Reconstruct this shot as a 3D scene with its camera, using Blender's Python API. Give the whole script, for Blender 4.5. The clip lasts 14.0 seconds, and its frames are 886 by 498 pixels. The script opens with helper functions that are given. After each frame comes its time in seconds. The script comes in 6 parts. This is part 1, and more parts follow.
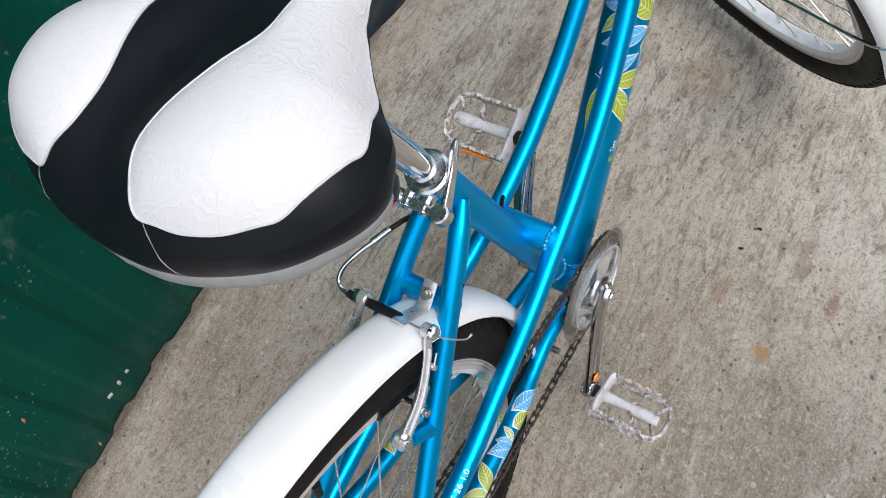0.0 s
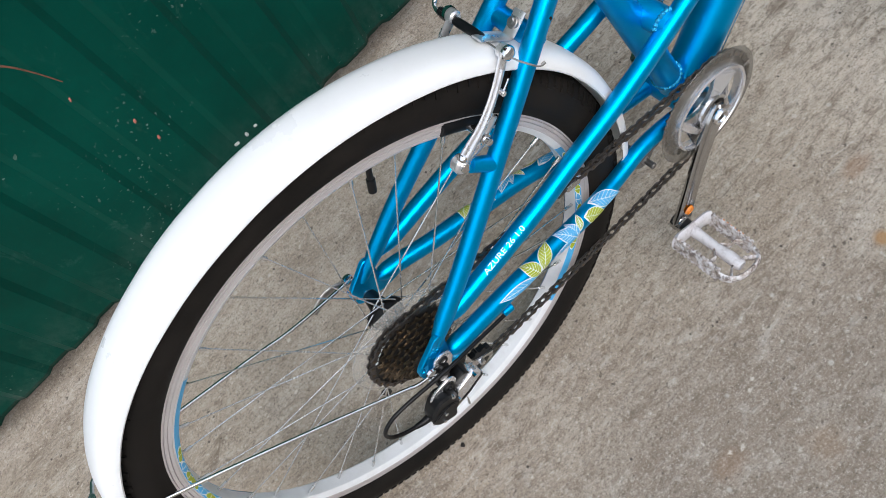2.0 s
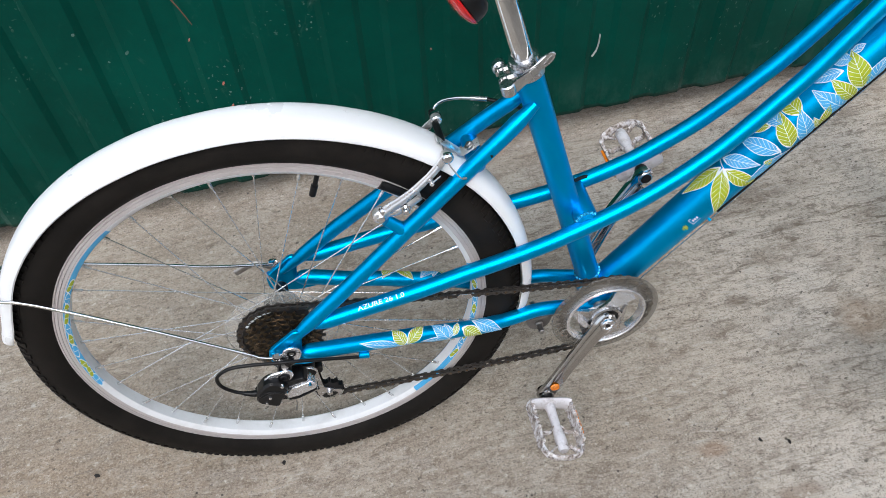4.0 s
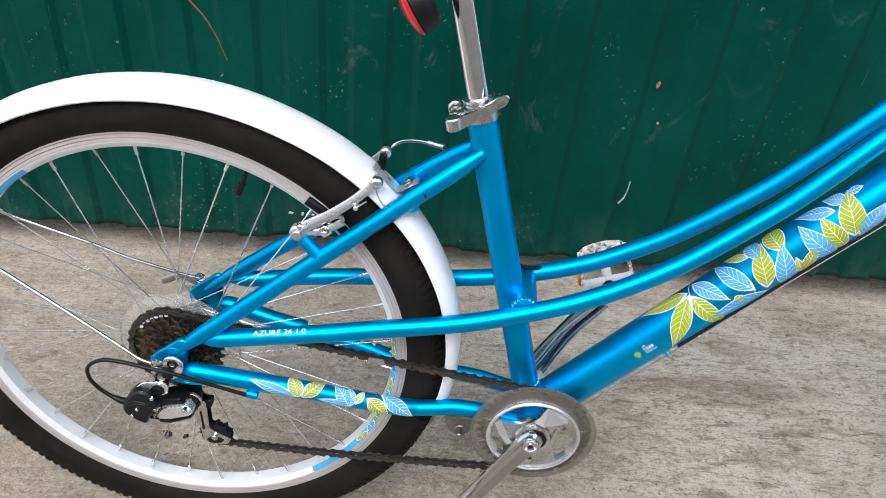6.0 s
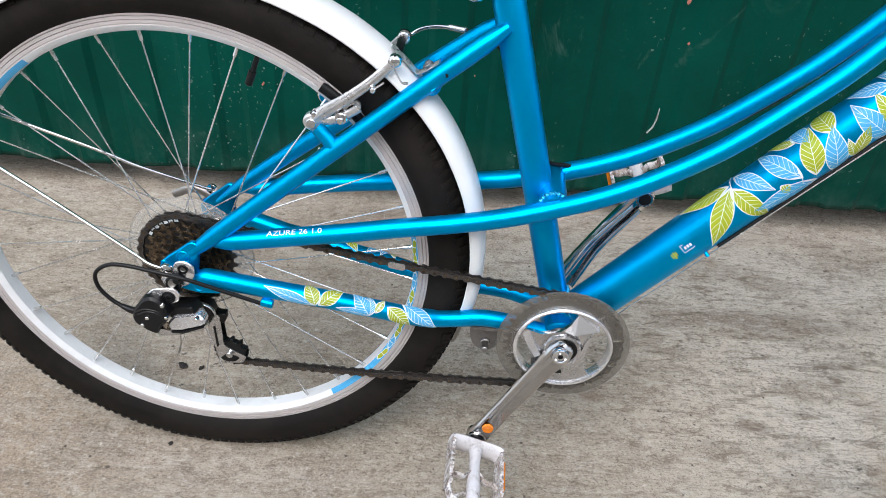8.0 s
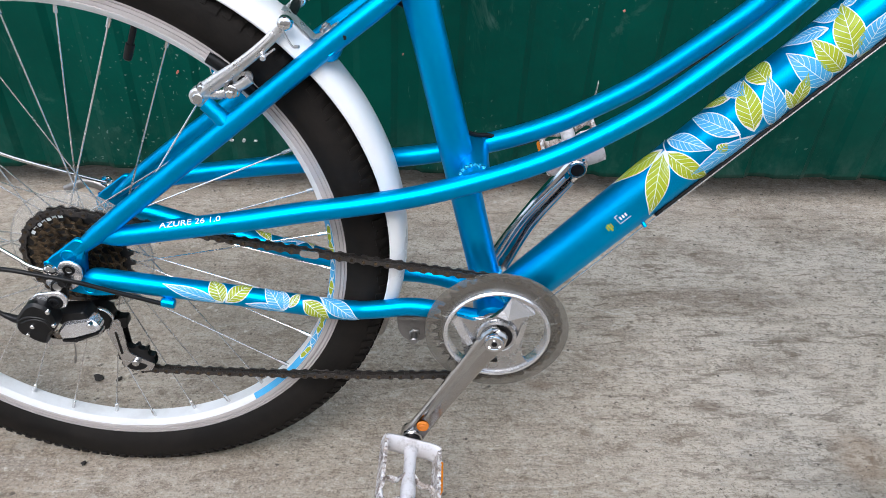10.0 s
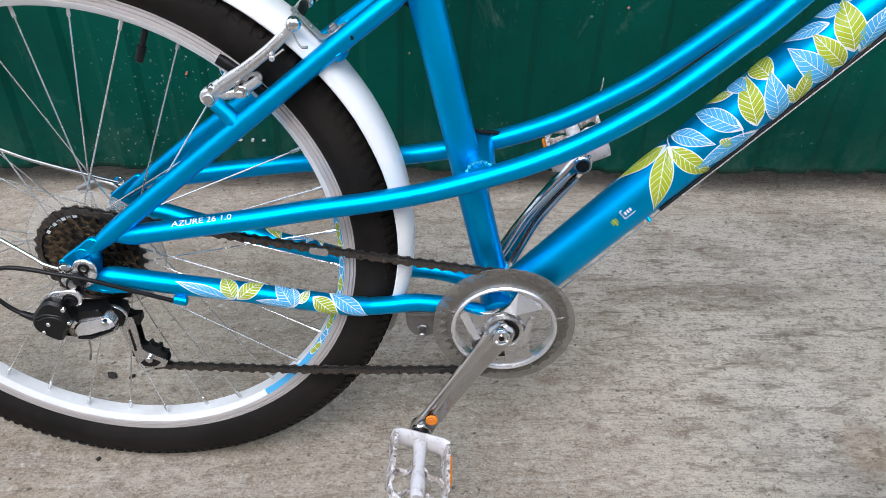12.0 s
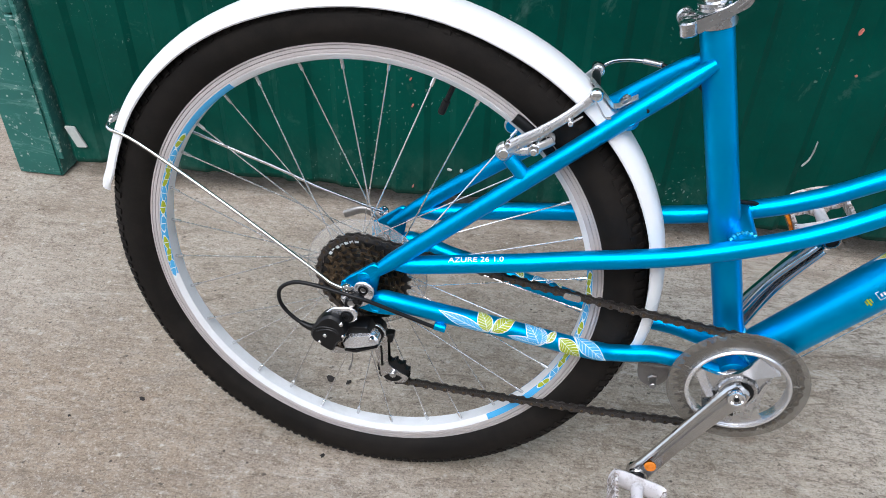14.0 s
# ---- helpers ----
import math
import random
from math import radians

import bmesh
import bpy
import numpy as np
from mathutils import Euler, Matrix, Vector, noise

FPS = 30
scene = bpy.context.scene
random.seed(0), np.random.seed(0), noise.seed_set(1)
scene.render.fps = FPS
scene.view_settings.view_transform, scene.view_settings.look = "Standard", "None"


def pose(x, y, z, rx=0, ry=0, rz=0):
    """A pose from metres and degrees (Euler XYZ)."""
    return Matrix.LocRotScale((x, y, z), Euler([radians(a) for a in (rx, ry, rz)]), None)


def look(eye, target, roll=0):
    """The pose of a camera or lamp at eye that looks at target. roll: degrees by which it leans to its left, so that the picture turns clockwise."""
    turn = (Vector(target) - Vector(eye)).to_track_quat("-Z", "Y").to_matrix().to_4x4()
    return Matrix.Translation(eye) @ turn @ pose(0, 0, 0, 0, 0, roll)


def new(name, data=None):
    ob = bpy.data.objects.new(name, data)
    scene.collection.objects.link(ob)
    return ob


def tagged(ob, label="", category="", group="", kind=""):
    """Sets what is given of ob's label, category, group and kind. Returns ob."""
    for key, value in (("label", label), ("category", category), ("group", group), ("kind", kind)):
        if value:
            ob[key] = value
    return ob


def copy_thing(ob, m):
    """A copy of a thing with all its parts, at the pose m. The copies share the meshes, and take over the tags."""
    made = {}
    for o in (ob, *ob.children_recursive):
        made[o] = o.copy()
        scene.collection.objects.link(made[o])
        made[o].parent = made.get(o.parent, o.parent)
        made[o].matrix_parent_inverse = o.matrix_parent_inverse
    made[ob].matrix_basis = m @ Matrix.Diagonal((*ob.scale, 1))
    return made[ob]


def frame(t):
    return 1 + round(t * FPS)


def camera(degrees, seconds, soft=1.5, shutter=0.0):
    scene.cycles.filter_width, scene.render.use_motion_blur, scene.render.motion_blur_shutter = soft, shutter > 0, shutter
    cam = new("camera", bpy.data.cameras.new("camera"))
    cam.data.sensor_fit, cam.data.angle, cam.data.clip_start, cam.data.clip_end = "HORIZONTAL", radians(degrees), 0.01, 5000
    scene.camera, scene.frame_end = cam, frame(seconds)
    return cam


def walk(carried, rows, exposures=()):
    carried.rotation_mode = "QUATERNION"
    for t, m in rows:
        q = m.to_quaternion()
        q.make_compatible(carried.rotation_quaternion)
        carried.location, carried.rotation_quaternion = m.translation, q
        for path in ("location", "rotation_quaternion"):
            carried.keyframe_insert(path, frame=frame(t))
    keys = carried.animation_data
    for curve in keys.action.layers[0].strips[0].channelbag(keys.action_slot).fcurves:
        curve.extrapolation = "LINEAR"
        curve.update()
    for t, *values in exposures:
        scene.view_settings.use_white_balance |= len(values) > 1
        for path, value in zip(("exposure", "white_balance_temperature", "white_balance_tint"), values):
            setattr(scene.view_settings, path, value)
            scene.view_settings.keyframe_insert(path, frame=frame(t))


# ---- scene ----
cam = camera(60.05, 14.0, soft=0.4)
PATH = [
    (0, (0.1112, -0.2254, 1.1996), (0.4033, 0.1268, 0.3104), -24.54),
    (0.5, (0.0667, -0.3076, 1.2169), (0.2928, 0.0942, 0.3295), -27.29),
    (1, (0.0307, -0.3490, 1.2030), (0.1971, 0.0677, 0.3093), -29.53),
    (1.5, (0.0107, -0.3518, 1.1848), (0.1230, 0.0713, 0.2857), -34.38),
    (2, (0.0249, -0.3672, 1.1317), (0.1079, 0.0849, 0.2437), -38.03),
    (2.5, (0.0465, -0.3920, 1.1271), (0.1688, 0.0907, 0.2599), -32.05),
    (3, (0.0004, -0.4481, 1.1459), (0.1894, 0.0593, 0.3052), -19.53),
    (3.5, (-0.0143, -0.5710, 1.2083), (0.1873, -0.0129, 0.4034), -8.46),
    (4, (0.1060, -0.6199, 1.2109), (0.2258, -0.0063, 0.4303), -3.76),
    (4.2, (0.1479, -0.6352, 1.2203), (0.2325, -0.0023, 0.4507), -2.96),
    (6.3, (0.2803, -0.6972, 1.0232), (0.3179, 0.1071, 0.4301), 6.13),
    (6.5, (0.2742, -0.7031, 1.0169), (0.3081, 0.1054, 0.4293), 5.96),
    (7, (0.2582, -0.7133, 1.0128), (0.2874, 0.0932, 0.4224), 5.92),
    (7.5, (0.2553, -0.7311, 0.9942), (0.2682, 0.0576, 0.3796), 5.61),
    (8, (0.2840, -0.7131, 0.9318), (0.2975, 0.0669, 0.3062), 4.33),
    (8.5, (0.3208, -0.6755, 0.8823), (0.3549, 0.1061, 0.2595), 3.52),
    (9, (0.3383, -0.6665, 0.8744), (0.3882, 0.1166, 0.2545), 3.51),
    (9.2, (0.3367, -0.6638, 0.8744), (0.3957, 0.1169, 0.2524), 3.71),
    (11.5, (0.3394, -0.6737, 0.8781), (0.3876, 0.1035, 0.2507), 2.64),
    (12, (0.3372, -0.6760, 0.8808), (0.3845, 0.1010, 0.2530), 2.50),
    (12.5, (0.3316, -0.6785, 0.8923), (0.3671, 0.0921, 0.2560), 2.41),
    (13, (0.2935, -0.6953, 0.9043), (0.2846, 0.0869, 0.2813), 2.34),
    (13.5, (0.2125, -0.7102, 0.9354), (0.1437, 0.0733, 0.3178), 2.04),
    (14, (0.1744, -0.7130, 0.9415), (0.0803, 0.0693, 0.3258), 2.14),
]
walk(cam, [(t, look(eye, target, roll)) for t, eye, target, roll in PATH],
     exposures=[(0, 0.63, 6350, 10), (3.5, 0.67, 6150, 10), (4.2, 0.71, 6150, 10), (6.3, 0.96, 6200, 10), (7.5, 0.97, 6200, 10), (8.5, 0.88, 6120, 10), (11.3, 0.87, 6000, 11), (14, 0.87, 6000, 11)])

# ---- light: a bright overcast day ----
world = bpy.data.worlds.new("overcast_sky")
scene.world = world
world.use_nodes = True
wn, wl = world.node_tree.nodes, world.node_tree.links
sky = wn.new("ShaderNodeTexSky")
sky.sky_type = "NISHITA"
sky.sun_disc = False
sky.sun_elevation, sky.sun_rotation = radians(52), radians(198)
sky.air_density, sky.dust_density, sky.ozone_density = 1.0, 6.0, 0.6
wash = wn.new("ShaderNodeMixRGB")
wash.inputs[0].default_value = 0.68
wash.inputs[2].default_value = (6.0, 6.6, 7.3, 1)
wl.new(sky.outputs[0], wash.inputs[1])
wl.new(wash.outputs[0], wn["Background"].inputs[0])
wn["Background"].inputs[1].default_value = 0.15
sun = new("sun", bpy.data.lights.new("sun", "SUN"))
sun.data.energy, sun.data.angle, sun.data.color = 1.1, radians(40), (1.0, 0.975, 0.95)
sun.matrix_world = look((-1.0, -3.0, 4.1), (0, 0, 0))
scene.view_settings.exposure = 0.0


# ---- materials ----
def material(name, color, rough=0.5, metal=0.0, **more):
    m = bpy.data.materials.new(name)
    m.use_nodes = True
    b = m.node_tree.nodes["Principled BSDF"]
    b.inputs["Base Color"].default_value = (*color, 1)
    b.inputs["Roughness"].default_value = rough
    b.inputs["Metallic"].default_value = metal
    for key, value in more.items():
        b.inputs[key.replace("_", " ")].default_value = value
    return m


class Nodes:
    """Short calls for building a node tree on a material's Principled shader."""

    def __init__(self, m, space="Object"):
        self.t = m.node_tree
        self.b = self.t.nodes["Principled BSDF"]
        self.co = self.t.nodes.new("ShaderNodeTexCoord").outputs[space]

    def link(self, a, b):
        self.t.links.new(a, b)

    def mapped(self, scale=(1, 1, 1), loc=(0, 0, 0), rot=(0, 0, 0)):
        n = self.t.nodes.new("ShaderNodeMapping")
        n.inputs["Scale"].default_value, n.inputs["Location"].default_value = scale, loc
        n.inputs["Rotation"].default_value = rot
        self.link(self.co, n.inputs[0])
        return n.outputs[0]

    def noise(self, scale, detail=4, rough=0.6, vec=None, distort=0.0):
        n = self.t.nodes.new("ShaderNodeTexNoise")
        n.inputs["Scale"].default_value, n.inputs["Detail"].default_value = scale, detail
        n.inputs["Roughness"].default_value, n.inputs["Distortion"].default_value = rough, distort
        self.link(vec or self.co, n.inputs["Vector"])
        return n.outputs["Fac"]

    def cells(self, scale, vec=None, feature="F1", rand=1.0):
        n = self.t.nodes.new("ShaderNodeTexVoronoi")
        n.feature = feature
        n.inputs["Scale"].default_value, n.inputs["Randomness"].default_value = scale, rand
        self.link(vec or self.co, n.inputs["Vector"])
        return n.outputs["Distance"]

    def ramp(self, fac, *stops):
        n = self.t.nodes.new("ShaderNodeValToRGB")
        while len(n.color_ramp.elements) < len(stops):
            n.color_ramp.elements.new(0.5)
        for e, (p, c) in zip(n.color_ramp.elements, stops):
            e.position = p
            e.color = (*c, 1) if isinstance(c, tuple) else (c, c, c, 1)
        self.link(fac, n.inputs[0])
        return n.outputs[0]

    def mix(self, fac, a, b, mode="MIX"):
        n = self.t.nodes.new("ShaderNodeMixRGB")
        n.blend_type = mode
        for i, v in enumerate((fac, a, b)):
            if isinstance(v, (int, float)):
                n.inputs[i].default_value = v if i == 0 else (v, v, v, 1)
            elif isinstance(v, tuple):
                n.inputs[i].default_value = (*v, 1)
            else:
                self.link(v, n.inputs[i])
        return n.outputs[0]

    def math(self, op, a, b=0.0):
        n = self.t.nodes.new("ShaderNodeMath")
        n.operation = op
        for i, v in enumerate((a, b)):
            if isinstance(v, (int, float)):
                n.inputs[i].default_value = v
            else:
                self.link(v, n.inputs[i])
        return n.outputs[0]

    def color(self, out):
        self.link(out, self.b.inputs["Base Color"])

    def rough(self, out):
        self.link(out, self.b.inputs["Roughness"])

    def bump(self, height, strength=0.3, distance=0.001):
        n = self.t.nodes.new("ShaderNodeBump")
        n.inputs["Strength"].default_value, n.inputs["Distance"].default_value = strength, distance
        self.link(height, n.inputs["Height"])
        self.link(n.outputs[0], self.b.inputs["Normal"])


def worn(m, color, dark, scale=40.0, low=0.45, high=0.75, amount=0.5, rough=(0.3, 0.5), bump=0.0):
    """Colour and gloss that vary in blotches and in grain."""
    n = Nodes(m)
    blot = n.noise(scale, 5, 0.65)
    grain = n.noise(scale * 12, 2, 0.5)
    fac = n.math("MULTIPLY", n.ramp(blot, (low, 0.0), (high, 1.0)), amount)
    c = n.mix(fac, color, dark)
    n.color(n.mix(n.math("MULTIPLY", grain, 0.12), c, dark))
    n.rough(n.ramp(blot, (0.3, rough[0]), (0.75, rough[1])))
    if bump:
        n.bump(grain, bump, 0.0004)
    return m


TEAL = material("teal_metallic_paint", (0.0, 0.3, 0.52), 0.38, 0.86)
n = Nodes(TEAL)
flake = n.noise(2600, 2, 0.5)
n.color(n.mix(n.ramp(flake, (0.35, 0.0), (0.65, 1.0)), (0.0, 0.315, 0.665), (0.0, 0.41, 0.8)))
n.rough(n.ramp(n.noise(30, 4), (0.3, 0.35), (0.7, 0.42)))
# Weld colour is lightened: the beads' pale highlight is put into it.
WELD = worn(material("teal_weld_bead", (0.02, 0.34, 0.55), 0.3, 0.75), (0.05, 0.46, 0.72), (0.01, 0.3, 0.52), 240, rough=(0.2, 0.34), bump=0.8)
CHROME = worn(material("chrome", (0.8, 0.8, 0.8), 0.08, 1.0), (0.78, 0.78, 0.79), (0.5, 0.49, 0.48), 60, rough=(0.05, 0.16))
CRANK = worn(material("dark_chrome", (0.55, 0.54, 0.53), 0.12, 1.0), (0.56, 0.55, 0.54), (0.34, 0.33, 0.32), 50, rough=(0.09, 0.2))
SILVER = worn(material("silver_plated_alloy", (0.76, 0.76, 0.78), 0.24, 0.8), (0.8, 0.8, 0.82), (0.66, 0.66, 0.67), 18, amount=0.3, rough=(0.17, 0.27))
ALLOY = worn(material("polished_alloy", (0.6, 0.6, 0.61), 0.25, 1.0), (0.66, 0.66, 0.67), (0.4, 0.39, 0.38), 90, rough=(0.18, 0.34), bump=0.1)
SATIN = worn(material("satin_cast_alloy", (0.78, 0.77, 0.77), 0.34, 0.75), (0.72, 0.71, 0.71), (0.48, 0.465, 0.46), 60, amount=0.6, rough=(0.24, 0.38))
DULL = worn(material("dull_steel", (0.36, 0.35, 0.34), 0.42, 1.0), (0.38, 0.37, 0.36), (0.2, 0.18, 0.16), 90, rough=(0.32, 0.55))
GREYSTEEL = worn(material("dark_grey_steel", (0.2, 0.19, 0.18), 0.5, 0.6), (0.21, 0.2, 0.19), (0.1, 0.09, 0.08), 90, rough=(0.4, 0.6))
CHAIN = worn(material("oiled_chain_steel", (0.13, 0.115, 0.1), 0.4, 0.75), (0.105, 0.095, 0.09), (0.02, 0.018, 0.017), 260, rough=(0.25, 0.48))
COG = worn(material("rusty_cog_steel", (0.3, 0.23, 0.15), 0.35, 0.85), (0.225, 0.168, 0.11), (0.022, 0.017, 0.013), 70, low=0.38, high=0.6, amount=0.85, rough=(0.22, 0.42))
COGDARK = worn(material("black_cog_steel", (0.03, 0.03, 0.03), 0.4, 0.4), (0.035, 0.034, 0.034), (0.015, 0.014, 0.014), 120, rough=(0.35, 0.55))
BLACK = worn(material("black_plastic", (0.01, 0.0105, 0.012), 0.42), (0.0045, 0.0048, 0.0058), (0.015, 0.0145, 0.014), 70, amount=0.4, rough=(0.32, 0.5))
BLACK.node_tree.nodes["Principled BSDF"].inputs["Specular IOR Level"].default_value = 0.3
CABLE = worn(material("black_cable_housing", (0.006, 0.006, 0.0065), 0.42), (0.005, 0.005, 0.0055), (0.014, 0.013, 0.013), 80, rough=(0.36, 0.5))
CABLE.node_tree.nodes["Principled BSDF"].inputs["Specular IOR Level"].default_value = 0.3
TYRE = material("dusty_tyre_rubber", (0.03, 0.028, 0.026), 0.75)
n = Nodes(TYRE)
dust = n.noise(22, 6, 0.7)
grit = n.noise(420, 3, 0.6)
c = n.mix(n.ramp(dust, (0.42, 0.0), (0.78, 0.8)), (0.0075, 0.0066, 0.006), (0.027, 0.0225, 0.019))
n.color(n.mix(n.math("MULTIPLY", grit, 0.35), c, (0.015, 0.0128, 0.0112)))
n.rough(n.ramp(dust, (0.3, 0.5), (0.7, 0.75)))
n.b.inputs['Specular IOR Level'].default_value = 0.14
n.bump(grit, 0.3, 0.0006)
FENDER = worn(material("white_fender_plastic", (0.82, 0.83, 0.84), 0.3), (0.83, 0.84, 0.85), (0.72, 0.72, 0.71), 14, amount=0.35, rough=(0.25, 0.36))
RIMSIDE = material("brushed_rim_wall", (0.6, 0.57, 0.57), 0.42, 0.35)
n = Nodes(RIMSIDE)
wear = n.noise(35, 5)
n.color(n.mix(wear, (0.52, 0.48, 0.48), (0.66, 0.62, 0.62)))
n.rough(n.ramp(wear, (0.3, 0.32), (0.7, 0.5)))
RIMWHITE = worn(material("white_rim_paint", (0.8, 0.81, 0.83), 0.35), (0.8, 0.81, 0.83), (0.55, 0.54, 0.53), 26, amount=0.5, rough=(0.28, 0.45))
SPOKE = worn(material("zinc_spoke", (0.6, 0.6, 0.6), 0.3, 0.85), (0.78, 0.78, 0.78), (0.5, 0.49, 0.47), 60, rough=(0.18, 0.32))
LIME = material("lime_leaf_print", (0.36, 0.44, 0.006), 0.35)
LEAFBLUE = material("pale_blue_leaf_print", (0.06, 0.42, 0.78), 0.35)
WHITE = material("white_print", (0.78, 0.85, 0.88), 0.4)
for m, a, b in ((LIME, (0.33, 0.4, 0.005), (0.42, 0.5, 0.02)), (LEAFBLUE, (0.05, 0.36, 0.7), (0.1, 0.47, 0.82))):
    n = Nodes(m)
    n.color(n.mix(n.noise(120, 3), a, b))
ORANGE = material("orange_reflector", (0.75, 0.22, 0.01), 0.2, Coat_Weight=0.6)
n = Nodes(ORANGE)
n.bump(n.cells(900, rand=0.0), 0.6, 0.0006)
RED = material("red_lamp_lens", (0.55, 0.005, 0.008), 0.12, Coat_Weight=0.8)
n = Nodes(RED)
n.bump(n.cells(420, rand=0.1), 0.35, 0.0006)
CLEAR = material("clear_scuffed_plastic", (0.62, 0.6, 0.55), 0.25, Alpha=0.42)
n = Nodes(CLEAR)
scuff = n.noise(90, 5, 0.7)
n.color(n.mix(scuff, (0.42, 0.41, 0.38), (0.6, 0.585, 0.55)))
n.rough(n.ramp(scuff, (0.3, 0.12), (0.75, 0.38)))
n.link(n.ramp(scuff, (0.3, 0.16), (0.75, 0.32)), n.b.inputs["Alpha"])
SMOKED = material("smoked_plastic", (0.32, 0.3, 0.26), 0.2, Alpha=0.6)
n = Nodes(SMOKED)
scuff = n.noise(70, 5, 0.7)
n.color(n.mix(scuff, (0.11, 0.1, 0.083), (0.21, 0.192, 0.166)))
n.rough(n.ramp(scuff, (0.3, 0.1), (0.75, 0.3)))
n.link(n.ramp(scuff, (0.3, 0.44), (0.75, 0.58)), n.b.inputs["Alpha"])
PEDAL = material("scratched_white_pedal", (0.68, 0.66, 0.66), 0.5)
n = Nodes(PEDAL)
chip = n.noise(70, 6, 0.75)
c = n.mix(n.ramp(chip, (0.5, 0.0), (0.66, 0.8)), (0.63, 0.61, 0.625), (0.38, 0.345, 0.335))
n.color(n.mix(n.ramp(n.noise(110, 5, 0.75), (0.6, 0.0), (0.68, 0.8)), c, (0.17, 0.135, 0.115)))
n.rough(n.ramp(chip, (0.4, 0.35), (0.7, 0.6)))
n.bump(chip, 0.3, 0.0008)
GRUBBY = material("grubby_pedal_edge", (0.5, 0.46, 0.45), 0.55)
n = Nodes(GRUBBY)
chip = n.noise(95, 6, 0.75)
c = n.mix(n.ramp(chip, (0.44, 0.0), (0.56, 1.0)), (0.7, 0.68, 0.69), (0.4, 0.34, 0.3))
n.color(n.mix(n.ramp(n.noise(160, 4, 0.7), (0.5, 0.0), (0.6, 0.85)), c, (0.1, 0.07, 0.055)))
n.bump(chip, 0.4, 0.001)
LEATHER = material("white_embossed_leatherette", (0.74, 0.73, 0.73), 0.42)
n = Nodes(LEATHER)
def scroll(scale, loc):
    level = n.math("MULTIPLY", n.noise(scale, 0, 0.5, n.mapped((1, 1, 1), loc), distort=0.9), 5.0)
    return n.ramp(n.math("PINGPONG", level, 0.5), (0.0, 1.0), (0.26, 0.0))


gate = n.ramp(n.noise(60, 2, 0.5), (0.44, 0.0), (0.56, 1.0))
line = n.mix(gate, scroll(70, (2.3, 0.7, 1.1)), scroll(84, (7.1, 3.2, 0.4)))
c = n.mix(n.math("MULTIPLY", n.noise(60, 4), 0.3), (0.62, 0.605, 0.62), (0.54, 0.525, 0.54))
n.color(c)
n.bump(n.mix(0.08, line, n.noise(700, 2)), 0.17, 0.002)
BLACKLEATHER = material("black_leatherette", (0.006, 0.0075, 0.01), 0.3)
n = Nodes(BLACKLEATHER)
n.rough(n.ramp(n.noise(40, 4), (0.3, 0.34), (0.7, 0.46)))
n.b.inputs['Specular IOR Level'].default_value = 0.13
n.bump(n.cells(900), 0.08, 0.0004)
PIPING = worn(material("grey_piping", (0.5, 0.5, 0.5), 0.5), (0.52, 0.52, 0.53), (0.4, 0.4, 0.4), 80, rough=(0.4, 0.6))
BASEGREY = worn(material("grey_base_rubber", (0.2, 0.2, 0.2), 0.55), (0.27, 0.275, 0.28), (0.17, 0.17, 0.17), 60, rough=(0.35, 0.55))

# the ground: weathered broomed concrete
CONCRETE = material("broomed_concrete", (0.33, 0.3, 0.27), 0.85)
n = Nodes(CONCRETE)
drift = n.mapped((1.8, 3.4, 1.0), rot=(0, 0, radians(-3)))
fine_v = n.mapped((9.0, 26.0, 1.0), rot=(0, 0, radians(-3)))
broom = n.noise(3.6, 5, 0.7, fine_v, distort=0.5)
bands = n.noise(4.2, 6, 0.65, drift, distort=0.6)
patch = n.noise(2.1, 5, 0.6, n.mapped((0.8, 1.6, 1.0), (1.7, 0.4, 0)))
blotch = n.noise(7.5, 8, 0.7, n.mapped((1.0, 2.2, 1.0)), distort=0.8)
stain = n.noise(19.0, 7, 0.72, n.mapped((1.0, 1.7, 1.0), (2.2, 5.1, 0)), distort=1.0)
grain = n.noise(88, 5, 0.7, n.mapped((0.8, 1.15, 1.0)), distort=0.4)
sand = n.noise(290, 3, 0.7)


def round_mask(x, y, wide, deep):
    g = n.t.nodes.new("ShaderNodeTexGradient")
    g.gradient_type = "SPHERICAL"
    m = n.t.nodes.new("ShaderNodeMapping")
    m.inputs["Location"].default_value = (-x / wide, -y / deep, 0)
    m.inputs["Scale"].default_value = (1 / wide, 1 / deep, 0)
    n.link(n.co, m.inputs[0])
    n.link(m.outputs[0], g.inputs[0])
    return g.outputs[1]


def round_stain_or_light(c, x, y, wide, deep, tint, strength):
    g = round_mask(x, y, wide, deep)
    edge = n.math("MULTIPLY", n.math("ADD", g, n.math("MULTIPLY", stain, 0.5)), g)
    return n.mix(n.ramp(edge, (0.12, 0.0), (0.6, strength)), c, tint)


c = n.mix(n.ramp(patch, (0.36, 0.0), (0.64, 1.0)), (0.36, 0.305, 0.245), (0.445, 0.395, 0.335))
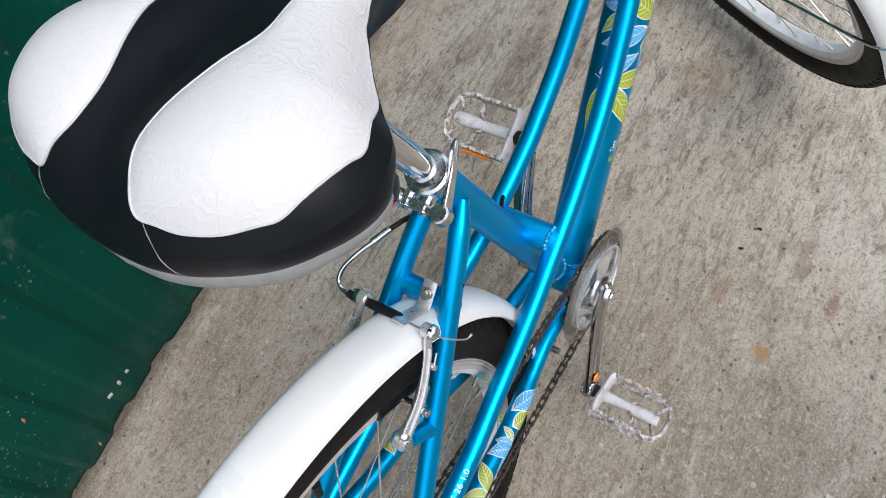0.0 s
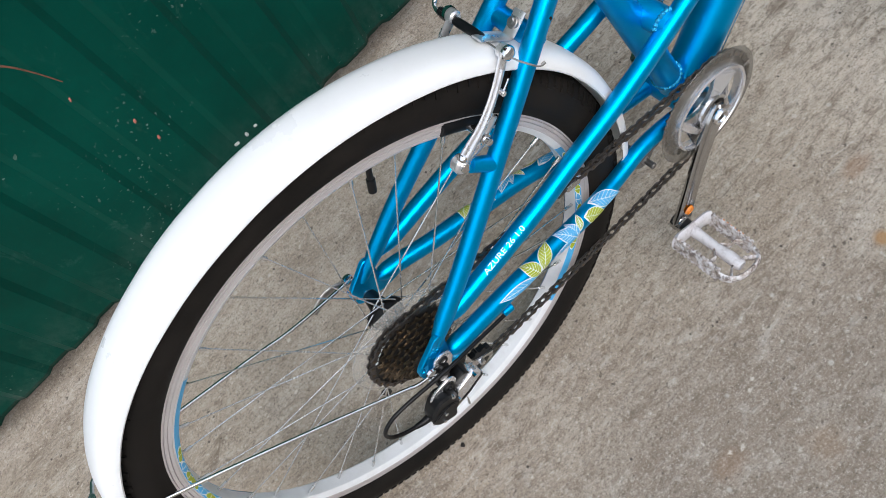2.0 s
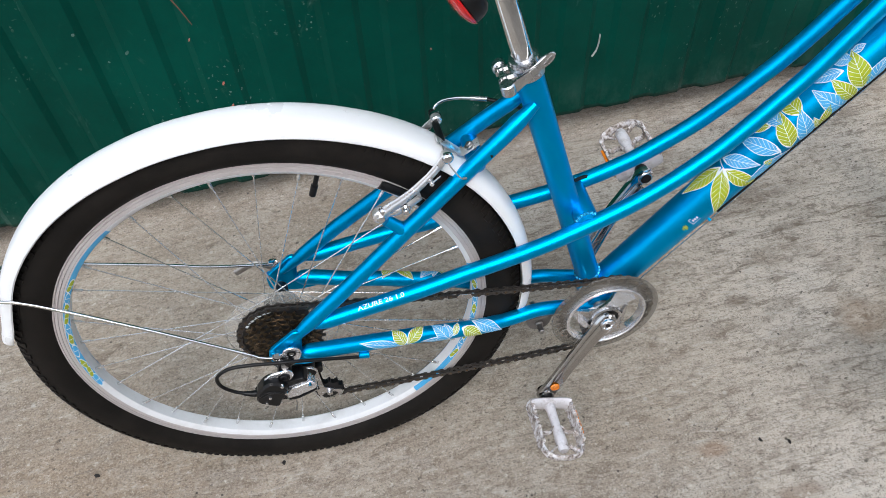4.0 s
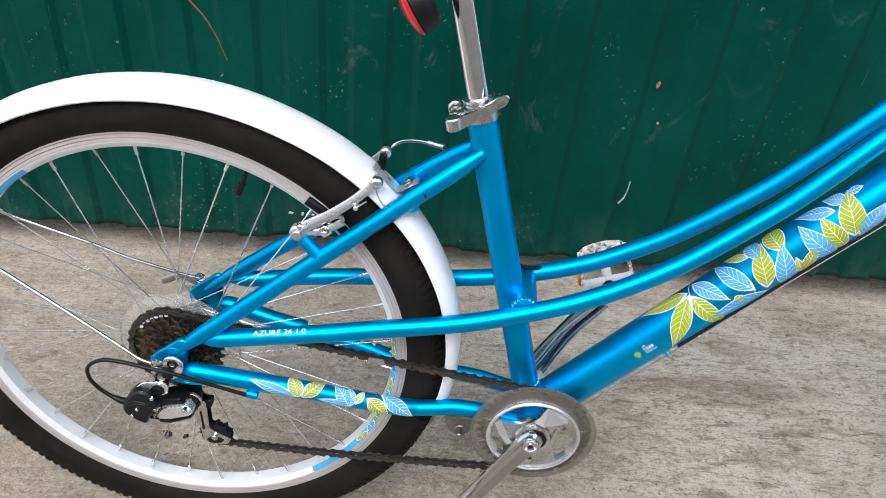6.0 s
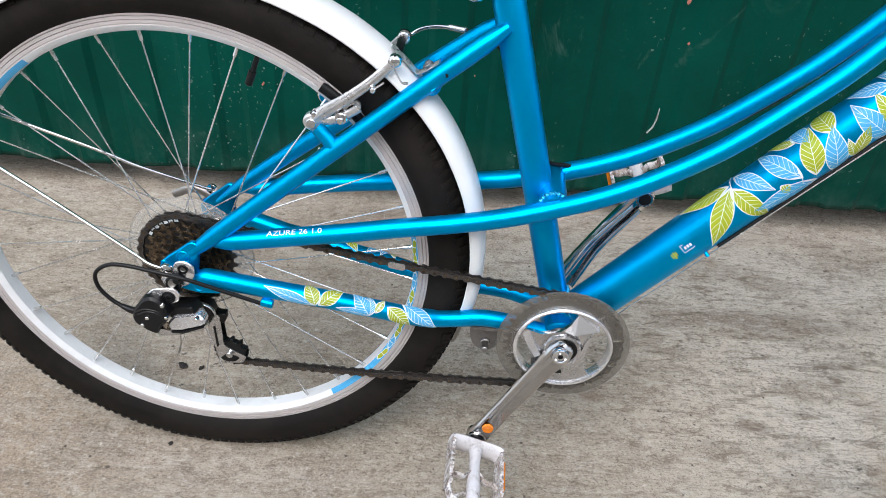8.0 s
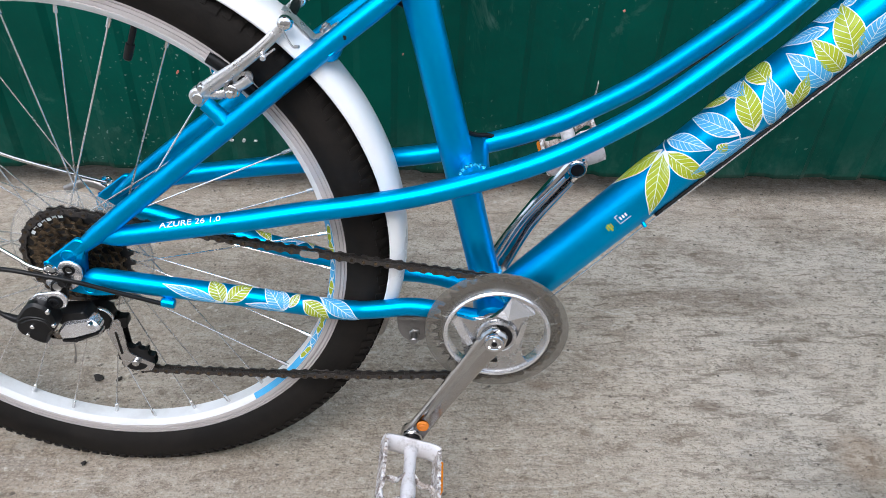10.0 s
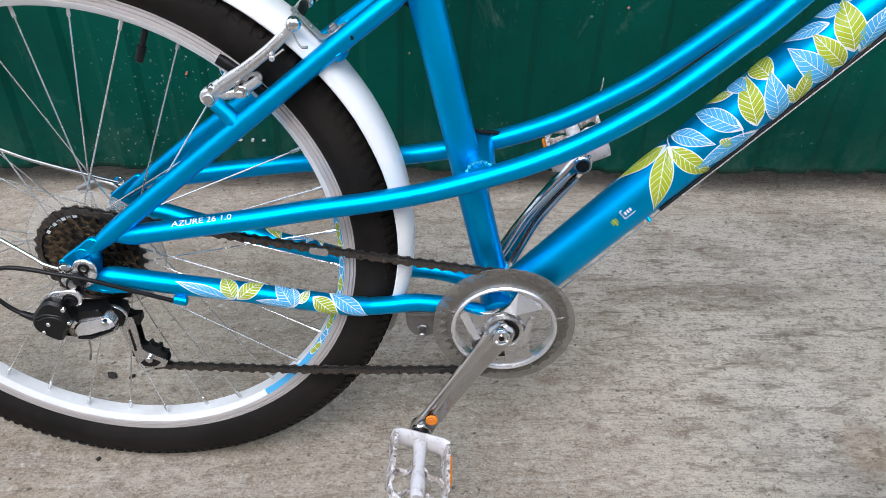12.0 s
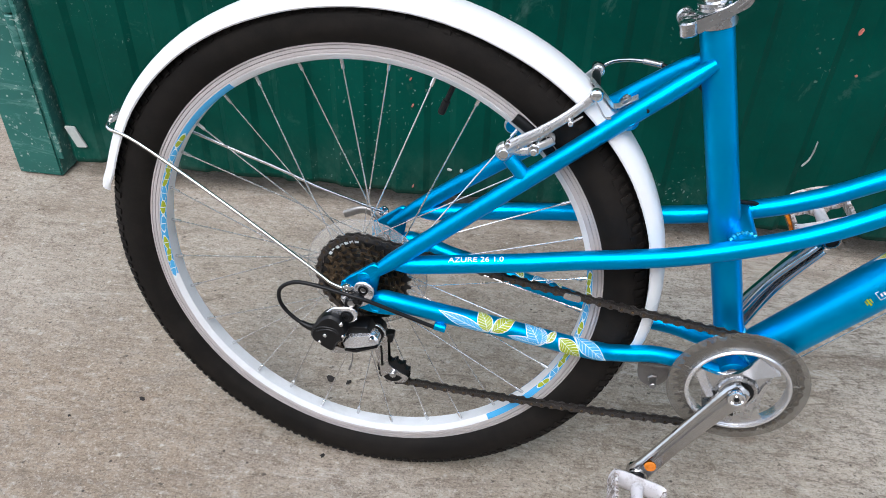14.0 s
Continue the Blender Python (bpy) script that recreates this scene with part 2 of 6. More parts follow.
# Wide pale ovals and the dark foreground oval also paint in light and shade.
for spot in ((1.2, 0.15, 1.0, 0.7, (0.64, 0.59, 0.522), 0.95), (0.75, 0.42, 0.9, 0.2, (0.56, 0.53, 0.48), 0.7), (0.9, 0.3, 0.3, 0.05, (0.22, 0.18, 0.145), 0.7), (0.15, -0.4, 0.75, 0.4, (0.25, 0.21, 0.17), 0.85), (1.0, -0.4, 0.75, 0.6, (0.62, 0.57, 0.505), 0.9), (-0.5, -0.12, 0.75, 0.5, (0.33, 0.252, 0.18), 0.8), (0.42, 0.22, 0.2, 0.09, (0.2, 0.165, 0.13), 0.3)):
    c = round_stain_or_light(c, *spot)
c = n.mix(n.ramp(bands, (0.36, 0.6), (0.52, 0.0)), c, (0.25, 0.205, 0.162))
c = n.mix(n.ramp(bands, (0.54, 0.0), (0.72, 0.5)), c, (0.5, 0.465, 0.42))
c = n.mix(n.ramp(blotch, (0.53, 0.0), (0.7, 0.6)), c, (0.22, 0.178, 0.138))
c = n.mix(n.ramp(blotch, (0.3, 0.4), (0.44, 0.0)), c, (0.5, 0.47, 0.435))
c = n.mix(n.ramp(stain, (0.57, 0.0), (0.64, 0.6)), c, (0.17, 0.135, 0.104))
c = n.mix(n.ramp(stain, (0.3, 0.4), (0.42, 0.0)), c, (0.5, 0.465, 0.42))
# broom marks: long thin dark and pale streaks, stronger in some places than in others
worn_in = n.ramp(n.noise(2.6, 4, 0.6, n.mapped((0.7, 1.5, 1), (4.4, 9.1, 0))), (0.38, 0.2), (0.62, 0.75))
worn_in = n.math("ADD", worn_in, n.ramp(round_mask(0.95, 0.12, 1.0, 0.62), (0.05, 0.0), (0.5, 0.75)))
c = n.mix(n.math("MULTIPLY", n.ramp(broom, (0.35, 0.5), (0.46, 0.0)), worn_in), c, (0.18, 0.147, 0.116))
c = n.mix(n.ramp(broom, (0.55, 0.0), (0.72, 0.22)), c, (0.52, 0.49, 0.45))
mott = n.noise(36.0, 6, 0.75, n.mapped((1.0, 1.5, 1.0), (6.2, 3.3, 0)), distort=0.6)
c = n.mix(n.ramp(mott, (0.56, 0.0), (0.66, 0.32)), c, (0.17, 0.138, 0.108))
c = n.mix(n.ramp(mott, (0.33, 0.32), (0.43, 0.0)), c, (0.5, 0.47, 0.43))
c = n.mix(n.ramp(grain, (0.35, 0.5), (0.455, 0.0)), c, (0.145, 0.12, 0.096))
c = n.mix(n.ramp(grain, (0.55, 0.0), (0.66, 0.42)), c, (0.56, 0.525, 0.48))
c = n.mix(n.ramp(sand, (0.36, 0.6), (0.46, 0.0)), c, (0.13, 0.11, 0.092))
c = n.mix(n.ramp(sand, (0.56, 0.0), (0.66, 0.5)), c, (0.58, 0.545, 0.5))
lines = n.noise(5.0, 5, 0.7, n.mapped((2.0, 30.0, 1.0), rot=(0, 0, radians(-2))), distort=0.7)
c = n.mix(n.math("MULTIPLY", n.ramp(lines, (0.36, 0.45), (0.45, 0.0)), worn_in), c, (0.18, 0.147, 0.115))
c = n.mix(n.ramp(lines, (0.58, 0.0), (0.72, 0.25)), c, (0.54, 0.505, 0.46))
dash = n.noise(22.0, 6, 0.72, n.mapped((0.7, 2.6, 1.0), (8.4, 2.6, 0), (0, 0, radians(-2))), distort=0.9)
c = n.mix(n.math("MULTIPLY", n.ramp(dash, (0.56, 0.0), (0.62, 0.55)), worn_in), c, (0.16, 0.128, 0.098))
c = n.mix(n.math("MULTIPLY", n.ramp(dash, (0.36, 0.5), (0.43, 0.0)), worn_in), c, (0.55, 0.52, 0.48))
rust = n.ramp(n.noise(5.0, 3, 0.5, n.mapped((1, 1, 1), (3.1, 7.7, 0))), (0.66, 0.0), (0.76, 0.35))
c = n.mix(rust, c, (0.34, 0.225, 0.135))


for spot in ((0.547, -0.291, 0.022, 0.02, (0.36, 0.2, 0.075), 0.8), (0.66, -0.36, 0.035, 0.018, (0.2, 0.09, 0.05), 0.6), (0.62, -0.2, 0.05, 0.025, (0.24, 0.14, 0.08), 0.5), (0.72, -0.3, 0.08, 0.025, (0.2, 0.13, 0.085), 0.45), (0.16, -0.33, 0.05, 0.03, (0.24, 0.15, 0.09), 0.4), (0.55, 0.1, 0.04, 0.02, (0.2, 0.14, 0.1), 0.5), (0.8, 0.06, 0.05, 0.02, (0.16, 0.125, 0.095), 0.5), (0.98, 0.2, 0.07, 0.02, (0.16, 0.125, 0.095), 0.5)):
    c = round_stain_or_light(c, *spot)
# embedded pebbles and small dark holes of many sizes
warped = n.mix(0.02, n.mapped((0.85, 1.2, 1.0), (0.9, 4.1, 0)), n.noise(90.0, 3, 0.6), "ADD")
for scale, size, tint, amount in ((46.0, 0.1, (0.62, 0.585, 0.53), 0.75), (46.0, 0.1, (0.07, 0.058, 0.048), 0.8), (95.0, 0.13, (0.6, 0.56, 0.5), 0.6), (95.0, 0.13, (0.09, 0.075, 0.062), 0.7)):
    spot = n.cells(scale + (3.7 if tint[0] < 0.2 else 0.0), warped)
    some = n.ramp(n.noise(scale * 0.55, 3, 0.6, n.mapped((1, 1, 1), (tint[0] * 31, scale, 0))), (0.5, 0.0), (0.6, 1.0))
    c = n.mix(n.math("MULTIPLY", n.ramp(spot, (size, amount), (size * 1.9, 0.0)), some), c, tint)
pits = n.cells(24, n.mapped((1, 1, 1), (0.3, 0.1, 0)))
c = n.mix(n.ramp(pits, (0.035, 0.85), (0.065, 0.0)), c, (0.05, 0.042, 0.037))
pale = n.cells(17, n.mapped((1, 1, 1), (5.3, 2.1, 0)))
c = n.mix(n.ramp(pale, (0.05, 0.5), (0.085, 0.0)), c, (0.58, 0.56, 0.53))
n.color(n.mix(1.0, c, (0.962, 0.935, 0.89), "MULTIPLY"))
h = n.mix(0.4, n.mix(0.4, broom, n.mix(0.5, mott, blotch)), grain)
n.bump(h, 0.85, 0.008)

# the fence: dark green coated sheet, dusty and speckled
FENCE = material("green_coated_sheet", (0.004, 0.075, 0.055), 0.4)
n = Nodes(FENCE)
dirt = n.noise(3.0, 6, 0.7)
streak = n.noise(5.0, 5, 0.7, n.mapped((14, 14, 0.8)))
c = n.mix(n.ramp(dirt, (0.35, 0.0), (0.68, 1.0)), (0.0, 0.039, 0.0275), (0.0003, 0.063, 0.0445))
c = n.mix(n.ramp(streak, (0.62, 0.0), (0.88, 0.3)), c, (0.03, 0.1, 0.082))
warp = n.mix(0.05, n.mapped((1, 0.01, 1)), n.noise(26.0, 3, 0.6), "ADD")
speck = n.cells(38, warp)
sizes = n.noise(3.0, 4, 0.65, n.mapped((1, 0.01, 1), (2, 0, 3)))
spots = n.math("MULTIPLY", n.ramp(n.math("SUBTRACT", speck, n.math("MULTIPLY", n.noise(23.0, 3, 0.6), 0.2)), (-0.05, 1.0), (-0.02, 0.0)), n.ramp(sizes, (0.54, 0.0), (0.64, 1.0)))
c = n.mix(n.math("MULTIPLY", spots, 0.5), c, (0.27, 0.36, 0.32))
dots = n.cells(80, n.mix(0.03, n.mapped((1, 0.01, 1), (7, 0, 1), (0, 0.5, 0)), n.noise(60.0, 3, 0.6), "ADD"))
there = n.noise(3.6, 4, 0.6, n.mapped((1, 0.01, 1), (5, 0, 9)))
c = n.mix(n.math("MULTIPLY", n.ramp(n.math("SUBTRACT", dots, n.math("MULTIPLY", n.noise(51.0, 3, 0.6), 0.3)), (-0.08, 0.8), (-0.03, 0.0)), n.ramp(there, (0.54, 0.0), (0.66, 0.6))), c, (0.4, 0.45, 0.42))
smear = n.noise(6.0, 6, 0.75, n.mapped((1.6, 0.01, 1), (3, 0, 4), (0, 0.6, 0)), distort=1.6)
c = n.mix(n.ramp(smear, (0.6, 0.0), (0.8, 0.3)), c, (0.04, 0.12, 0.1))
low = n.noise(9.0, 6, 0.75, n.mapped((1, 0.01, 0.7), (1, 0, 8)), distort=0.8)
c = n.mix(n.ramp(low, (0.6, 0.0), (0.72, 0.35)), c, (0.1, 0.18, 0.16))
foot = n.t.nodes.new("ShaderNodeSeparateXYZ")
n.link(n.co, foot.inputs[0])
splash = n.math("MULTIPLY", n.ramp(foot.outputs[2], (0.07, 1.0), (0.19, 0.0)), n.ramp(n.noise(16.0, 6, 0.75, n.mapped((1, 0.01, 0.6), (4, 0, 2))), (0.45, 0.0), (0.7, 0.55)))
c = n.mix(n.math("MULTIPLY", splash, 0.6), c, (0.1, 0.165, 0.14))
scr = n.noise(4.0, 3, 0.6, n.mapped((40, 1, 5), rot=(0, 0.35, 0)), distort=0.6)
c = n.mix(n.ramp(scr, (0.72, 0.0), (0.78, 0.35)), c, (0.16, 0.27, 0.23))
n.color(c)
n.rough(n.ramp(dirt, (0.3, 0.34), (0.7, 0.55)))
n.b.inputs['Specular IOR Level'].default_value = 0.12
n.bump(n.noise(60, 3), 0.12, 0.002)
POSTGREEN = material("scraped_green_steel", (0.01, 0.11, 0.085), 0.5)
n = Nodes(POSTGREEN)
sc = n.noise(16, 6, 0.75, n.mapped((0.35, 1, 1.6), rot=(0, 0.3, 0)), distort=1.2)
fine = n.noise(55, 4, 0.7, distort=0.8)
c = n.mix(n.ramp(n.noise(4, 4), (0.3, 0.0), (0.7, 1.0)), (0.006, 0.085, 0.072), (0.02, 0.15, 0.125))
c = n.mix(n.ramp(sc, (0.5, 0.0), (0.62, 0.65)), c, (0.12, 0.27, 0.235))
c = n.mix(n.ramp(fine, (0.6, 0.0), (0.66, 0.7)), c, (0.36, 0.45, 0.41))
c = n.mix(n.ramp(n.cells(60), (0.1, 0.7), (0.18, 0.0)), c, (0.45, 0.5, 0.46))
n.color(c)
n.bump(sc, 0.3, 0.001)
PAPER = worn(material("grey_paint_patch", (0.55, 0.55, 0.53), 0.7), (0.46, 0.48, 0.46), (0.25, 0.3, 0.27), 60, rough=(0.6, 0.8))
CRUMB = material("dark_dirt", (0.012, 0.01, 0.009), 0.9)
n = Nodes(CRUMB)
n.color(n.mix(n.noise(300, 3), (0.008, 0.007, 0.006), (0.035, 0.028, 0.024)))
TWIG = material("reddish_stem", (0.2, 0.07, 0.04), 0.7)
n = Nodes(TWIG)
n.color(n.mix(n.noise(60, 4), (0.26, 0.09, 0.05), (0.1, 0.05, 0.03)))
RUSTDOT = material("red_primer_spot", (0.55, 0.16, 0.11), 0.7)
n = Nodes(RUSTDOT)
n.color(n.mix(n.noise(400, 3), (0.5, 0.19, 0.14), (0.36, 0.1, 0.075)))
SOIL = material("brown_soil", (0.11, 0.075, 0.05), 0.9)
n = Nodes(SOIL)
n.color(n.mix(n.noise(50, 5), (0.045, 0.037, 0.03), (0.16, 0.132, 0.105)))
n.bump(n.noise(160, 4), 0.6, 0.004)


RENDERED = worn(material("beige_render", (0.46, 0.4, 0.34), 0.85), (0.46, 0.4, 0.34), (0.36, 0.31, 0.26), 5, rough=(0.75, 0.9), bump=0.4)


# ---- mesh helpers ----
def mesh_of(name, bm, mats, sharp=38):
    bmesh.ops.recalc_face_normals(bm, faces=bm.faces)
    me = bpy.data.meshes.new(name)
    bm.to_mesh(me)
    bm.free()
    for m in mats if isinstance(mats, (list, tuple)) else [mats]:
        me.materials.append(m)
    for p in me.polygons:
        p.use_smooth = True
    me.set_sharp_from_angle(angle=radians(sharp))
    return me


def part(name, bm, mats, parent=None, label="", m=None, sharp=38):
    ob = new(name, mesh_of(name, bm, mats, sharp))
    if parent:
        ob.parent = parent
    if m:
        ob.matrix_basis = m
    return tagged(ob, label)


def curve_points(pts, steps=8):
    """A smooth line through the points."""
    p = [Vector(q) for q in pts]
    p = [2 * p[0] - p[1], *p, 2 * p[-1] - p[-2]]
    out = []
    for a, b, c, d in zip(p, p[1:], p[2:], p[3:]):
        for i in range(steps):
            t = i / steps
            out.append(0.5 * (2 * b + (c - a) * t + (2 * a - 5 * b + 4 * c - d) * t * t + (3 * b - a - 3 * c + d) * t ** 3))
    return [*out, p[-2]]


def sweep(bm, pts, radius, seg=16, flat=None, caps=True, mat=0):
    """A tube along pts. radius: one number or one per point. flat: (wide, thin, normal) for an oval section."""
    pts = [Vector(p) for p in pts]
    count = len(pts)
    side = None
    rings = []
    for i, p in enumerate(pts):
        d = (pts[min(i + 1, count - 1)] - pts[max(i - 1, 0)]).normalized()
        if flat:
            side = Vector(flat[2]).cross(d).normalized()
        elif side is None:
            side = d.orthogonal().normalized()
        else:
            side = (side - d * side.dot(d)).normalized()
        up = d.cross(side)
        r = radius[i] if isinstance(radius, (list, tuple)) else radius
        a, b = (r * flat[0], r * flat[1]) if flat else (r, r)
        rings.append([bm.verts.new(p + side * a * math.cos(2 * math.pi * k / seg) + up * b * math.sin(2 * math.pi * k / seg)) for k in range(seg)])
    for one, two in zip(rings, rings[1:]):
        for k in range(seg):
            f = bm.faces.new((one[k], one[(k + 1) % seg], two[(k + 1) % seg], two[k]))
            f.material_index = mat
    if caps:
        for ring in (rings[0], rings[-1]):
            bm.faces.new(ring).material_index = mat
    return bm


def tube(pts, radius, seg=16, smooth=0, flat=None):
    return sweep(bmesh.new(), curve_points(pts, smooth) if smooth else pts, radius, seg, flat)


def rod(bm, a, b, r, seg=12, bevel=0.0, mat=0):
    """A cylinder from a to b, with chamfered ends where bevel is given."""
    a, b = Vector(a), Vector(b)
    d = (b - a).normalized()
    if bevel:
        return sweep(bm, [a, a + d * bevel, b - d * bevel, b], [r - bevel, r, r, r - bevel], seg, mat=mat)
    return sweep(bm, [a, b], r, seg, mat=mat)


def lathe(bm, profile, n=96, close=False, mats=None, arc=(0.0, 360.0)):
    """Turns a profile of (radius, y) round the y axis."""
    full = arc[1] - arc[0] > 359.9
    steps = n if full else n + 1
    rings = []
    for i in range(steps):
        a = radians(arc[0] + (arc[1] - arc[0]) * i / n)
        rings.append([bm.verts.new((r * math.cos(a), y, r * math.sin(a))) for r, y in profile])
    m = len(profile)
    for i in range(n):
        one, two = rings[i], rings[(i + 1) % steps]
        for k in range(m if close else m - 1):
            f = bm.faces.new((one[k], one[(k + 1) % m], two[(k + 1) % m], two[k]))
            if mats:
                f.material_index = mats[k]
    if not full and close:
        bm.faces.new(rings[0])
        bm.faces.new(rings[-1])
    return bm


def plate(bm, outline, y0, y1, bevel=0.0, holes=()):
    """A plate in the x-z plane from its outline, between y0 and y1, its rim chamfered."""
    pts = [Vector((x, 0, z)) for x, z in outline]
    mid = sum(pts, Vector()) / len(pts)
    loops = []
    for y, inset in ((y0, bevel), (y0 + bevel, 0), (y1 - bevel, 0), (y1, bevel)):
        loop = []
        for p in pts:
            d = p - mid
            q = p - d.normalized() * inset
            loop.append(bm.verts.new((q.x, y, q.z)))
        loops.append(loop)
    for one, two in zip(loops, loops[1:]):
        for k in range(len(pts)):
            bm.faces.new((one[k], one[(k + 1) % len(pts)], two[(k + 1) % len(pts)], two[k]))
    for loop in (loops[0], loops[-1]):
        f = bm.faces.new(loop)
        bmesh.ops.triangulate(bm, faces=[f])
    return bm


def ring_plate(bm, outer, inner, y0, y1):
    """A flat ring in the x-z plane between two closed outlines of as many points."""
    rows = []
    for line, y in ((outer, y0), (outer, y1), (inner, y1), (inner, y0)):
        rows.append([bm.verts.new((x, y, z)) for x, z in line])
    k = len(outer)
    for one, two in zip(rows, rows[1:] + rows[:1]):
        for i in range(k):
            bm.faces.new((one[i], one[(i + 1) % k], two[(i + 1) % k], two[i]))
    return bm


def block(bm, lo, hi, bevel=0.0, m=None):
    geo = bmesh.ops.create_cube(bm, size=1.0)["verts"]
    for v in geo:
        v.co = Vector([lo[i] + (v.co[i] + 0.5) * (hi[i] - lo[i]) for i in range(3)])
    if bevel:
        edges = list({e for v in geo for e in v.link_edges})
        got = bmesh.ops.bevel(bm, geom=edges, offset=bevel, segments=2, affect="EDGES")
        geo = list({v for f in got["faces"] for v in f.verts} | {v for v in geo if v.is_valid})
    if m:
        for v in geo:
            v.co = m @ v.co
    return bm


def circle(cx, cz, r, n=32, start=0.0):
    return [(cx + r * math.cos(start + 2 * math.pi * i / n), cz + r * math.sin(start + 2 * math.pi * i / n)) for i in range(n)]


def rounded(points, r, steps=5):
    """A 2D outline with its corners rounded."""
    out = []
    k = len(points)
    for i in range(k):
        a, b, c = (Vector((*points[j % k], 0)) for j in (i - 1, i, i + 1))
        u, v = (a - b), (c - b)
        rr = min(r, u.length * 0.45, v.length * 0.45)
        p, q = b + u.normalized() * rr, b + v.normalized() * rr
        for s in range(steps + 1):
            t = s / steps
            w = p * (1 - t) ** 2 + b * 2 * t * (1 - t) + q * t * t
            out.append((w.x, w.y))
    return out


# ---- the ground ----
def spaced(fine, step, far):
    line = [-fine + i * step for i in range(int(2 * fine / step) + 1)]
    grow, x = step, fine
    while x < far:
        grow *= 1.6
        x += grow
        line = [-x, *line, x]
    return line


def build_ground():
    gx, gy = spaced(1.8, 0.03, 900), spaced(1.5, 0.03, 900)
    bm = bmesh.new()
    grid = [[bm.verts.new((x, y, 0.0)) for y in gy] for x in gx]
    for v in bm.verts:
        if abs(v.co.x) < 4 and abs(v.co.y) < 4:
            v.co.z = 0.0022 * noise.noise(v.co * 5.0) - 0.0012
    for a, b in zip(grid, grid[1:]):
        for i in range(len(gy) - 1):
            bm.faces.new((a[i], b[i], b[i + 1], a[i + 1]))
    ob = part("ground", bm, CONCRETE)
    return tagged(ob, "weathered grey broom-finished concrete slab with stains and painted-in light and shade", "ground", kind="structure")


build_ground()

# ---- the fence ----
FY = 0.5717
PITCH = 0.115


def sheet_profile(x0, x1, phase):
    """The bends of a trapezoid-ribbed sheet, seen from above: x and how far it stands back."""
    pts = []
    k = math.floor((x0 - phase) / PITCH) - 1
    while phase + k * PITCH < x1 + PITCH:
        b = phase + k * PITCH
        pts += [(b, 0.0), (b + 0.054, 0.0), (b + 0.066, 0.0075), (b + 0.103, 0.0075)]
        k += 1
    return [(x, d) for x, d in pts if x0 <= x <= x1]


def build_sheet(name, x0, x1, z1, phase, label):
    prof = sheet_profile(x0, x1, phase)
    bm = bmesh.new()
    levels = [0.0, 0.012, 0.05, 0.2, 0.5, 0.8, 1.1, 1.5, z1]
    rows = []
    for i, z in enumerate(levels):
        row = []
        for x, d in prof:
            base = 0.068 + 0.009 * min(0.0, x) + 0.006 * noise.noise(Vector((x * 6, 0, 0))) + 0.003 * noise.noise(Vector((x * 37, 3, 0)))
            zz = base + z if i < 3 else max(base + 0.06, z)
            bend = 0.006 * noise.noise(Vector((x * 3, 0, z * 2))) + (0.002 * noise.noise(Vector((x * 11, 5, 0))) if i < 2 else 0)
            row.append(bm.verts.new((x, FY + d + bend, zz)))
        rows.append(row)
    for a, b in zip(rows, rows[1:]):
        for i in range(len(prof) - 1):
            bm.faces.new((a[i], a[i + 1], b[i + 1], b[i]))
    ob = part(name, bm, FENCE, sharp=20)
    mod = ob.modifiers.new("thickness", "SOLIDIFY")
    mod.thickness, mod.offset = 0.0012, 1.0
    return tagged(ob, label, "fence", kind="structure")


build_sheet("wall_fence_sheet", -0.815, 3.2, 2.05, 0.035, "dark green ribbed metal fence sheet, speckled and dusty")


def build_post():
    bm = bmesh.new()
    block(bm, (-0.935, FY + 0.018, 0.0), (-0.832, FY + 0.10, 2.1), 0.004)
    post = part("fence_post", bm, POSTGREEN)
    tagged(post, "square steel gate post in scraped green paint", "post", kind="structure")
    bm = bmesh.new()
    for z0, z1 in ((0.305, 0.375), (0.379, 0.445), (0.449, 0.52)):
        rod(bm, (-0.822, FY + 0.006, z0), (-0.822, FY + 0.006, z1), 0.0125, 16, 0.002)
    rod(bm, (-0.822, FY + 0.006, 0.52), (-0.822, FY + 0.006, 0.532), 0.008, 12, 0.003)
    part("hinge", bm, POSTGREEN, post, "barrel hinge painted green")
    bm = bmesh.new()
    block(bm, (-0.812, FY - 0.005, 0.062), (-0.8, FY + 0.02, 2.05), 0.0015)
    part("edge_strip", bm, POSTGREEN, post)
    return post


build_post()


def build_wall_behind():
    """A plain earthy wall beyond the post; an added block shades the fence's gap."""
    bm = bmesh.new()
    block(bm, (-3.6, 1.25, 0.0), (3.4, 1.32, 2.0))
    ob = part("wall_beyond", bm, SOIL)
    tagged(ob, "brown earthy wall beyond the gate post", "wall", kind="structure")
    # Added, not a known part: keeps light out of the gap under the fence.
    bm = bmesh.new()
    block(bm, (-0.72, 0.71, 0.0), (3.2, 1.248, 0.45))
    ob = part("gap_shade_block", bm, SOIL)
    tagged(ob, "added earth-brown block behind the fence that darkens the gap below", "bank", kind="structure")


build_wall_behind()


def build_added_walls():
    """Unseen plain rendered walls, added behind and beside the path for shade and reflections."""
    bm = bmesh.new()
    block(bm, (-4.2, -3.0, 0.0), (5.2, -2.8, 2.9))
    ob = part("added_wall_south", bm, RENDERED)
    tagged(ob, "unseen plain beige rendered wall, added behind the path for reflections", "wall", kind="structure")
    bm = bmesh.new()
    block(bm, (5.2, -3.0, 0.0), (5.4, 0.5, 2.4))
    ob = part("added_wall_east", bm, RENDERED)
    tagged(ob, "unseen plain beige rendered wall, added beside the path for shade", "wall", kind="structure")


build_added_walls()


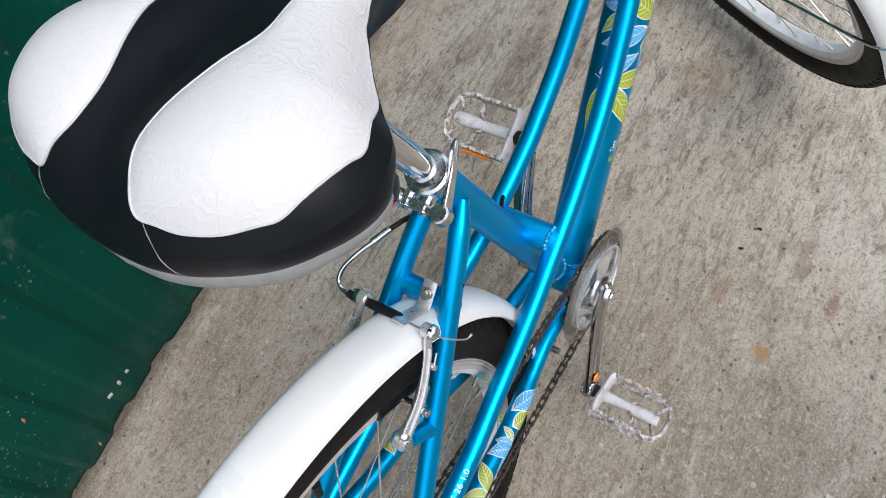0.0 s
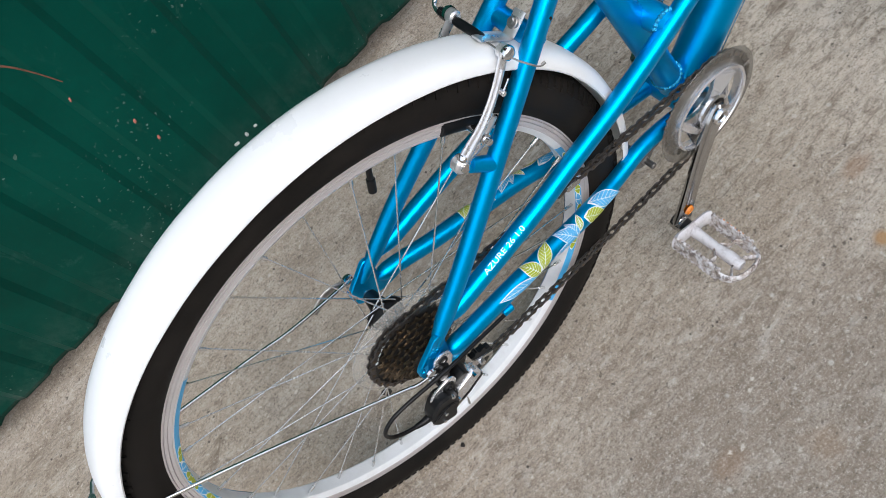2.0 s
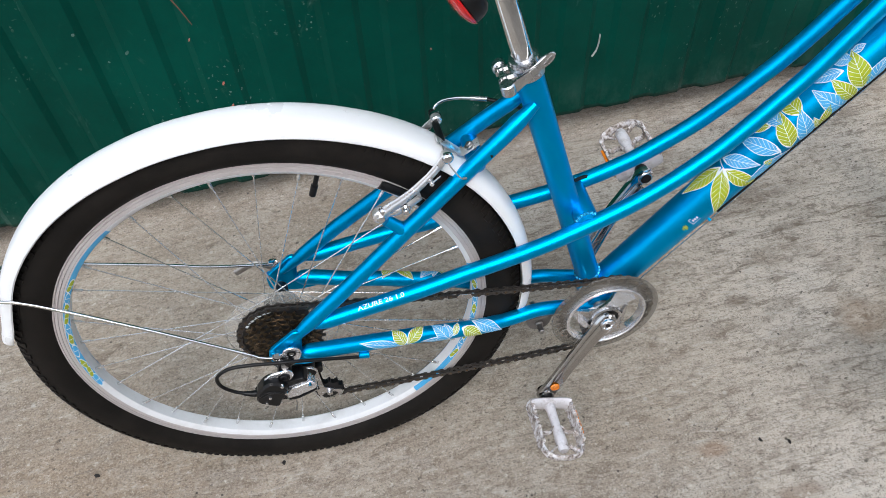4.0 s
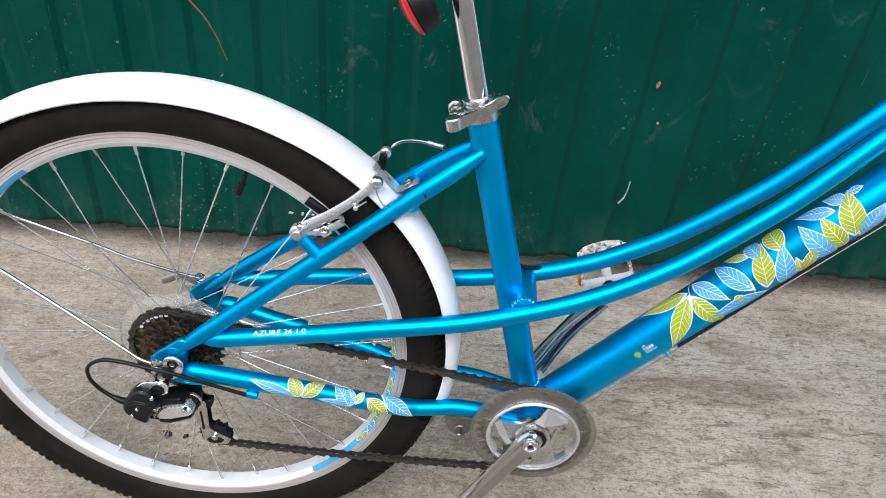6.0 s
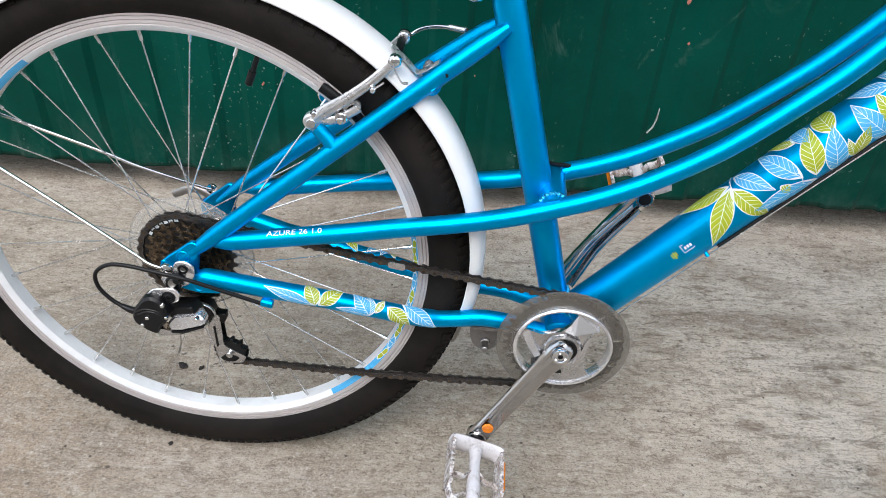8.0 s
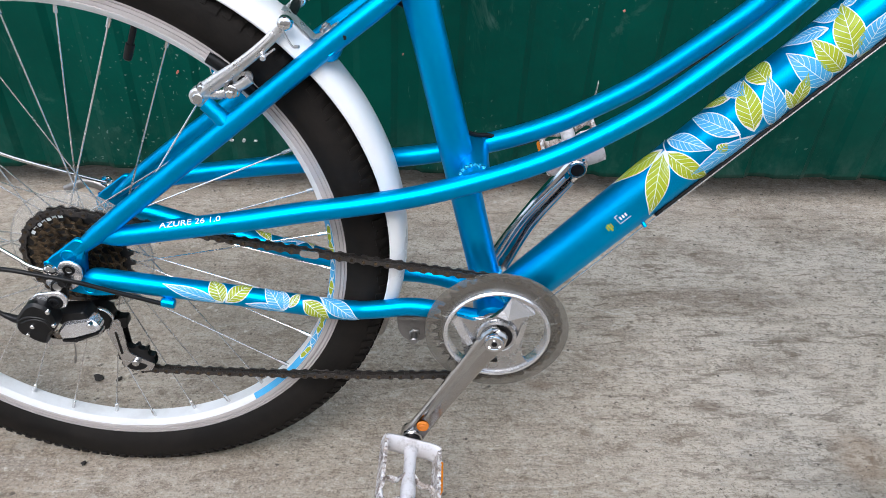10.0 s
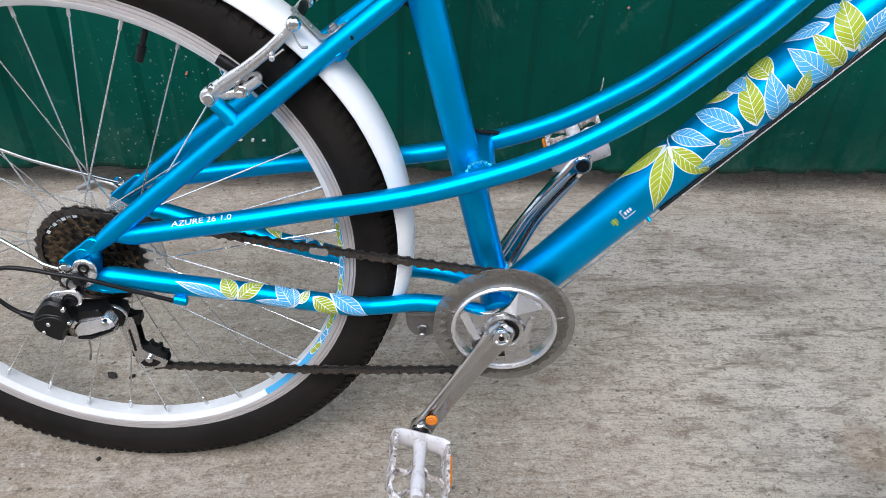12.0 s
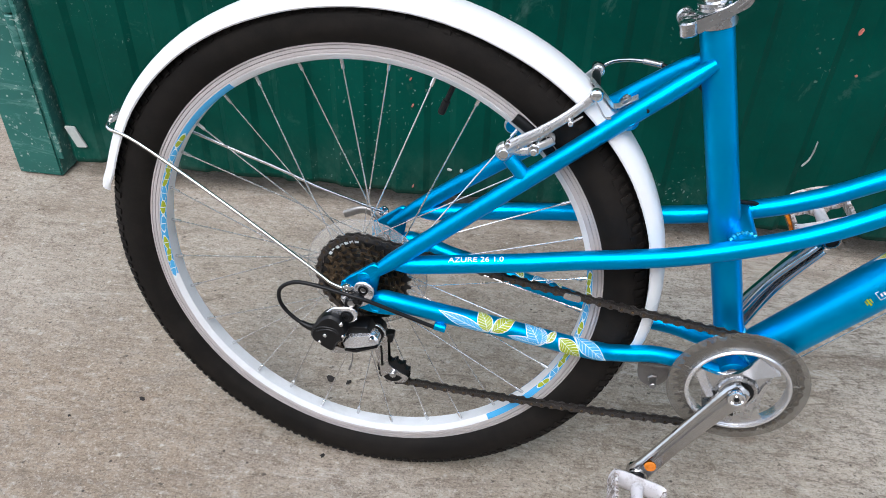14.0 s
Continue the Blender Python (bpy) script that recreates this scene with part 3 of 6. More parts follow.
def build_marks():
    """Patches and spots of paint on the fence, a stem stuck to it."""
    def patch(name, pts, mat, label, cat, y=FY - 0.0065):
        pts = [(x, z + 0.027 * (x + 0.06)) for x, z in pts]
        bm = bmesh.new()
        plate(bm, rounded(pts, 0.003, 3), y, y + 0.004)
        tagged(part(name, bm, mat), label, cat)

    patch("paint_patch", [(-0.776, 0.164), (-0.754, 0.164), (-0.737, 0.117), (-0.759, 0.116)], PAPER, "pale grey paint patch on the green fence", "paint patch")
    rng = random.Random(4)
    spots = [(0.689, 0.454, 0.006, 0.012), (0.707, 0.378, 0.004, 0.004), (-0.051, 0.32, 0.004, 0.006), (-0.047, 0.266, 0.004, 0.007), (-0.045, 0.086, 0.004, 0.005), (-0.083, 0.423, 0.003, 0.006), (0.34, 0.30, 0.002, 0.003)]
    for x, z, w, h in spots:
        pts = [(x + w * 0.5 * math.cos(a) * rng.uniform(0.7, 1.2) + 0.2 * h * math.sin(a), z + h * 0.5 * math.sin(a) * rng.uniform(0.7, 1.2)) for a in [k * math.tau / 9 for k in range(9)]]
        patch("primer_spot", pts, RUSTDOT, "small chip of bare red primer on the green fence", "paint chip")
    for pts in ([(0.673, 0.1985), (0.6745, 0.1975), (0.6828, 0.2105), (0.6862, 0.228), (0.6868, 0.25), (0.6856, 0.25), (0.685, 0.2285), (0.6815, 0.2115)], [(0.022, 0.131), (0.031, 0.129), (0.033, 0.132), (0.024, 0.134)], [(0.047, 0.128), (0.053, 0.127), (0.054, 0.133), (0.049, 0.134)], [(0.068, 0.129), (0.075, 0.128), (0.074, 0.131), (0.069, 0.131)]):
        patch("paint_patch", pts, PAPER, "thin pale scratch in the green fence paint", "paint patch")
    bm = bmesh.new()
    line = curve_points([(-0.157, FY - 0.012, 0.62), (-0.135, FY - 0.014, 0.575), (-0.1, FY - 0.013, 0.53), (-0.083, FY - 0.012, 0.495), (-0.069, FY - 0.012, 0.455)], 6)
    sweep(bm, line, [0.0022 - 0.0014 * i / (len(line) - 1) for i in range(len(line))], 6)
    tagged(part("dry_stem", bm, TWIG), "thin dry reddish plant stem against the fence", "stem")


build_marks()


def build_crumbs():
    rng = random.Random(11)
    places = [(-0.074, -0.038, 0.006), (-0.022, -0.026, 0.0065), (0.701, -0.205, 0.006), (0.745, -0.22, 0.006), (-0.1, 0.11, 0.012), (-0.07, 0.108, 0.007), (-0.381, 0.02, 0.007), (-0.475, -0.03, 0.004), (0.03, -0.02, 0.005), (0.62, -0.47, 0.004), (-0.01, 0.13, 0.006)]
    for x, y, r in places:
        r *= 0.62
        bm = bmesh.new()
        bmesh.ops.create_icosphere(bm, subdivisions=2, radius=1.0)
        seed = rng.random() * 50
        for v in bm.verts:
            k = 1 + 1.1 * noise.noise(v.co * 2.4 + Vector((seed, 0, 0)))
            v.co = Vector((v.co.x * r * k, v.co.y * r * 0.7 * k, max(v.co.z * r * 0.35 * k, -r * 0.1)))
        ob = part("dirt_crumb", bm, CRUMB, m=pose(x, y, r * 0.08, 0, 0, rng.uniform(0, 180)))
        tagged(ob, "small dark crumb of dirt lying on the concrete", "dirt", group="crumbs on the concrete")


build_crumbs()

# ---- the bicycle ----
# Bike space: x ahead, y to the bike's left, z up, from the middle of the rear axle.
R_TYRE = 0.338
BIKE = pose(-0.0024, 0.0096, 0.335, -4.89, 0, -3.32)
LIFT = Matrix.Translation((0, 0, R_TYRE))
FRAME = LIFT @ Matrix.Translation((-0.0054, 0.003, -0.0022)) @ Matrix.Rotation(radians(-1.855), 4, 'Y')
bike = new("bicycle")
bike.empty_display_size = 0.2
bike.matrix_basis = BIKE @ Matrix.Translation((0, 0, -R_TYRE))
tagged(bike, "teal-blue step-through bicycle with white fenders on the concrete", "bicycle")


def on_bike(name, bm, mats, label="", sharp=38, m=FRAME):
    return part(name, bm, mats, bike, label, m, sharp)


BB = Vector((0.452, 0.0, -0.073))
SEAT_DIR = Vector((-0.232, 0, 0.973)).normalized()
TOP_R = [(0.05, -0.0615, 0.047), (0.088, -0.061, 0.0525), (0.145, -0.06, 0.0615), (0.2, -0.058, 0.0695), (0.255, -0.0535, 0.0775), (0.31, -0.0495, 0.0845), (0.36, -0.0455, 0.0925), (0.4, -0.042, 0.1015), (0.44, -0.039, 0.113), (0.475, -0.0368, 0.125), (0.51, -0.0345, 0.14), (0.54, -0.033, 0.156), (0.57, -0.031, 0.174), (0.6, -0.029, 0.195), (0.65, -0.0255, 0.237), (0.7, -0.0225, 0.285), (0.8, -0.017, 0.4)]
HEAD_LOW = Vector((0.868, 0, 0.34))
DOWN_A, DOWN_B = Vector((0.452, 0, -0.081)), Vector((0.8568, 0, 0.3577))
CHAIN_R = [(0.024, -0.068, 0.004), (0.0554, -0.066, -0.0016), (0.1048, -0.06, -0.0132), (0.1508, -0.056, -0.0222), (0.1762, -0.053, -0.028), (0.2293, -0.049, -0.0393), (0.2727, -0.043, -0.0507), (0.2983, -0.038, -0.0565), (0.326, -0.0345, -0.0568), (0.357, -0.032, -0.0545), (0.387, -0.031, -0.058), (0.412, -0.03, -0.065), (0.445, -0.029, -0.073)]
SEAT_R = [(0.012, -0.0665, 0.0225), (0.04, -0.0638, 0.045), (0.106, -0.0575, 0.098), (0.203, -0.0425, 0.173), (0.29, -0.0285, 0.24), (0.32, -0.0235, 0.2625), (0.342, -0.019, 0.279), (0.3615, -0.0145, 0.2935)]


def mirror(pts):
    return [(x, -y, z) for x, y, z in pts]


def build_frame():
    seat_low, seat_top = BB + SEAT_DIR * 0.02, BB + SEAT_DIR * 0.422
    bm = tube([seat_low, seat_top - SEAT_DIR * 0.003, seat_top], [0.0168, 0.0166, 0.0155], 28)
    frame_ob = on_bike("frame", bm, TEAL, "satin teal-blue metallic aluminium frame")

    def sub(name, b, mat=TEAL, label="", sharp=38):
        return part(name, b, mat, frame_ob, label, sharp=sharp)

    bm = bmesh.new()
    lathe(bm, [(0.0, -0.036), (0.019, -0.036), (0.022, -0.034), (0.022, 0.034), (0.019, 0.036), (0.0, 0.036)], 32)
    bmesh.ops.translate(bm, verts=bm.verts, vec=BB)
    sub("bottom_bracket_shell", bm)
    sub("down_tube", tube([DOWN_A, DOWN_A.lerp(DOWN_B, 0.5), DOWN_B], [0.0255, 0.0265, 0.0265], 36))
    head = Vector((-0.358, 0, 0.934))
    h0 = HEAD_LOW
    bm = tube([h0, h0 + head * 0.004, h0 + head * 0.146, h0 + head * 0.15], [0.021, 0.0225, 0.0225, 0.021], 28)
    sub("head_tube", bm)
    for pts in (TOP_R, mirror(TOP_R)):
        line = curve_points(pts, 5)
        sub("top_tube", sweep(bmesh.new(), line, [min(0.0107, 0.0055 + 0.28 * (p.x - 0.05)) for p in line], 18))
    for pts in (CHAIN_R, mirror(CHAIN_R)):
        line = curve_points(pts, 5)
        radii = [min(0.0112 if 0.03 < p.x < 0.3 else 0.0102, 0.0112 * math.sqrt(max(0.02, (p.x - 0.0235) / 0.014))) for p in line]
        sub("chain_stay", sweep(bmesh.new(), line, radii, 18))
    for pts in (SEAT_R, mirror(SEAT_R)):
        line = curve_points(pts, 5)
        sub("seat_stay", sweep(bmesh.new(), line, [min(0.0099, 0.0045 + 0.13 * max(0.0, p.x - 0.01), 0.006 + 0.18 * max(0.0, 0.3615 - p.x)) for p in line], 18))
    bm = bmesh.new()
    sweep(bm, [(0.4245, -0.042, 0.1095), (0.4245, -0.03, 0.1095), (0.4245, 0.03, 0.1095), (0.4245, 0.042, 0.1095)], [0.0125, 0.0155, 0.0155, 0.0125], 24)
    sub("cross_tube", bm)
    bm = bmesh.new()
    sweep(bm, curve_points([(0.288, -0.035, 0.238), (0.288, -0.02, 0.232), (0.288, 0.02, 0.232), (0.288, 0.035, 0.238)], 5), [0.0065] + [0.008] * 2 + [0.0105] * 10 + [0.008] * 2 + [0.0065], 18)
    sub("seat_stay_bridge", bm)
    out = rounded([(-0.012, 0.018), (-0.002, 0.028), (0.012, 0.038), (0.03, 0.052), (0.042, 0.044), (0.03, 0.028), (0.026, 0.013), (0.034, 0.004), (0.055, -0.002), (0.058, -0.018), (0.03, -0.02), (0.006, -0.014), (-0.012, -0.008)], 0.008)
    for side in (-1, 1):
        bm = bmesh.new()
        plate(bm, out, side * 0.0675 - 0.0035, side * 0.0675 + 0.0035, 0.0012)
        for x, z in ((0.018, 0.03), (0.03, -0.008)):
            lathe_at(bm, x, side * 0.0712, z, [(0.0, -side * 0.0006), (0.006, -side * 0.0006), (0.0072, side * 0.0006), (0.0085, -side * 0.0004)], 18)
        lathe_at(bm, -0.006, side * 0.0712, 0.02, [(0.0, -side * 0.0006), (0.0022, -side * 0.0006), (0.003, side * 0.0006), (0.0042, -side * 0.0004)], 12)
        sub("dropout", bm)
        # boss that carries the brake arm
        bm = bmesh.new()
        sweep(bm, [(0.192, side * 0.0445, 0.164), (0.183, side * 0.0425, 0.175), (0.172, side * 0.041, 0.186)], [0.0092, 0.008, 0.0074], 16)
        rod(bm, (0.1668, side * 0.027, 0.1905), (0.1668, side * 0.038, 0.1905), 0.0072, 14, 0.001)
        sub("brake_boss", bm)
    # threaded hole on the outer side of the right stay
    bm = bmesh.new()
    hole = Vector((0.3035, -0.0345, 0.2485))
    sweep(bm, [hole + Vector((0, 0.003, 0)), hole + Vector((0, -0.0012, 0)), hole + Vector((0, -0.0014, 0))], [0.0038, 0.0038, 0.0026], 14)
    sub("rack_eyelet", bm)
    bm = bmesh.new()
    sweep(bm, [hole + Vector((0, 0, 0)), hole + Vector((0, -0.0018, 0))], 0.0022, 12)
    sub("eyelet_bore", bm, BLACK, "dark bore")
    # weld beads
    def bead(center, axis, r, thick, arc=(0, 360)):
        axis = Vector(axis).normalized()
        u = axis.orthogonal().normalized()
        v = axis.cross(u)
        steps = 40
        pts, radii = [], []
        for i in range(steps + 1):
            a = radians(arc[0] + (arc[1] - arc[0]) * i / steps)
            pts.append(Vector(center) + (u * math.cos(a) + v * math.sin(a)) * r)
            radii.append(thick * (1 + 0.35 * math.sin(i * 3.1)))
        b = bmesh.new()
        sweep(b, pts, radii, 8)
        sub("weld_bead", b, WELD)

    bead(BB + SEAT_DIR * 0.045, SEAT_DIR, 0.0172, 0.0022)
    for s in (-1, 1):
        bead((0.4245, s * 0.034, 0.1095), (0, 1, 0.0), 0.0144, 0.0024)
    ax = (DOWN_B - DOWN_A).normalized()
    bead(DOWN_A + ax * 0.03, ax, 0.0252, 0.002)
    # cable stop under the chain stay
    bm = bmesh.new()
    rod(bm, (0.1, -0.068, -0.027), (0.114, -0.068, -0.03), 0.0052, 14, 0.001)
    block(bm, (0.103, -0.069, -0.031), (0.112, -0.06, -0.021), 0.0015)
    sub("cable_stop", bm)
    return frame_ob


def lathe_at(bm, x, y, z, profile, n=18):
    start = len(bm.verts)
    lathe(bm, profile, n)
    bm.verts.ensure_lookup_table()
    bmesh.ops.translate(bm, verts=bm.verts[start:], vec=(x, y, z))
    return bm


frame_ob = build_frame()


# ---- printed leaves and lettering on the tubes ----
def on_tube(a, b, r):
    """A map from (along, degrees round, height) on a tube to a place. Zero degrees faces the bike's right, minus is upwards."""
    a, b = Vector(a), Vector(b)
    ax = (b - a).normalized()
    u = Vector((0, -1, 0))
    u = (u - ax * u.dot(ax)).normalized()
    v = ax.cross(u)

    def place(s, deg, h=0.0):
        w = radians(deg)
        return a + ax * s + (u * math.cos(w) + v * math.sin(w)) * (r + h)

    return place


def on_path(pts, r, start):
    """The same along a bent tube, counted from the place where its x is start."""
    line = curve_points(pts, 5)
    marks, far = [], 0.0
    for p, q in zip(line, [line[0], *line]):
        far += (p - q).length
        marks.append(far)
    zero = next(m + (start - p.x) for p, m in zip(line, marks) if p.x >= start)

    def place(s, deg, h=0.0):
        s += zero
        k = max(i for i, m in enumerate(marks) if m <= s or i == 0)
        k = min(k, len(line) - 2)
        ax = (line[k + 1] - line[k]).normalized()
        before = (line[k] - line[k - 1]).normalized() if k else ax
        after = (line[k + 2] - line[k + 1]).normalized() if k < len(line) - 2 else ax
        t = (s - marks[k]) / max(marks[k + 1] - marks[k], 1e-6)
        d = ((before + ax) * (1 - t) + (ax + after) * t).normalized()
        u = Vector((0, -1, 0))
        u = (u - d * u.dot(d)).normalized()
        v = d.cross(u)
        w = radians(deg)
        return line[k] + ax * (s - marks[k]) + (u * math.cos(w) + v * math.sin(w)) * (r + h)

    return place


def leaf(place, r, base, tip, width, mat, parent):
    """A printed leaf: a white ground with an outline, and coloured fields between its veins."""
    bx, by = base[0], radians(base[1]) * r
    tx, ty = tip[0], radians(tip[1]) * r
    length = math.hypot(tx - bx, ty - by)
    ex, ey = (tx - bx) / length, (ty - by) / length

    def at(u, v, h):
        x, y = bx + ex * u - ey * v, by + ey * u + ex * v
        return place(x, math.degrees(y / r), h)

    def half(t):
        return width * 0.53 * (math.sin(math.pi * min(1, max(0, t)) ** 0.82)) ** 1.08

    bm = bmesh.new()
    n, across = 18, 8
    rows = []
    for i in range(n + 1):
        t = i / n
        w = half(t) + 0.0003
        rows.append([bm.verts.new(at(t * length, w * (2 * j / across - 1), 0.0003)) for j in range(across + 1)])
    for p, q in zip(rows, rows[1:]):
        for j in range(across):
            bm.faces.new((p[j], p[j + 1], q[j + 1], q[j]))
    veins = 9 if length > 0.02 else 5
    gap, rim = 0.00035, 0.0007
    for side in (1, -1):
        for k in range(veins):
            t0, t1 = 0.03 + 0.92 * k / veins, 0.03 + 0.92 * (k + 1) / veins
            slant = 0.16
            inner0, inner1 = t0 + gap / length, t1 - gap / length
            rows = []
            for j in range(6):
                q = j / 5
                row = []
                for e in (inner0, inner1):
                    t = min(0.985, e + slant * q)
                    w = max(half(t) - rim, 0.0)
                    row.append(bm.verts.new(at(t * length, side * (gap + (w - gap) * q) if w > gap else 0, 0.00055)))
                rows.append(row)
            for p, q2 in zip(rows, rows[1:]):
                f = bm.faces.new((p[0], p[1], q2[1], q2[0]))
                f.material_index = 1
    return part("leaf_decal", bm, [WHITE, mat], parent, "lime green leaf decal" if mat is LIME else "pale blue leaf decal")


L, B = LIME, LEAFBLUE
D0 = (0.515 - DOWN_A.x) / ((DOWN_B - DOWN_A).normalized().x)
DOWN_LEAVES = [
    (L, 0.172, -79, 0.109, -100, 0.019), (L, 0.173, -73, 0.119, 30, 0.021), (L, 0.173, -69, 0.186, 58, 0.019),
    (B, 0.18, -100, 0.208, -8, 0.0165), (B, 0.246, 34, 0.176, 8, 0.02), (L, 0.2105, 8, 0.2225, 0, 0.012), (B, 0.236, 5, 0.211, -112, 0.019),
    (L, 0.25, -72, 0.222, -122, 0.012), (L, 0.247, 21, 0.269, -92, 0.0215), (B, 0.261, -52, 0.253, -135, 0.017),
    (B, 0.263, 56, 0.288, -60, 0.021), (L, 0.2845, -40, 0.281, -140, 0.022), (L, 0.2855, 43, 0.315, -13, 0.0145),
    (L, 0.2855, 43, 0.291, -14, 0.0095), (B, 0.323, 56, 0.311, -73, 0.022), (L, 0.337, 44, 0.334, -64, 0.019),
    (B, 0.35, -56, 0.312, -100, 0.014), (L, 0.350, 26, 0.371, -86, 0.024), (B, 0.366, -62, 0.345, -105, 0.014),
    (B, 0.369, -78, 0.386, -72, 0.009), (B, 0.353, 37, 0.392, -12, 0.022), (L, 0.353, 42, 0.373, 58, 0.007),
]
down_at = on_tube(DOWN_A, DOWN_B, 0.0266)
for mat, s0, d0, s1, d1, w in DOWN_LEAVES:
    leaf(down_at, 0.0266, (s0 + D0, d0), (s1 + D0, d1), w * 1.02, mat, frame_ob)


def stem(points, parent):
    """A thin white printed stem across the down tube."""
    b = bmesh.new()
    rows = []
    line = curve_points([(s0 + D0, d0 / 100, 0) for s0, d0 in points], 8)
    for p in line:
        rows.append([b.verts.new(down_at(p.x + k, p.y * 100, 0.0007)) for k in (-0.0005, 0.0005)])
    for p, q in zip(rows, rows[1:]):
        b.faces.new((p[0], p[1], q[1], q[0]))
    part("leaf_stem", b, WHITE, parent, "thin white printed leaf stem")


stem([(0.173, -60), (0.1745, -85), (0.178, -110)], frame_ob)
stem([(0.2, 45), (0.228, 38), (0.248, 30), (0.272, 62)], frame_ob)
stem([(0.232, 20), (0.236, -5), (0.231, -20)], frame_ob)
stem([(0.33, 62), (0.345, 45), (0.353, 34)], frame_ob)
stay_at = on_path(CHAIN_R, 0.0114, 0.105)
STAY_LEAVES = [(B, 0.058, 17, -0.0027, -52, 0.0125), (L, 0.0593, 17, 0.0445, -135, 0.0165), (L, 0.062, 12, 0.0896, -138, 0.0165), (B, 0.124, 14, 0.0829, 0, 0.0105), (B, 0.1227, 14, 0.0998, -125, 0.0165), (B, 0.124, 10, 0.1186, -118, 0.012), (L, 0.1281, -12, 0.1375, -110, 0.0085), (L, 0.1409, -62, 0.1732, 38, 0.0185), (B, 0.1584, -107, 0.2035, 24, 0.0185)]
for mat, s0, d0, s1, d1, w in STAY_LEAVES:
    leaf(stay_at, 0.0114, (s0, d0), (s1, d1), w, mat, frame_ob)


far_at = on_path(mirror(CHAIN_R), 0.0114, 0.105)


def other_at(along, deg, h=0.0):
    return far_at(along, -deg - 180, h)


for mat, s0, d0, s1, d1, w in STAY_LEAVES:
    leaf(other_at, 0.0114, (s0, d0), (s1, d1), w, mat, frame_ob)


def text_mesh(words, size):
    c = bpy.data.curves.new("letters", "FONT")
    c.body, c.size, c.resolution_u = words, size, 3
    c.offset = 0.00004
    ob = new("letters", c)
    bpy.context.view_layer.update()
    me = bpy.data.meshes.new_from_object(ob.evaluated_get(bpy.context.evaluated_depsgraph_get()))
    bpy.data.objects.remove(ob)
    return me


def lettering(words, size, place, r, s0, deg0, parent, stretch=1.0):
    me = text_mesh(words, size)
    bm = bmesh.new()
    bm.from_mesh(me)
    bmesh.ops.triangulate(bm, faces=bm.faces)
    bmesh.ops.subdivide_edges(bm, edges=[e for e in bm.edges if e.calc_length() > 0.0015], cuts=2)
    for v in bm.verts:
        v.co = place(s0 + v.co.x * stretch, deg0 - math.degrees(v.co.y / r), 0.0006)
    return part("lettering", bm, WHITE, parent, "white printed model lettering")


top_at = on_path(TOP_R, 0.0108, 0.088)
lettering("AZURE 26 1.0", 0.0083, top_at, 0.0107, 0.0285, -44, frame_ob, 1.27)


def bars(place, r, cells, parent, mat, label):
    bm = bmesh.new()
    for s0, s1, d0, d1 in cells:
        q = [bm.verts.new(place(s, d, 0.0004)) for s, d in ((s0, d0), (s1, d0), (s1, d1), (s0, d1))]
        bm.faces.new(q)
    return part("logo", bm, mat, parent, label)


s = D0
bars(down_at, 0.0266, [(s + 0.0925, s + 0.0931, -24, -2), (s + 0.0925, s + 0.0965, -24, -22.5), (s + 0.0925, s + 0.1065, -3.5, -2), (s + 0.0958, s + 0.0978, -17, -9), (s + 0.0992, s + 0.1012, -17, -9), (s + 0.1026, s + 0.1046, -17, -9)], frame_ob, WHITE, "small white maker's mark as plain bars")
bars(down_at, 0.0266, [(s + 0.0788, s + 0.0802, -18, -6), (s + 0.0812, s + 0.0832, -20, -1), (s + 0.0842, s + 0.0856, -18, -6)], frame_ob, LIME, "small green mark as plain bars")


# ---- wheels ----
def tyre_mesh():
    bm = bmesh.new()
    prof = [(0.2835, -0.0125), (0.292, -0.0205), (0.304, -0.0238), (0.3148, -0.0226), (0.3236, -0.0197), (0.33, -0.0138), (0.3338, -0.0065), (0.3344, 0.0)]
    prof += [(r, -y) for r, y in prof[-2::-1]]
    lathe(bm, prof, 144)
    # shoulder blocks and centre blocks of the tread
    def knob(a, across, da, lift):
        low, top = [], []
        for t in (-1, 1):
            w = a + t * da
            for r, y in across:
                d = Vector((r - 0.311, y))
                for h, row in ((-0.0006, low), (lift, top)):
                    rr, yy = r + h * d.x / d.length, y + h * d.y / d.length
                    row.append(bm.verts.new((rr * math.cos(w), yy, rr * math.sin(w))))
        k = len(across)
        for i in range(k - 1):
            bm.faces.new((top[i], top[i + 1], top[k + i + 1], top[k + i]))
        for a0, a1 in [(i, i + 1) for i in range(k - 1)] + [(k - 1, 2 * k - 1)] + [(k + i + 1, k + i) for i in range(k - 2, -1, -1)] + [(k, 0)]:
            bm.faces.new((top[a0], low[a0], low[a1], top[a1]))

    count = 168
    for i in range(count):
        a = math.tau * i / count
        for side in (-1, 1):
            wide = [(0.3185, 0.0214), (0.3236, 0.0197), (0.33, 0.0138)] if i % 2 else [(0.3212, 0.0205), (0.3252, 0.0183), (0.33, 0.0138)]
            knob(a + (side * 0.25) * math.tau / count, [(r, side * y) for r, y in wide], 0.0118 if i % 2 else 0.0096, 0.0019)
        knob(a, [(0.3336, -0.0088), (0.3345, 0.0), (0.3336, 0.0088)], 0.0115, 0.0013)
    return mesh_of("tyre", bm, TYRE, 30)


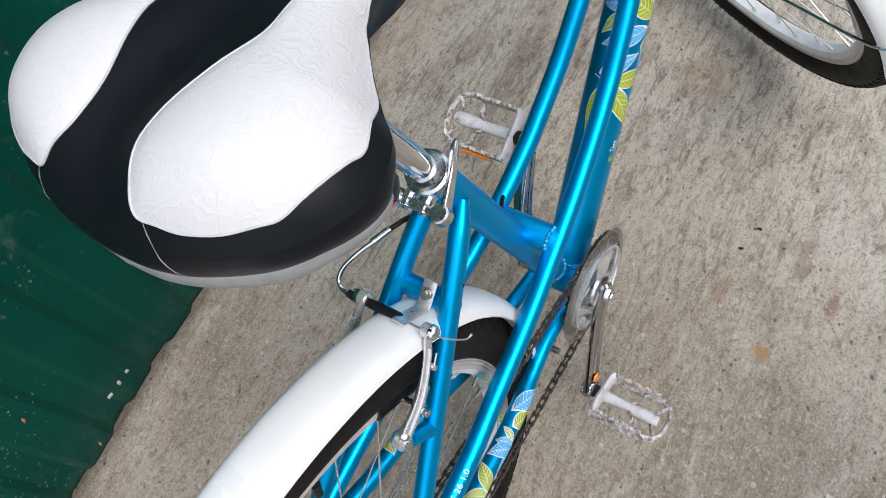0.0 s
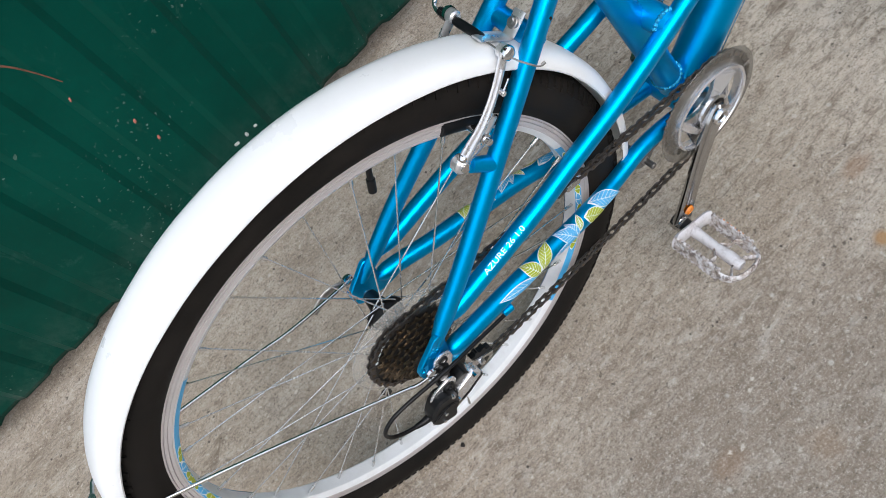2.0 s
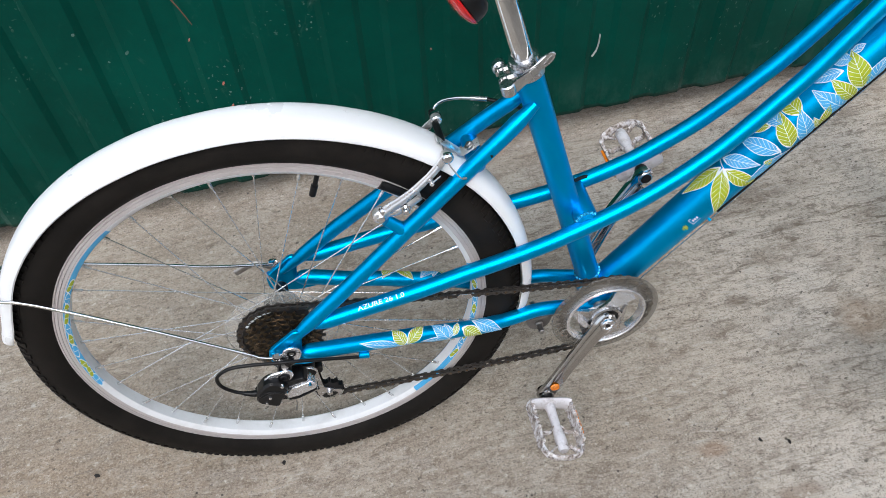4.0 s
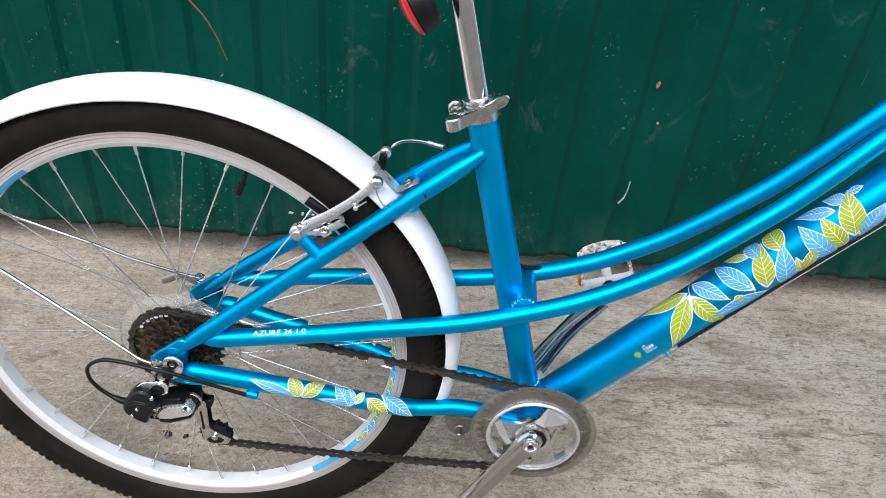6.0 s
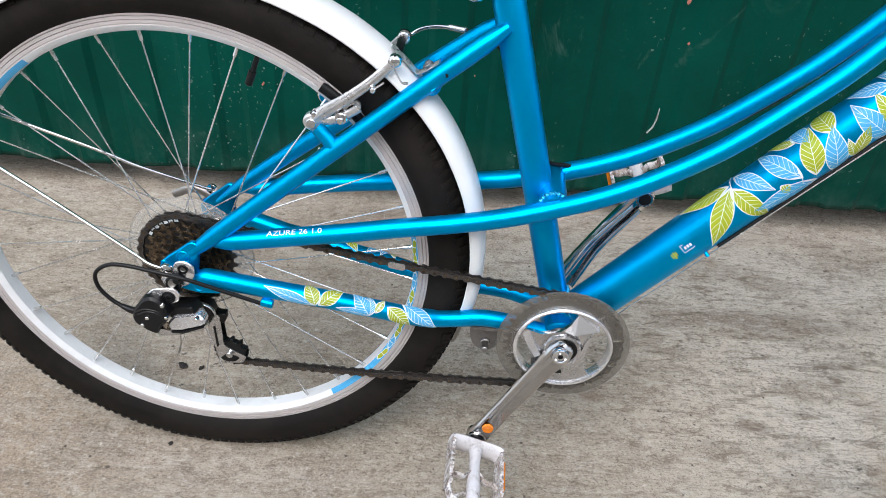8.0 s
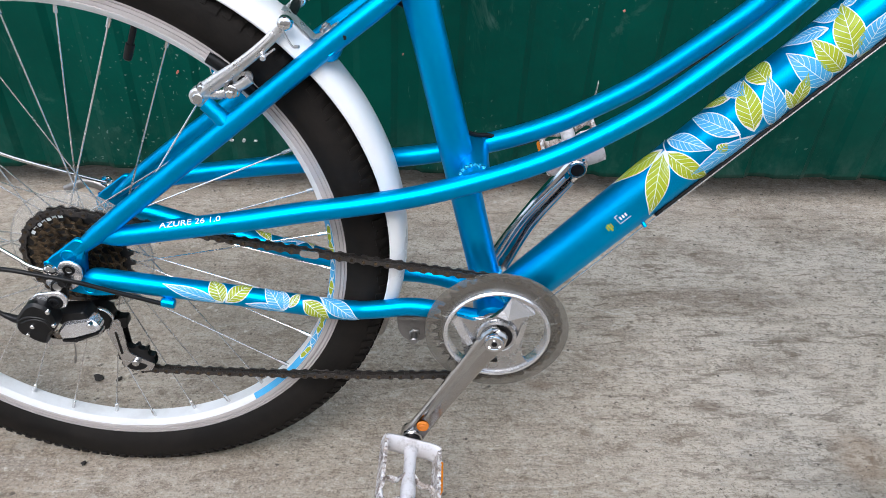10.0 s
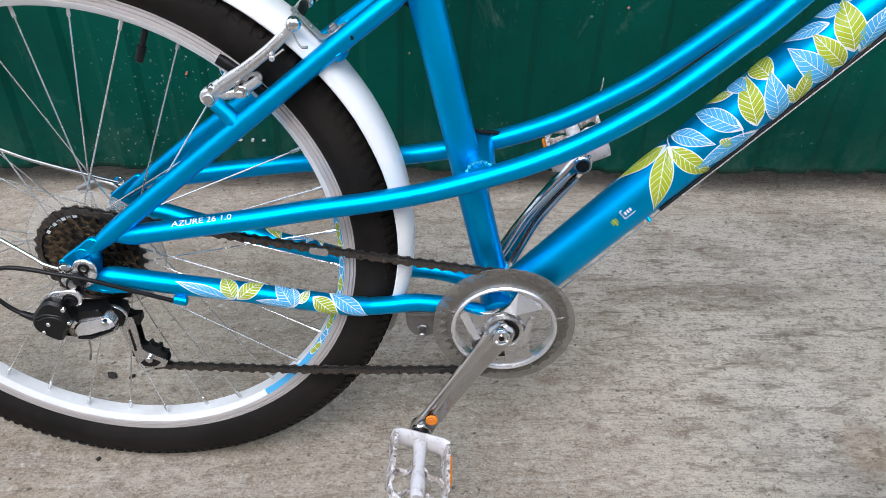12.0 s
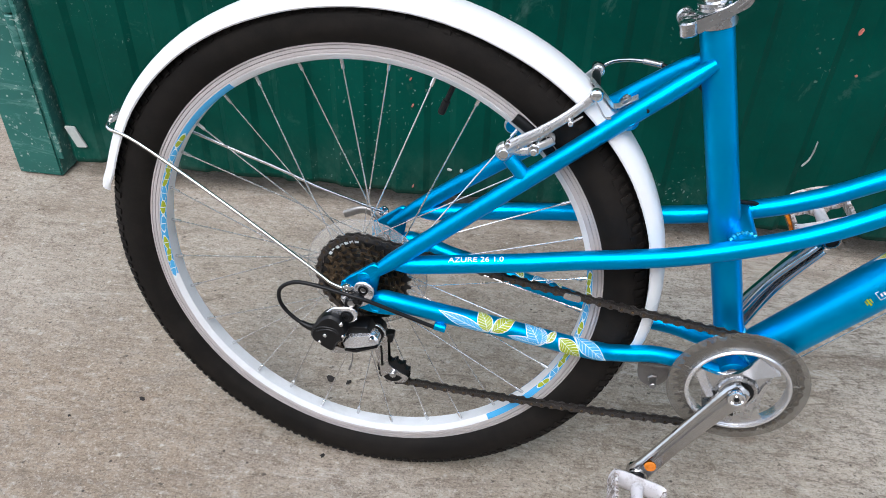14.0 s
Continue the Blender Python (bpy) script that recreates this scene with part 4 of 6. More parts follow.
def rim_mesh():
    bm = bmesh.new()
    prof = [(0.2835, -0.0108), (0.2862, -0.0118), (0.2862, -0.0135), (0.2828, -0.0137), (0.2823, -0.0122), (0.2818, -0.0137), (0.2786, -0.0137), (0.2781, -0.0122), (0.2776, -0.0137), (0.2745, -0.0137), (0.2735, -0.0131), (0.2725, -0.0134), (0.268, -0.0112), (0.2655, -0.0088)]
    kinds = [0] * 11 + [1] * 3
    m = len(prof)
    prof += [(r, -y) for r, y in prof[::-1]]
    kinds = kinds[: m - 1] + [1] + kinds[: m - 1][::-1]
    prof.append((0.2815, 0.0)), kinds.extend([0, 0])
    lathe(bm, prof, 160, close=True, mats=kinds)
    return mesh_of("rim", bm, [RIMSIDE, RIMWHITE], 25)


TYRE_MESH, RIM_MESH = tyre_mesh(), rim_mesh()


def spoke_mesh(length):
    bm = bmesh.new()
    rod(bm, (0, 0, 0), (0, 0, length - 0.011), 0.0009, 6)
    rod(bm, (0, 0, length - 0.013), (0, 0, length), 0.0021, 6, 0.0004)
    return mesh_of("spoke", bm, SPOKE)


SPOKE_MESH = spoke_mesh(1.0 * 0.2645)


def sticker(parent, side, a0, a1):
    """A printed strip along the sloping face of the rim: plain blue, then leaves, then plain blue."""
    def rim_at(q, h, a):
        t = q / 0.62 if q < 0.62 else (q - 0.62) / 0.38
        (r0, y0), (r1, y1) = ((0.2722, 0.01335), (0.2681, 0.0113)) if q < 0.62 else ((0.2681, 0.0113), (0.2657, 0.0091))
        r, y = r0 + (r1 - r0) * t - 0.5 * h, (y0 + (y1 - y0) * t + h) * side
        return (r * math.cos(a), y, r * math.sin(a))

    def strip(b, x0, x1, q0, q1, h, mat):
        steps = max(2, int(abs(x1 - x0) / 1.5))
        rows = []
        for i in range(steps + 1):
            a = radians(x0 + (x1 - x0) * i / steps)
            row = []
            for k in range(4):
                row.append(b.verts.new(rim_at(q0 + (q1 - q0) * (0.0, 0.33, 0.62, 1.0)[k], h, a)))
            rows.append(row)
        for p, q in zip(rows, rows[1:]):
            for k in range(3):
                b.faces.new((p[k], p[k + 1], q[k + 1], q[k])).material_index = mat

    b = bmesh.new()
    strip(b, a0, a1, 0.0, 1.0, 0.0004, 0)
    rng = random.Random(7)
    step = (a1 - a0) / abs(a1 - a0)

    def blade(a, w, lean, mat):
        """A slanting leaf on the strip, with a pale edge and midrib."""
        for grow, h, kind in ((1.0, 0.0007, 2), (0.78, 0.0009, mat)):
            pts = []
            for t in (0.0, 0.25, 0.5, 0.75, 1.0, 0.75, 0.5, 0.25):
                sgn = 1 if len(pts) < 4 else -1
                q = 0.5 + (t - 0.5) * (0.96 if kind == 2 else 0.84)
                wide = sgn * w * 0.5 * grow * math.sin(math.pi * (0.12 + 0.76 * t))
                ang = radians(a + step * (wide + lean * (t - 0.5)))
                pts.append(b.verts.new(rim_at(q, h, ang)))
            for k in range(3):
                quad = [pts[k], pts[k + 1], pts[(8 - k - 1) % 8], pts[(8 - k) % 8]] if k else [pts[0], pts[1], pts[7]]
                b.faces.new(quad).material_index = kind
            b.faces.new([pts[3], pts[4], pts[5]]).material_index = kind
        strip(b, a - 0.12, a + 0.12, 0.1, 0.9, 0.0011, 2)

    a, k = a0 + (a1 - a0) * 0.34, 0
    while (a1 - a) * step > 2:
        w = rng.uniform(4.8, 7.2)
        blade(a, w, rng.uniform(-2.5, 2.5), (1, 0, 1, 1, 0)[k % 5])
        a += step * w * rng.uniform(0.75, 1.0)
        k += 1
    part("rim_sticker", b, [LEAFBLUE, LIME, WHITE], parent, "blue and lime leaf sticker on the rim")


def build_wheel(name, parent, m, hub_profile, phase, rear):
    bm = bmesh.new()
    lathe(bm, hub_profile, 32)
    hub = part(name, bm, BLACK if rear else ALLOY, parent, "spoked wheel with white-walled alloy rim and dusty black tyre", m, 40)
    for nm, me in (("tyre", TYRE_MESH), ("rim", RIM_MESH)):
        ob = new(nm, me)
        ob.parent = hub
        tagged(ob, "dusty black rubber tyre with small tread blocks" if nm == "tyre" else "silver rim with white inner wall")
    for k in range(32):
        side = 1 if k % 2 else -1
        a = radians(phase + 11.25 * k)
        lean = radians(75) * (1 if (k // 2) % 2 else -1)
        fr = 0.0225
        start = Vector((fr * math.cos(a + lean), side * (0.028 + (0.002 if (k // 2) % 2 else -0.002)), fr * math.sin(a + lean)))
        if rear and side < 0:
            start.y = -0.02
        end = Vector((0.2662 * math.cos(a), side * 0.003, 0.2662 * math.sin(a)))
        ob = new("spoke", SPOKE_MESH)
        ob.parent = hub
        d = end - start
        ob.matrix_basis = Matrix.Translation(end) @ d.to_track_quat("Z", "Y").to_matrix().to_4x4() @ Matrix.Translation((0, 0, -0.2645)) if abs(d.length - 0.2645) < 0.02 else Matrix.LocRotScale(start, d.to_track_quat("Z", "Y"), (1, 1, d.length / 0.2645))
    bm = bmesh.new()
    va = radians(phase + 11.25 * 0.5 + (-32.7 if rear else 120))
    d = Vector((math.cos(va), 0, math.sin(va)))
    sweep(bm, [d * 0.266, d * 0.244, d * 0.2435, d * 0.228, d * 0.2265], [0.003, 0.003, 0.0044, 0.0042, 0.0025], 14)
    part("valve", bm, BLACK, hub, "valve with a black cap")
    for side in (-1, 1):
        sticker(hub, side, 125, 191.5)
        sticker(hub, side, -52, 13)
    return hub


REAR_HUB = [(0.0, -0.05), (0.009, -0.05), (0.011, -0.03), (0.021, -0.024), (0.0245, -0.0215), (0.0245, -0.0185), (0.02, -0.0165), (0.0155, -0.01), (0.0165, 0.012), (0.02, 0.026), (0.0245, 0.0275), (0.0245, 0.0305), (0.02, 0.033), (0.012, 0.04), (0.009, 0.062), (0.0, 0.062)]
rear = build_wheel("rear_wheel", bike, LIFT, REAR_HUB, 96.6, True)


def toothed(r, teeth, depth):
    out = []
    for i in range(teeth):
        for f, rr in ((0.0, r - depth), (0.22, r - depth), (0.42, r), (0.58, r), (0.78, r - depth)):
            a = math.tau * (i + f) / teeth
            out.append((rr * math.cos(a), rr * math.sin(a)))
    return out


def build_cassette():
    bm = bmesh.new()
    lathe(bm, [(0.0, -0.062), (0.012, -0.062), (0.014, -0.06), (0.0145, -0.03), (0.0, -0.03)], 24)
    part("freewheel", bm, DULL, rear, "freewheel with black large cog and rusty small cogs")
    for i, (teeth, r) in enumerate(((28, 0.0585), (24, 0.0512), (22, 0.0462), (20, 0.0414), (18, 0.0366), (16, 0.0318), (14, 0.0272))):
        y = -0.0255 - 0.0047 * i
        bm = bmesh.new()
        outer = toothed(r, teeth, 0.0052)
        inner = [((r - 0.0075) * math.cos(math.tau * k / len(outer)), (r - 0.0075) * math.sin(math.tau * k / len(outer))) for k in range(len(outer))]
        ring_plate(bm, outer, inner, y - 0.001, y + 0.001)
        cog = part("cog", bm, COGDARK if i == 0 else COG, rear, m=Matrix.Rotation(0.37 * i, 4, "Y"))
        # thin web and the spacer behind it
        bm = bmesh.new()
        ring_plate(bm, circle(0, 0, r - 0.0074, 40), circle(0, 0, 0.0135, 40), y - 0.0006, y + 0.0006)
        lathe(bm, [(r - 0.0125, y), (r - 0.0125, y + 0.004), (0.0135, y + 0.004)], 36)
        part("cog_web", bm, COGDARK, cog)
    bm = bmesh.new()
    for k in range(7):
        a0 = radians(149 - 7.6 * k)
        a1 = radians(149 - 7.6 * k - 5.6)
        q = []
        for a, r in ((a0, 0.0488), (a1, 0.0488), (a1, 0.0526), (a0, 0.0526)):
            q.append(bm.verts.new((r * math.cos(a), -0.0274, r * math.sin(a))))
        bm.faces.new(q)
    part("cog_marking", bm, WHITE, rear, "white marking bars on the large cog")
    bm = bmesh.new()
    lathe(bm, [(0.024, -0.0235), (0.06, -0.0225), (0.0745, -0.0185), (0.0755, -0.0178), (0.0745, -0.0172), (0.06, -0.021), (0.024, -0.022)], 64, close=True)
    disc = part("spoke_guard", bm, CLEAR, rear, "clear plastic spoke protector disc")
    bm = bmesh.new()
    lathe(bm, [(0.0748, -0.019), (0.076, -0.0188), (0.0764, -0.0178), (0.0758, -0.0168), (0.0748, -0.0168)], 72, close=True)
    part("disc_rim", bm, CLEAR, disc, "rolled clear rim of the disc")
    bm = bmesh.new()
    rod(bm, (0, -0.083, 0), (0, 0.083, 0), 0.0046, 14)
    for s in (1,):
        b0 = sorted((s * 0.0715, s * 0.0785))
        plate(bm, circle(0, 0, 0.0085, 6, 0.3), b0[0], b0[1], 0.0008)
        lathe_at(bm, 0, s * 0.0715, 0, [(0.0, -0.001), (0.0105, -0.001), (0.0105, 0.001), (0.0, 0.001)], 20)
    part("axle", bm, DULL, rear, "steel axle with hex nuts")


build_cassette()


# ---- fenders ----
FENDER_RISE = [(-8, 0.004), (5, 0.0095), (20, 0.0135), (32, 0.0145), (47, 0.0125), (56, 0.0105), (66, 0.0072), (80, 0.0042), (95, 0.0006), (110, -0.0005), (130, 0.002), (147, 0.0025), (155, 0.001), (163, 0.0), (168, 0.0035)]
FRONT_RISE = [(0, 0.0045), (82, 0.0), (154, 0.0045)]


def lerp_table(table, x):
    if x <= table[0][0]:
        return table[0][1]
    for (x0, y0), (x1, y1) in zip(table, table[1:]):
        if x <= x1:
            t = (x - x0) / (x1 - x0)
            return y0 + (y1 - y0) * t
    return table[-1][1]


def build_fender(parent, m, a0, a1, crown, tail, rise, half=0.0305, shift=0.0):
    """A curved blade over the tyre between two angles, with a rolled lip; tail: it flares out at the end a1."""
    bm = bmesh.new()
    section = []
    for i in range(13):
        q = -1 + i / 6
        section.append((crown - 0.016 * abs(q) ** 2.4, half * math.sin(q * math.pi / 2 * 0.98)))
    inner = [(r - 0.0016, y * 0.955) for r, y in section[::-1]]
    prof = [*section, *inner]
    n = 90
    rings = []
    for i in range(n + 1):
        t = i / n
        a = radians(a0 + (a1 - a0) * t)
        flare = (max(0.0, t - 0.93) / 0.07) ** 2 * tail
        end = min(1.0, t / 0.012, (1 - t) / 0.012)
        narrow = 0.82 + 0.18 * math.sqrt(max(0.0, end))
        flare += lerp_table(rise, math.degrees(a))
        rings.append([bm.verts.new(((r + flare) * math.cos(a), shift + y * narrow, (r + flare) * math.sin(a))) for r, y in prof])
    k = len(prof)
    for p, q in zip(rings, rings[1:]):
        for j in range(k):
            bm.faces.new((p[j], p[(j + 1) % k], q[(j + 1) % k], q[j]))
    bm.faces.new(rings[0])
    bm.faces.new(rings[-1])
    return part("rear_fender" if parent is bike else "front_fender", bm, FENDER, parent, "glossy white plastic fender", m, 50)


fender = build_fender(bike, LIFT, -7.5, 168.0, 0.3415, 0.0035, FENDER_RISE, 0.0285, -0.0015)


def build_fender_fittings():
    w = radians(153.0)
    rr = 0.3458
    top = Vector((rr * math.cos(w), 0, rr * math.sin(w)))
    for s in (-1, 1):
        if s < 0:
            pts = [(-0.006, -0.0775, 0.0155), (-0.026, -0.0765, 0.021), (-0.045, -0.0725, 0.031), (-0.145, -0.0555, 0.0855), (-0.24, -0.0395, 0.1335)]
        else:
            pts = [(-0.004, 0.0745, 0.034), (-0.03, 0.067, 0.0455), (-0.087, 0.0555, 0.069), (-0.13, 0.0505, 0.0885), (-0.225, 0.041, 0.1255)]
        pts += [(-0.279, s * 0.0335, 0.1505), tuple(top + Vector((0.004, s * 0.0295, -0.001))), tuple(top + Vector((-0.003, s * 0.019, 0.001))), tuple(top + Vector((-0.005, s * 0.008, 0.002)))]
        line = curve_points(pts, 6)
        part("fender_stay", sweep(bmesh.new(), line, 0.0022, 10), CHROME, fender, "bright bent wire fender stay")
        bm = bmesh.new()
        lathe_at(bm, -0.006 if s < 0 else -0.004, s * 0.0785, 0.0158 if s < 0 else 0.034, [(0.0, s * 0.0005), (0.0024, s * 0.0005), (0.0028, s * 0.0022), (0.0046, s * 0.0018), (0.0066, s * 0.0002), (0.0072, -s * 0.003)], 20)
        part("stay_bolt", bm, CHROME, fender, "round-headed steel bolt")
    bm = bmesh.new()
    block(bm, (-0.006, -0.013, -0.002), (0.006, 0.013, 0.004), 0.0015, Matrix.Translation(top + Vector((-0.003, 0, 0.003))) @ Matrix.Rotation(-w + math.pi / 2, 4, "Y"))
    part("stay_clip", bm, ALLOY, fender, "metal stay clip")
    # folded bracket that joins the fender to the stay bridge
    bm = bmesh.new()
    sweep(bm, curve_points([(0.232, -0.006, 0.272), (0.2385, -0.006, 0.2665), (0.2505, -0.006, 0.2545), (0.2578, -0.006, 0.247), (0.263, -0.006, 0.2475), (0.2705, -0.006, 0.2525), (0.281, -0.006, 0.2595)], 5), 0.0012, 14, flat=(1, 6.0, (0, 1, 0)))
    part("fender_bracket", bm, SATIN, fender, "folded alloy bracket")
    bm = bmesh.new()
    rod(bm, (0.276, -0.006, 0.248), (0.268, -0.006, 0.259), 0.0036, 6, 0.0008)
    rod(bm, (0.272, -0.006, 0.2515), (0.2685, -0.006, 0.2565), 0.0058, 14, 0.0006)
    part("bracket_bolt", bm, DULL, fender)


build_fender_fittings()


# ---- seat post, clamp and saddle ----
def build_seat():
    top = BB + SEAT_DIR * 0.423
    bm = tube([top - SEAT_DIR * 0.02, top + SEAT_DIR * 0.2, top + SEAT_DIR * 0.205], [0.0122, 0.0122, 0.011], 28)
    on_bike("seat_post", bm, CHROME, "polished chrome seat post")
    turn = SEAT_DIR.to_track_quat("Z", "X").to_matrix().to_4x4()
    bm = bmesh.new()
    sweep(bm, [(0, 0, -0.001), (0, 0, 0.0), (0, 0, 0.015), (0, 0, 0.0165), (0, 0, 0.019), (0, 0, 0.0195)], [0.0178, 0.0195, 0.0195, 0.017, 0.0165, 0.0128], 32)
    sweep(bm, [(0, 0, 0.019), (0, 0, 0.0205), (0, 0, 0.0235), (0, 0, 0.0245)], [0.0155, 0.0168, 0.0168, 0.0126], 32)
    for s in (-1, 1):
        block(bm, (-0.034, s * 0.0085 - 0.0045, 0.0015), (-0.012, s * 0.0085 + 0.0045, 0.0135), 0.003)
    rod(bm, (-0.027, -0.022, 0.0075), (-0.027, 0.022, 0.0075), 0.0046, 14)
    rod(bm, (-0.027, 0.014, 0.0075), (-0.027, 0.026, 0.0075), 0.0085, 18, 0.002)
    rod(bm, (-0.027, -0.024, 0.0005), (-0.027, -0.024, 0.0145), 0.0088, 18, 0.0015)
    m = FRAME @ Matrix.Translation(top - SEAT_DIR * 0.012) @ turn
    clamp = part("seat_clamp", bm, ALLOY, bike, "bright alloy quick-release seat clamp", m)
    # lever with an eye at its tip
    outline = rounded([(-0.036, 0.001), (-0.03, 0.0125), (0.012, 0.0125), (0.027, 0.016), (0.034, 0.0145), (0.036, 0.009), (0.03, 0.004), (0.01, 0.0025), (-0.02, -0.001)], 0.005, 4)
    bm = bmesh.new()
    plate(bm, outline, -0.0295, -0.0255, 0.001)
    lever = part("lever", bm, ALLOY, clamp, "flat chrome lever", Matrix.Translation((-0.03, -0.0275, 0.004)) @ Matrix.Rotation(radians(10), 4, "Z") @ Matrix.Rotation(radians(-12), 4, "Y") @ Matrix.Translation((0.03, 0.0275, -0.004)))
    bm = bmesh.new()
    plate(bm, rounded([(0.018, 0.008), (0.031, 0.012), (0.031, 0.0085), (0.022, 0.0055)], 0.0016, 3), -0.0299, -0.0251)
    part("lever_slot", bm, DULL, lever, "dull hollow of the lever")


build_seat()

SADDLE_W = [(0.17, 0.0), (0.1725, 0.03), (0.181, 0.06), (0.198, 0.092), (0.222, 0.113), (0.247, 0.121), (0.272, 0.113), (0.285, 0.099), (0.3, 0.083), (0.318, 0.066), (0.345, 0.045), (0.37, 0.037), (0.4, 0.0315), (0.44, 0.027), (0.458, 0.02), (0.466, 0.0)]
# right-hand white panel, as x and distance from the middle line
PANEL = [(0.44, 0.014), (0.415, 0.014), (0.37, 0.02), (0.33, 0.028), (0.31, 0.033), (0.287, 0.038), (0.2615, 0.031), (0.235, 0.0225), (0.213, 0.0217), (0.197, 0.0285), (0.186, 0.035), (0.1865, 0.0475), (0.189, 0.061), (0.197, 0.079), (0.2085, 0.0935), (0.2152, 0.0995), (0.225, 0.1035), (0.237, 0.1075), (0.25, 0.1105), (0.262, 0.1105), (0.285, 0.0968), (0.3, 0.082), (0.316, 0.067), (0.335, 0.0515), (0.365, 0.038), (0.4, 0.0312), (0.43, 0.026)]


def build_saddle():
    cx = 0.262
    outline = curve_points([(x, w, 0) for x, w in SADDLE_W], 10)
    edge = [(p.x, p.y) for p in outline] + [(p.x, -p.y) for p in outline[-2:0:-1]]
    # the same outline by angle round a point inside it
    N = 300
    polar = sorted((math.atan2(y, x - cx), math.hypot(x - cx, y)) for x, y in edge)
    polar = [(a - math.tau, r) for a, r in polar[-3:]] + polar + [(a + math.tau, r) for a, r in polar[:3]]

    def reach(a):
        a = (a + math.pi) % math.tau - math.pi
        return lerp_table(polar, a)

    def surface(a, q):
        """q to 1: the top, out to its edge; from 1 to 2: the skirt, down to the base."""
        r = reach(a)
        if q <= 1:
            x, y = cx + r * q * math.cos(a), r * q * math.sin(a)
            z = 0.606 - 0.02 * q ** 3 - 0.016 * q ** 9 - 0.14 * max(0, x - 0.36) ** 1.3 + 0.02 * max(0, 0.3 - x) * (1 - q ** 4)
            z += 0.0055 * math.exp(-(((abs(y) - 0.07) / 0.035) ** 2)) * math.exp(-(((x - 0.24) / 0.06) ** 2))
            z -= 0.12 * max(0.0, x - 0.215)
            z -= 0.009 * math.exp(-((y / 0.026) ** 2)) * (1 - 0.7 * q ** 6)
            return Vector((x, y, z))
        t = q - 1
        base = surface(a, 1.0)
        out = r * (1 + 0.02 * math.sin(math.pi * min(1, t * 1.2)) - 0.055 * t * abs(math.sin(a)) ** 3 - 0.3 * t * max(0.0, math.cos(a) + 0.05))
        drop = 0.0255 + 0.014 * max(0.0, math.cos(a + 0.5 * math.copysign(1, math.sin(a)))) ** 2
        return Vector((cx + out * math.cos(a), out * math.sin(a), base.z - drop * t))

    rows = [0.0] + [0.08 + 0.92 * i / 40 for i in range(41)]
    skirt = [1 + i / 10 for i in range(1, 11)]
    root_bm = bmesh.new()
    block(root_bm, (0.2, -0.06, 0.534), (0.3, 0.06, 0.554), 0.008)
    saddle = on_bike("saddle", root_bm, BLACK, "wide padded saddle in white embossed and black leatherette")
    for kind, levels, label in (("centre_panel", rows, "black leatherette centre panel"), ("skirt", [1.0] + skirt, "black leatherette skirt")):
        b = bmesh.new()
        rings = [[b.verts.new(surface(math.tau * i / N, q)) for i in range(N)] for q in levels[1 if kind == "centre_panel" else 0:]]
        for p, q in zip(rings, rings[1:]):
            for i in range(N):
                b.faces.new((p[i], p[(i + 1) % N], q[(i + 1) % N], q[i]))
        if kind == "centre_panel":
            b.faces.new(rings[0])
        part(kind, b, BLACKLEATHER, saddle, label, sharp=60)

    def lay(x, y, h):
        a, r = math.atan2(y, x - cx), math.hypot(x - cx, y)
        return surface(a, min(1.0, r / reach(a))) + Vector((0, 0, h))

    line = curve_points([(x, y, 0) for x, y in [*PANEL, PANEL[0]]], 5)[:-1]
    mid = Vector((0.248, 0.073, 0))
    for s in (-1, 1):
        # a slightly puffed panel between its seams, and the pale cord round it
        b = bmesh.new()
        rings = []
        for k in range(1, 25):
            u = k / 24
            rings.append([b.verts.new(lay(mid.x + (p.x - mid.x) * u, s * (mid.y + (p.y - mid.y) * u), 0.0006 + 0.0022 * (1 - u ** 8))) for p in line])
        for p, q in zip(rings, rings[1:]):
            for i in range(len(line)):
                b.faces.new((p[i], p[(i + 1) % len(line)], q[(i + 1) % len(line)], q[i]))
        b.faces.new(rings[0])
        part("side_panel", b, LEATHER, saddle, "white panel embossed with scrolls", sharp=60)
        b = bmesh.new()
        cord = [lay(p.x, s * p.y, 0.0006) for p in line]
        sweep(b, [*cord, cord[0]], 0.0007, 6, caps=False)
        part("seam", b, PIPING, saddle, "pale stitched seam")
        b = bmesh.new()
        corner = math.atan2(s * 0.037, 0.189 - cx)
        sweep(b, [surface(corner - s * 0.05 * t, 0.84 + 1.1 * t) + Vector((0, 0, 0.0003)) for t in [k / 12 for k in range(13)]], 0.00035, 5)
        part("seam", b, BASEGREY, saddle, "thin stitched seam")
    bm = bmesh.new()
    a_list = [radians(92 + 176 * i / 90) for i in range(91)]
    sweep(bm, [surface(a, 2.0) + Vector((0, 0, 0.0005)) for a in a_list], [0.0072 * (0.3 + 0.7 * min(1.0, i / 14, (90 - i) / 14)) for i in range(91)], 12, flat=(0.34, 1.0, (0, 0, 1)))
    part("base_edge", bm, BASEGREY, saddle, "grey rubber edge round the base")
    bm = bmesh.new()
    for s in (-1, 1):
        sweep(bm, curve_points([(0.215, s * 0.045, 0.54), (0.24, s * 0.03, 0.525), (0.33, s * 0.022, 0.523), (0.4, s * 0.02, 0.531), (0.43, s * 0.01, 0.55)], 6), 0.0035, 10)
    part("saddle_rail", bm, DULL, saddle, "steel saddle rails")
    return saddle


build_saddle()


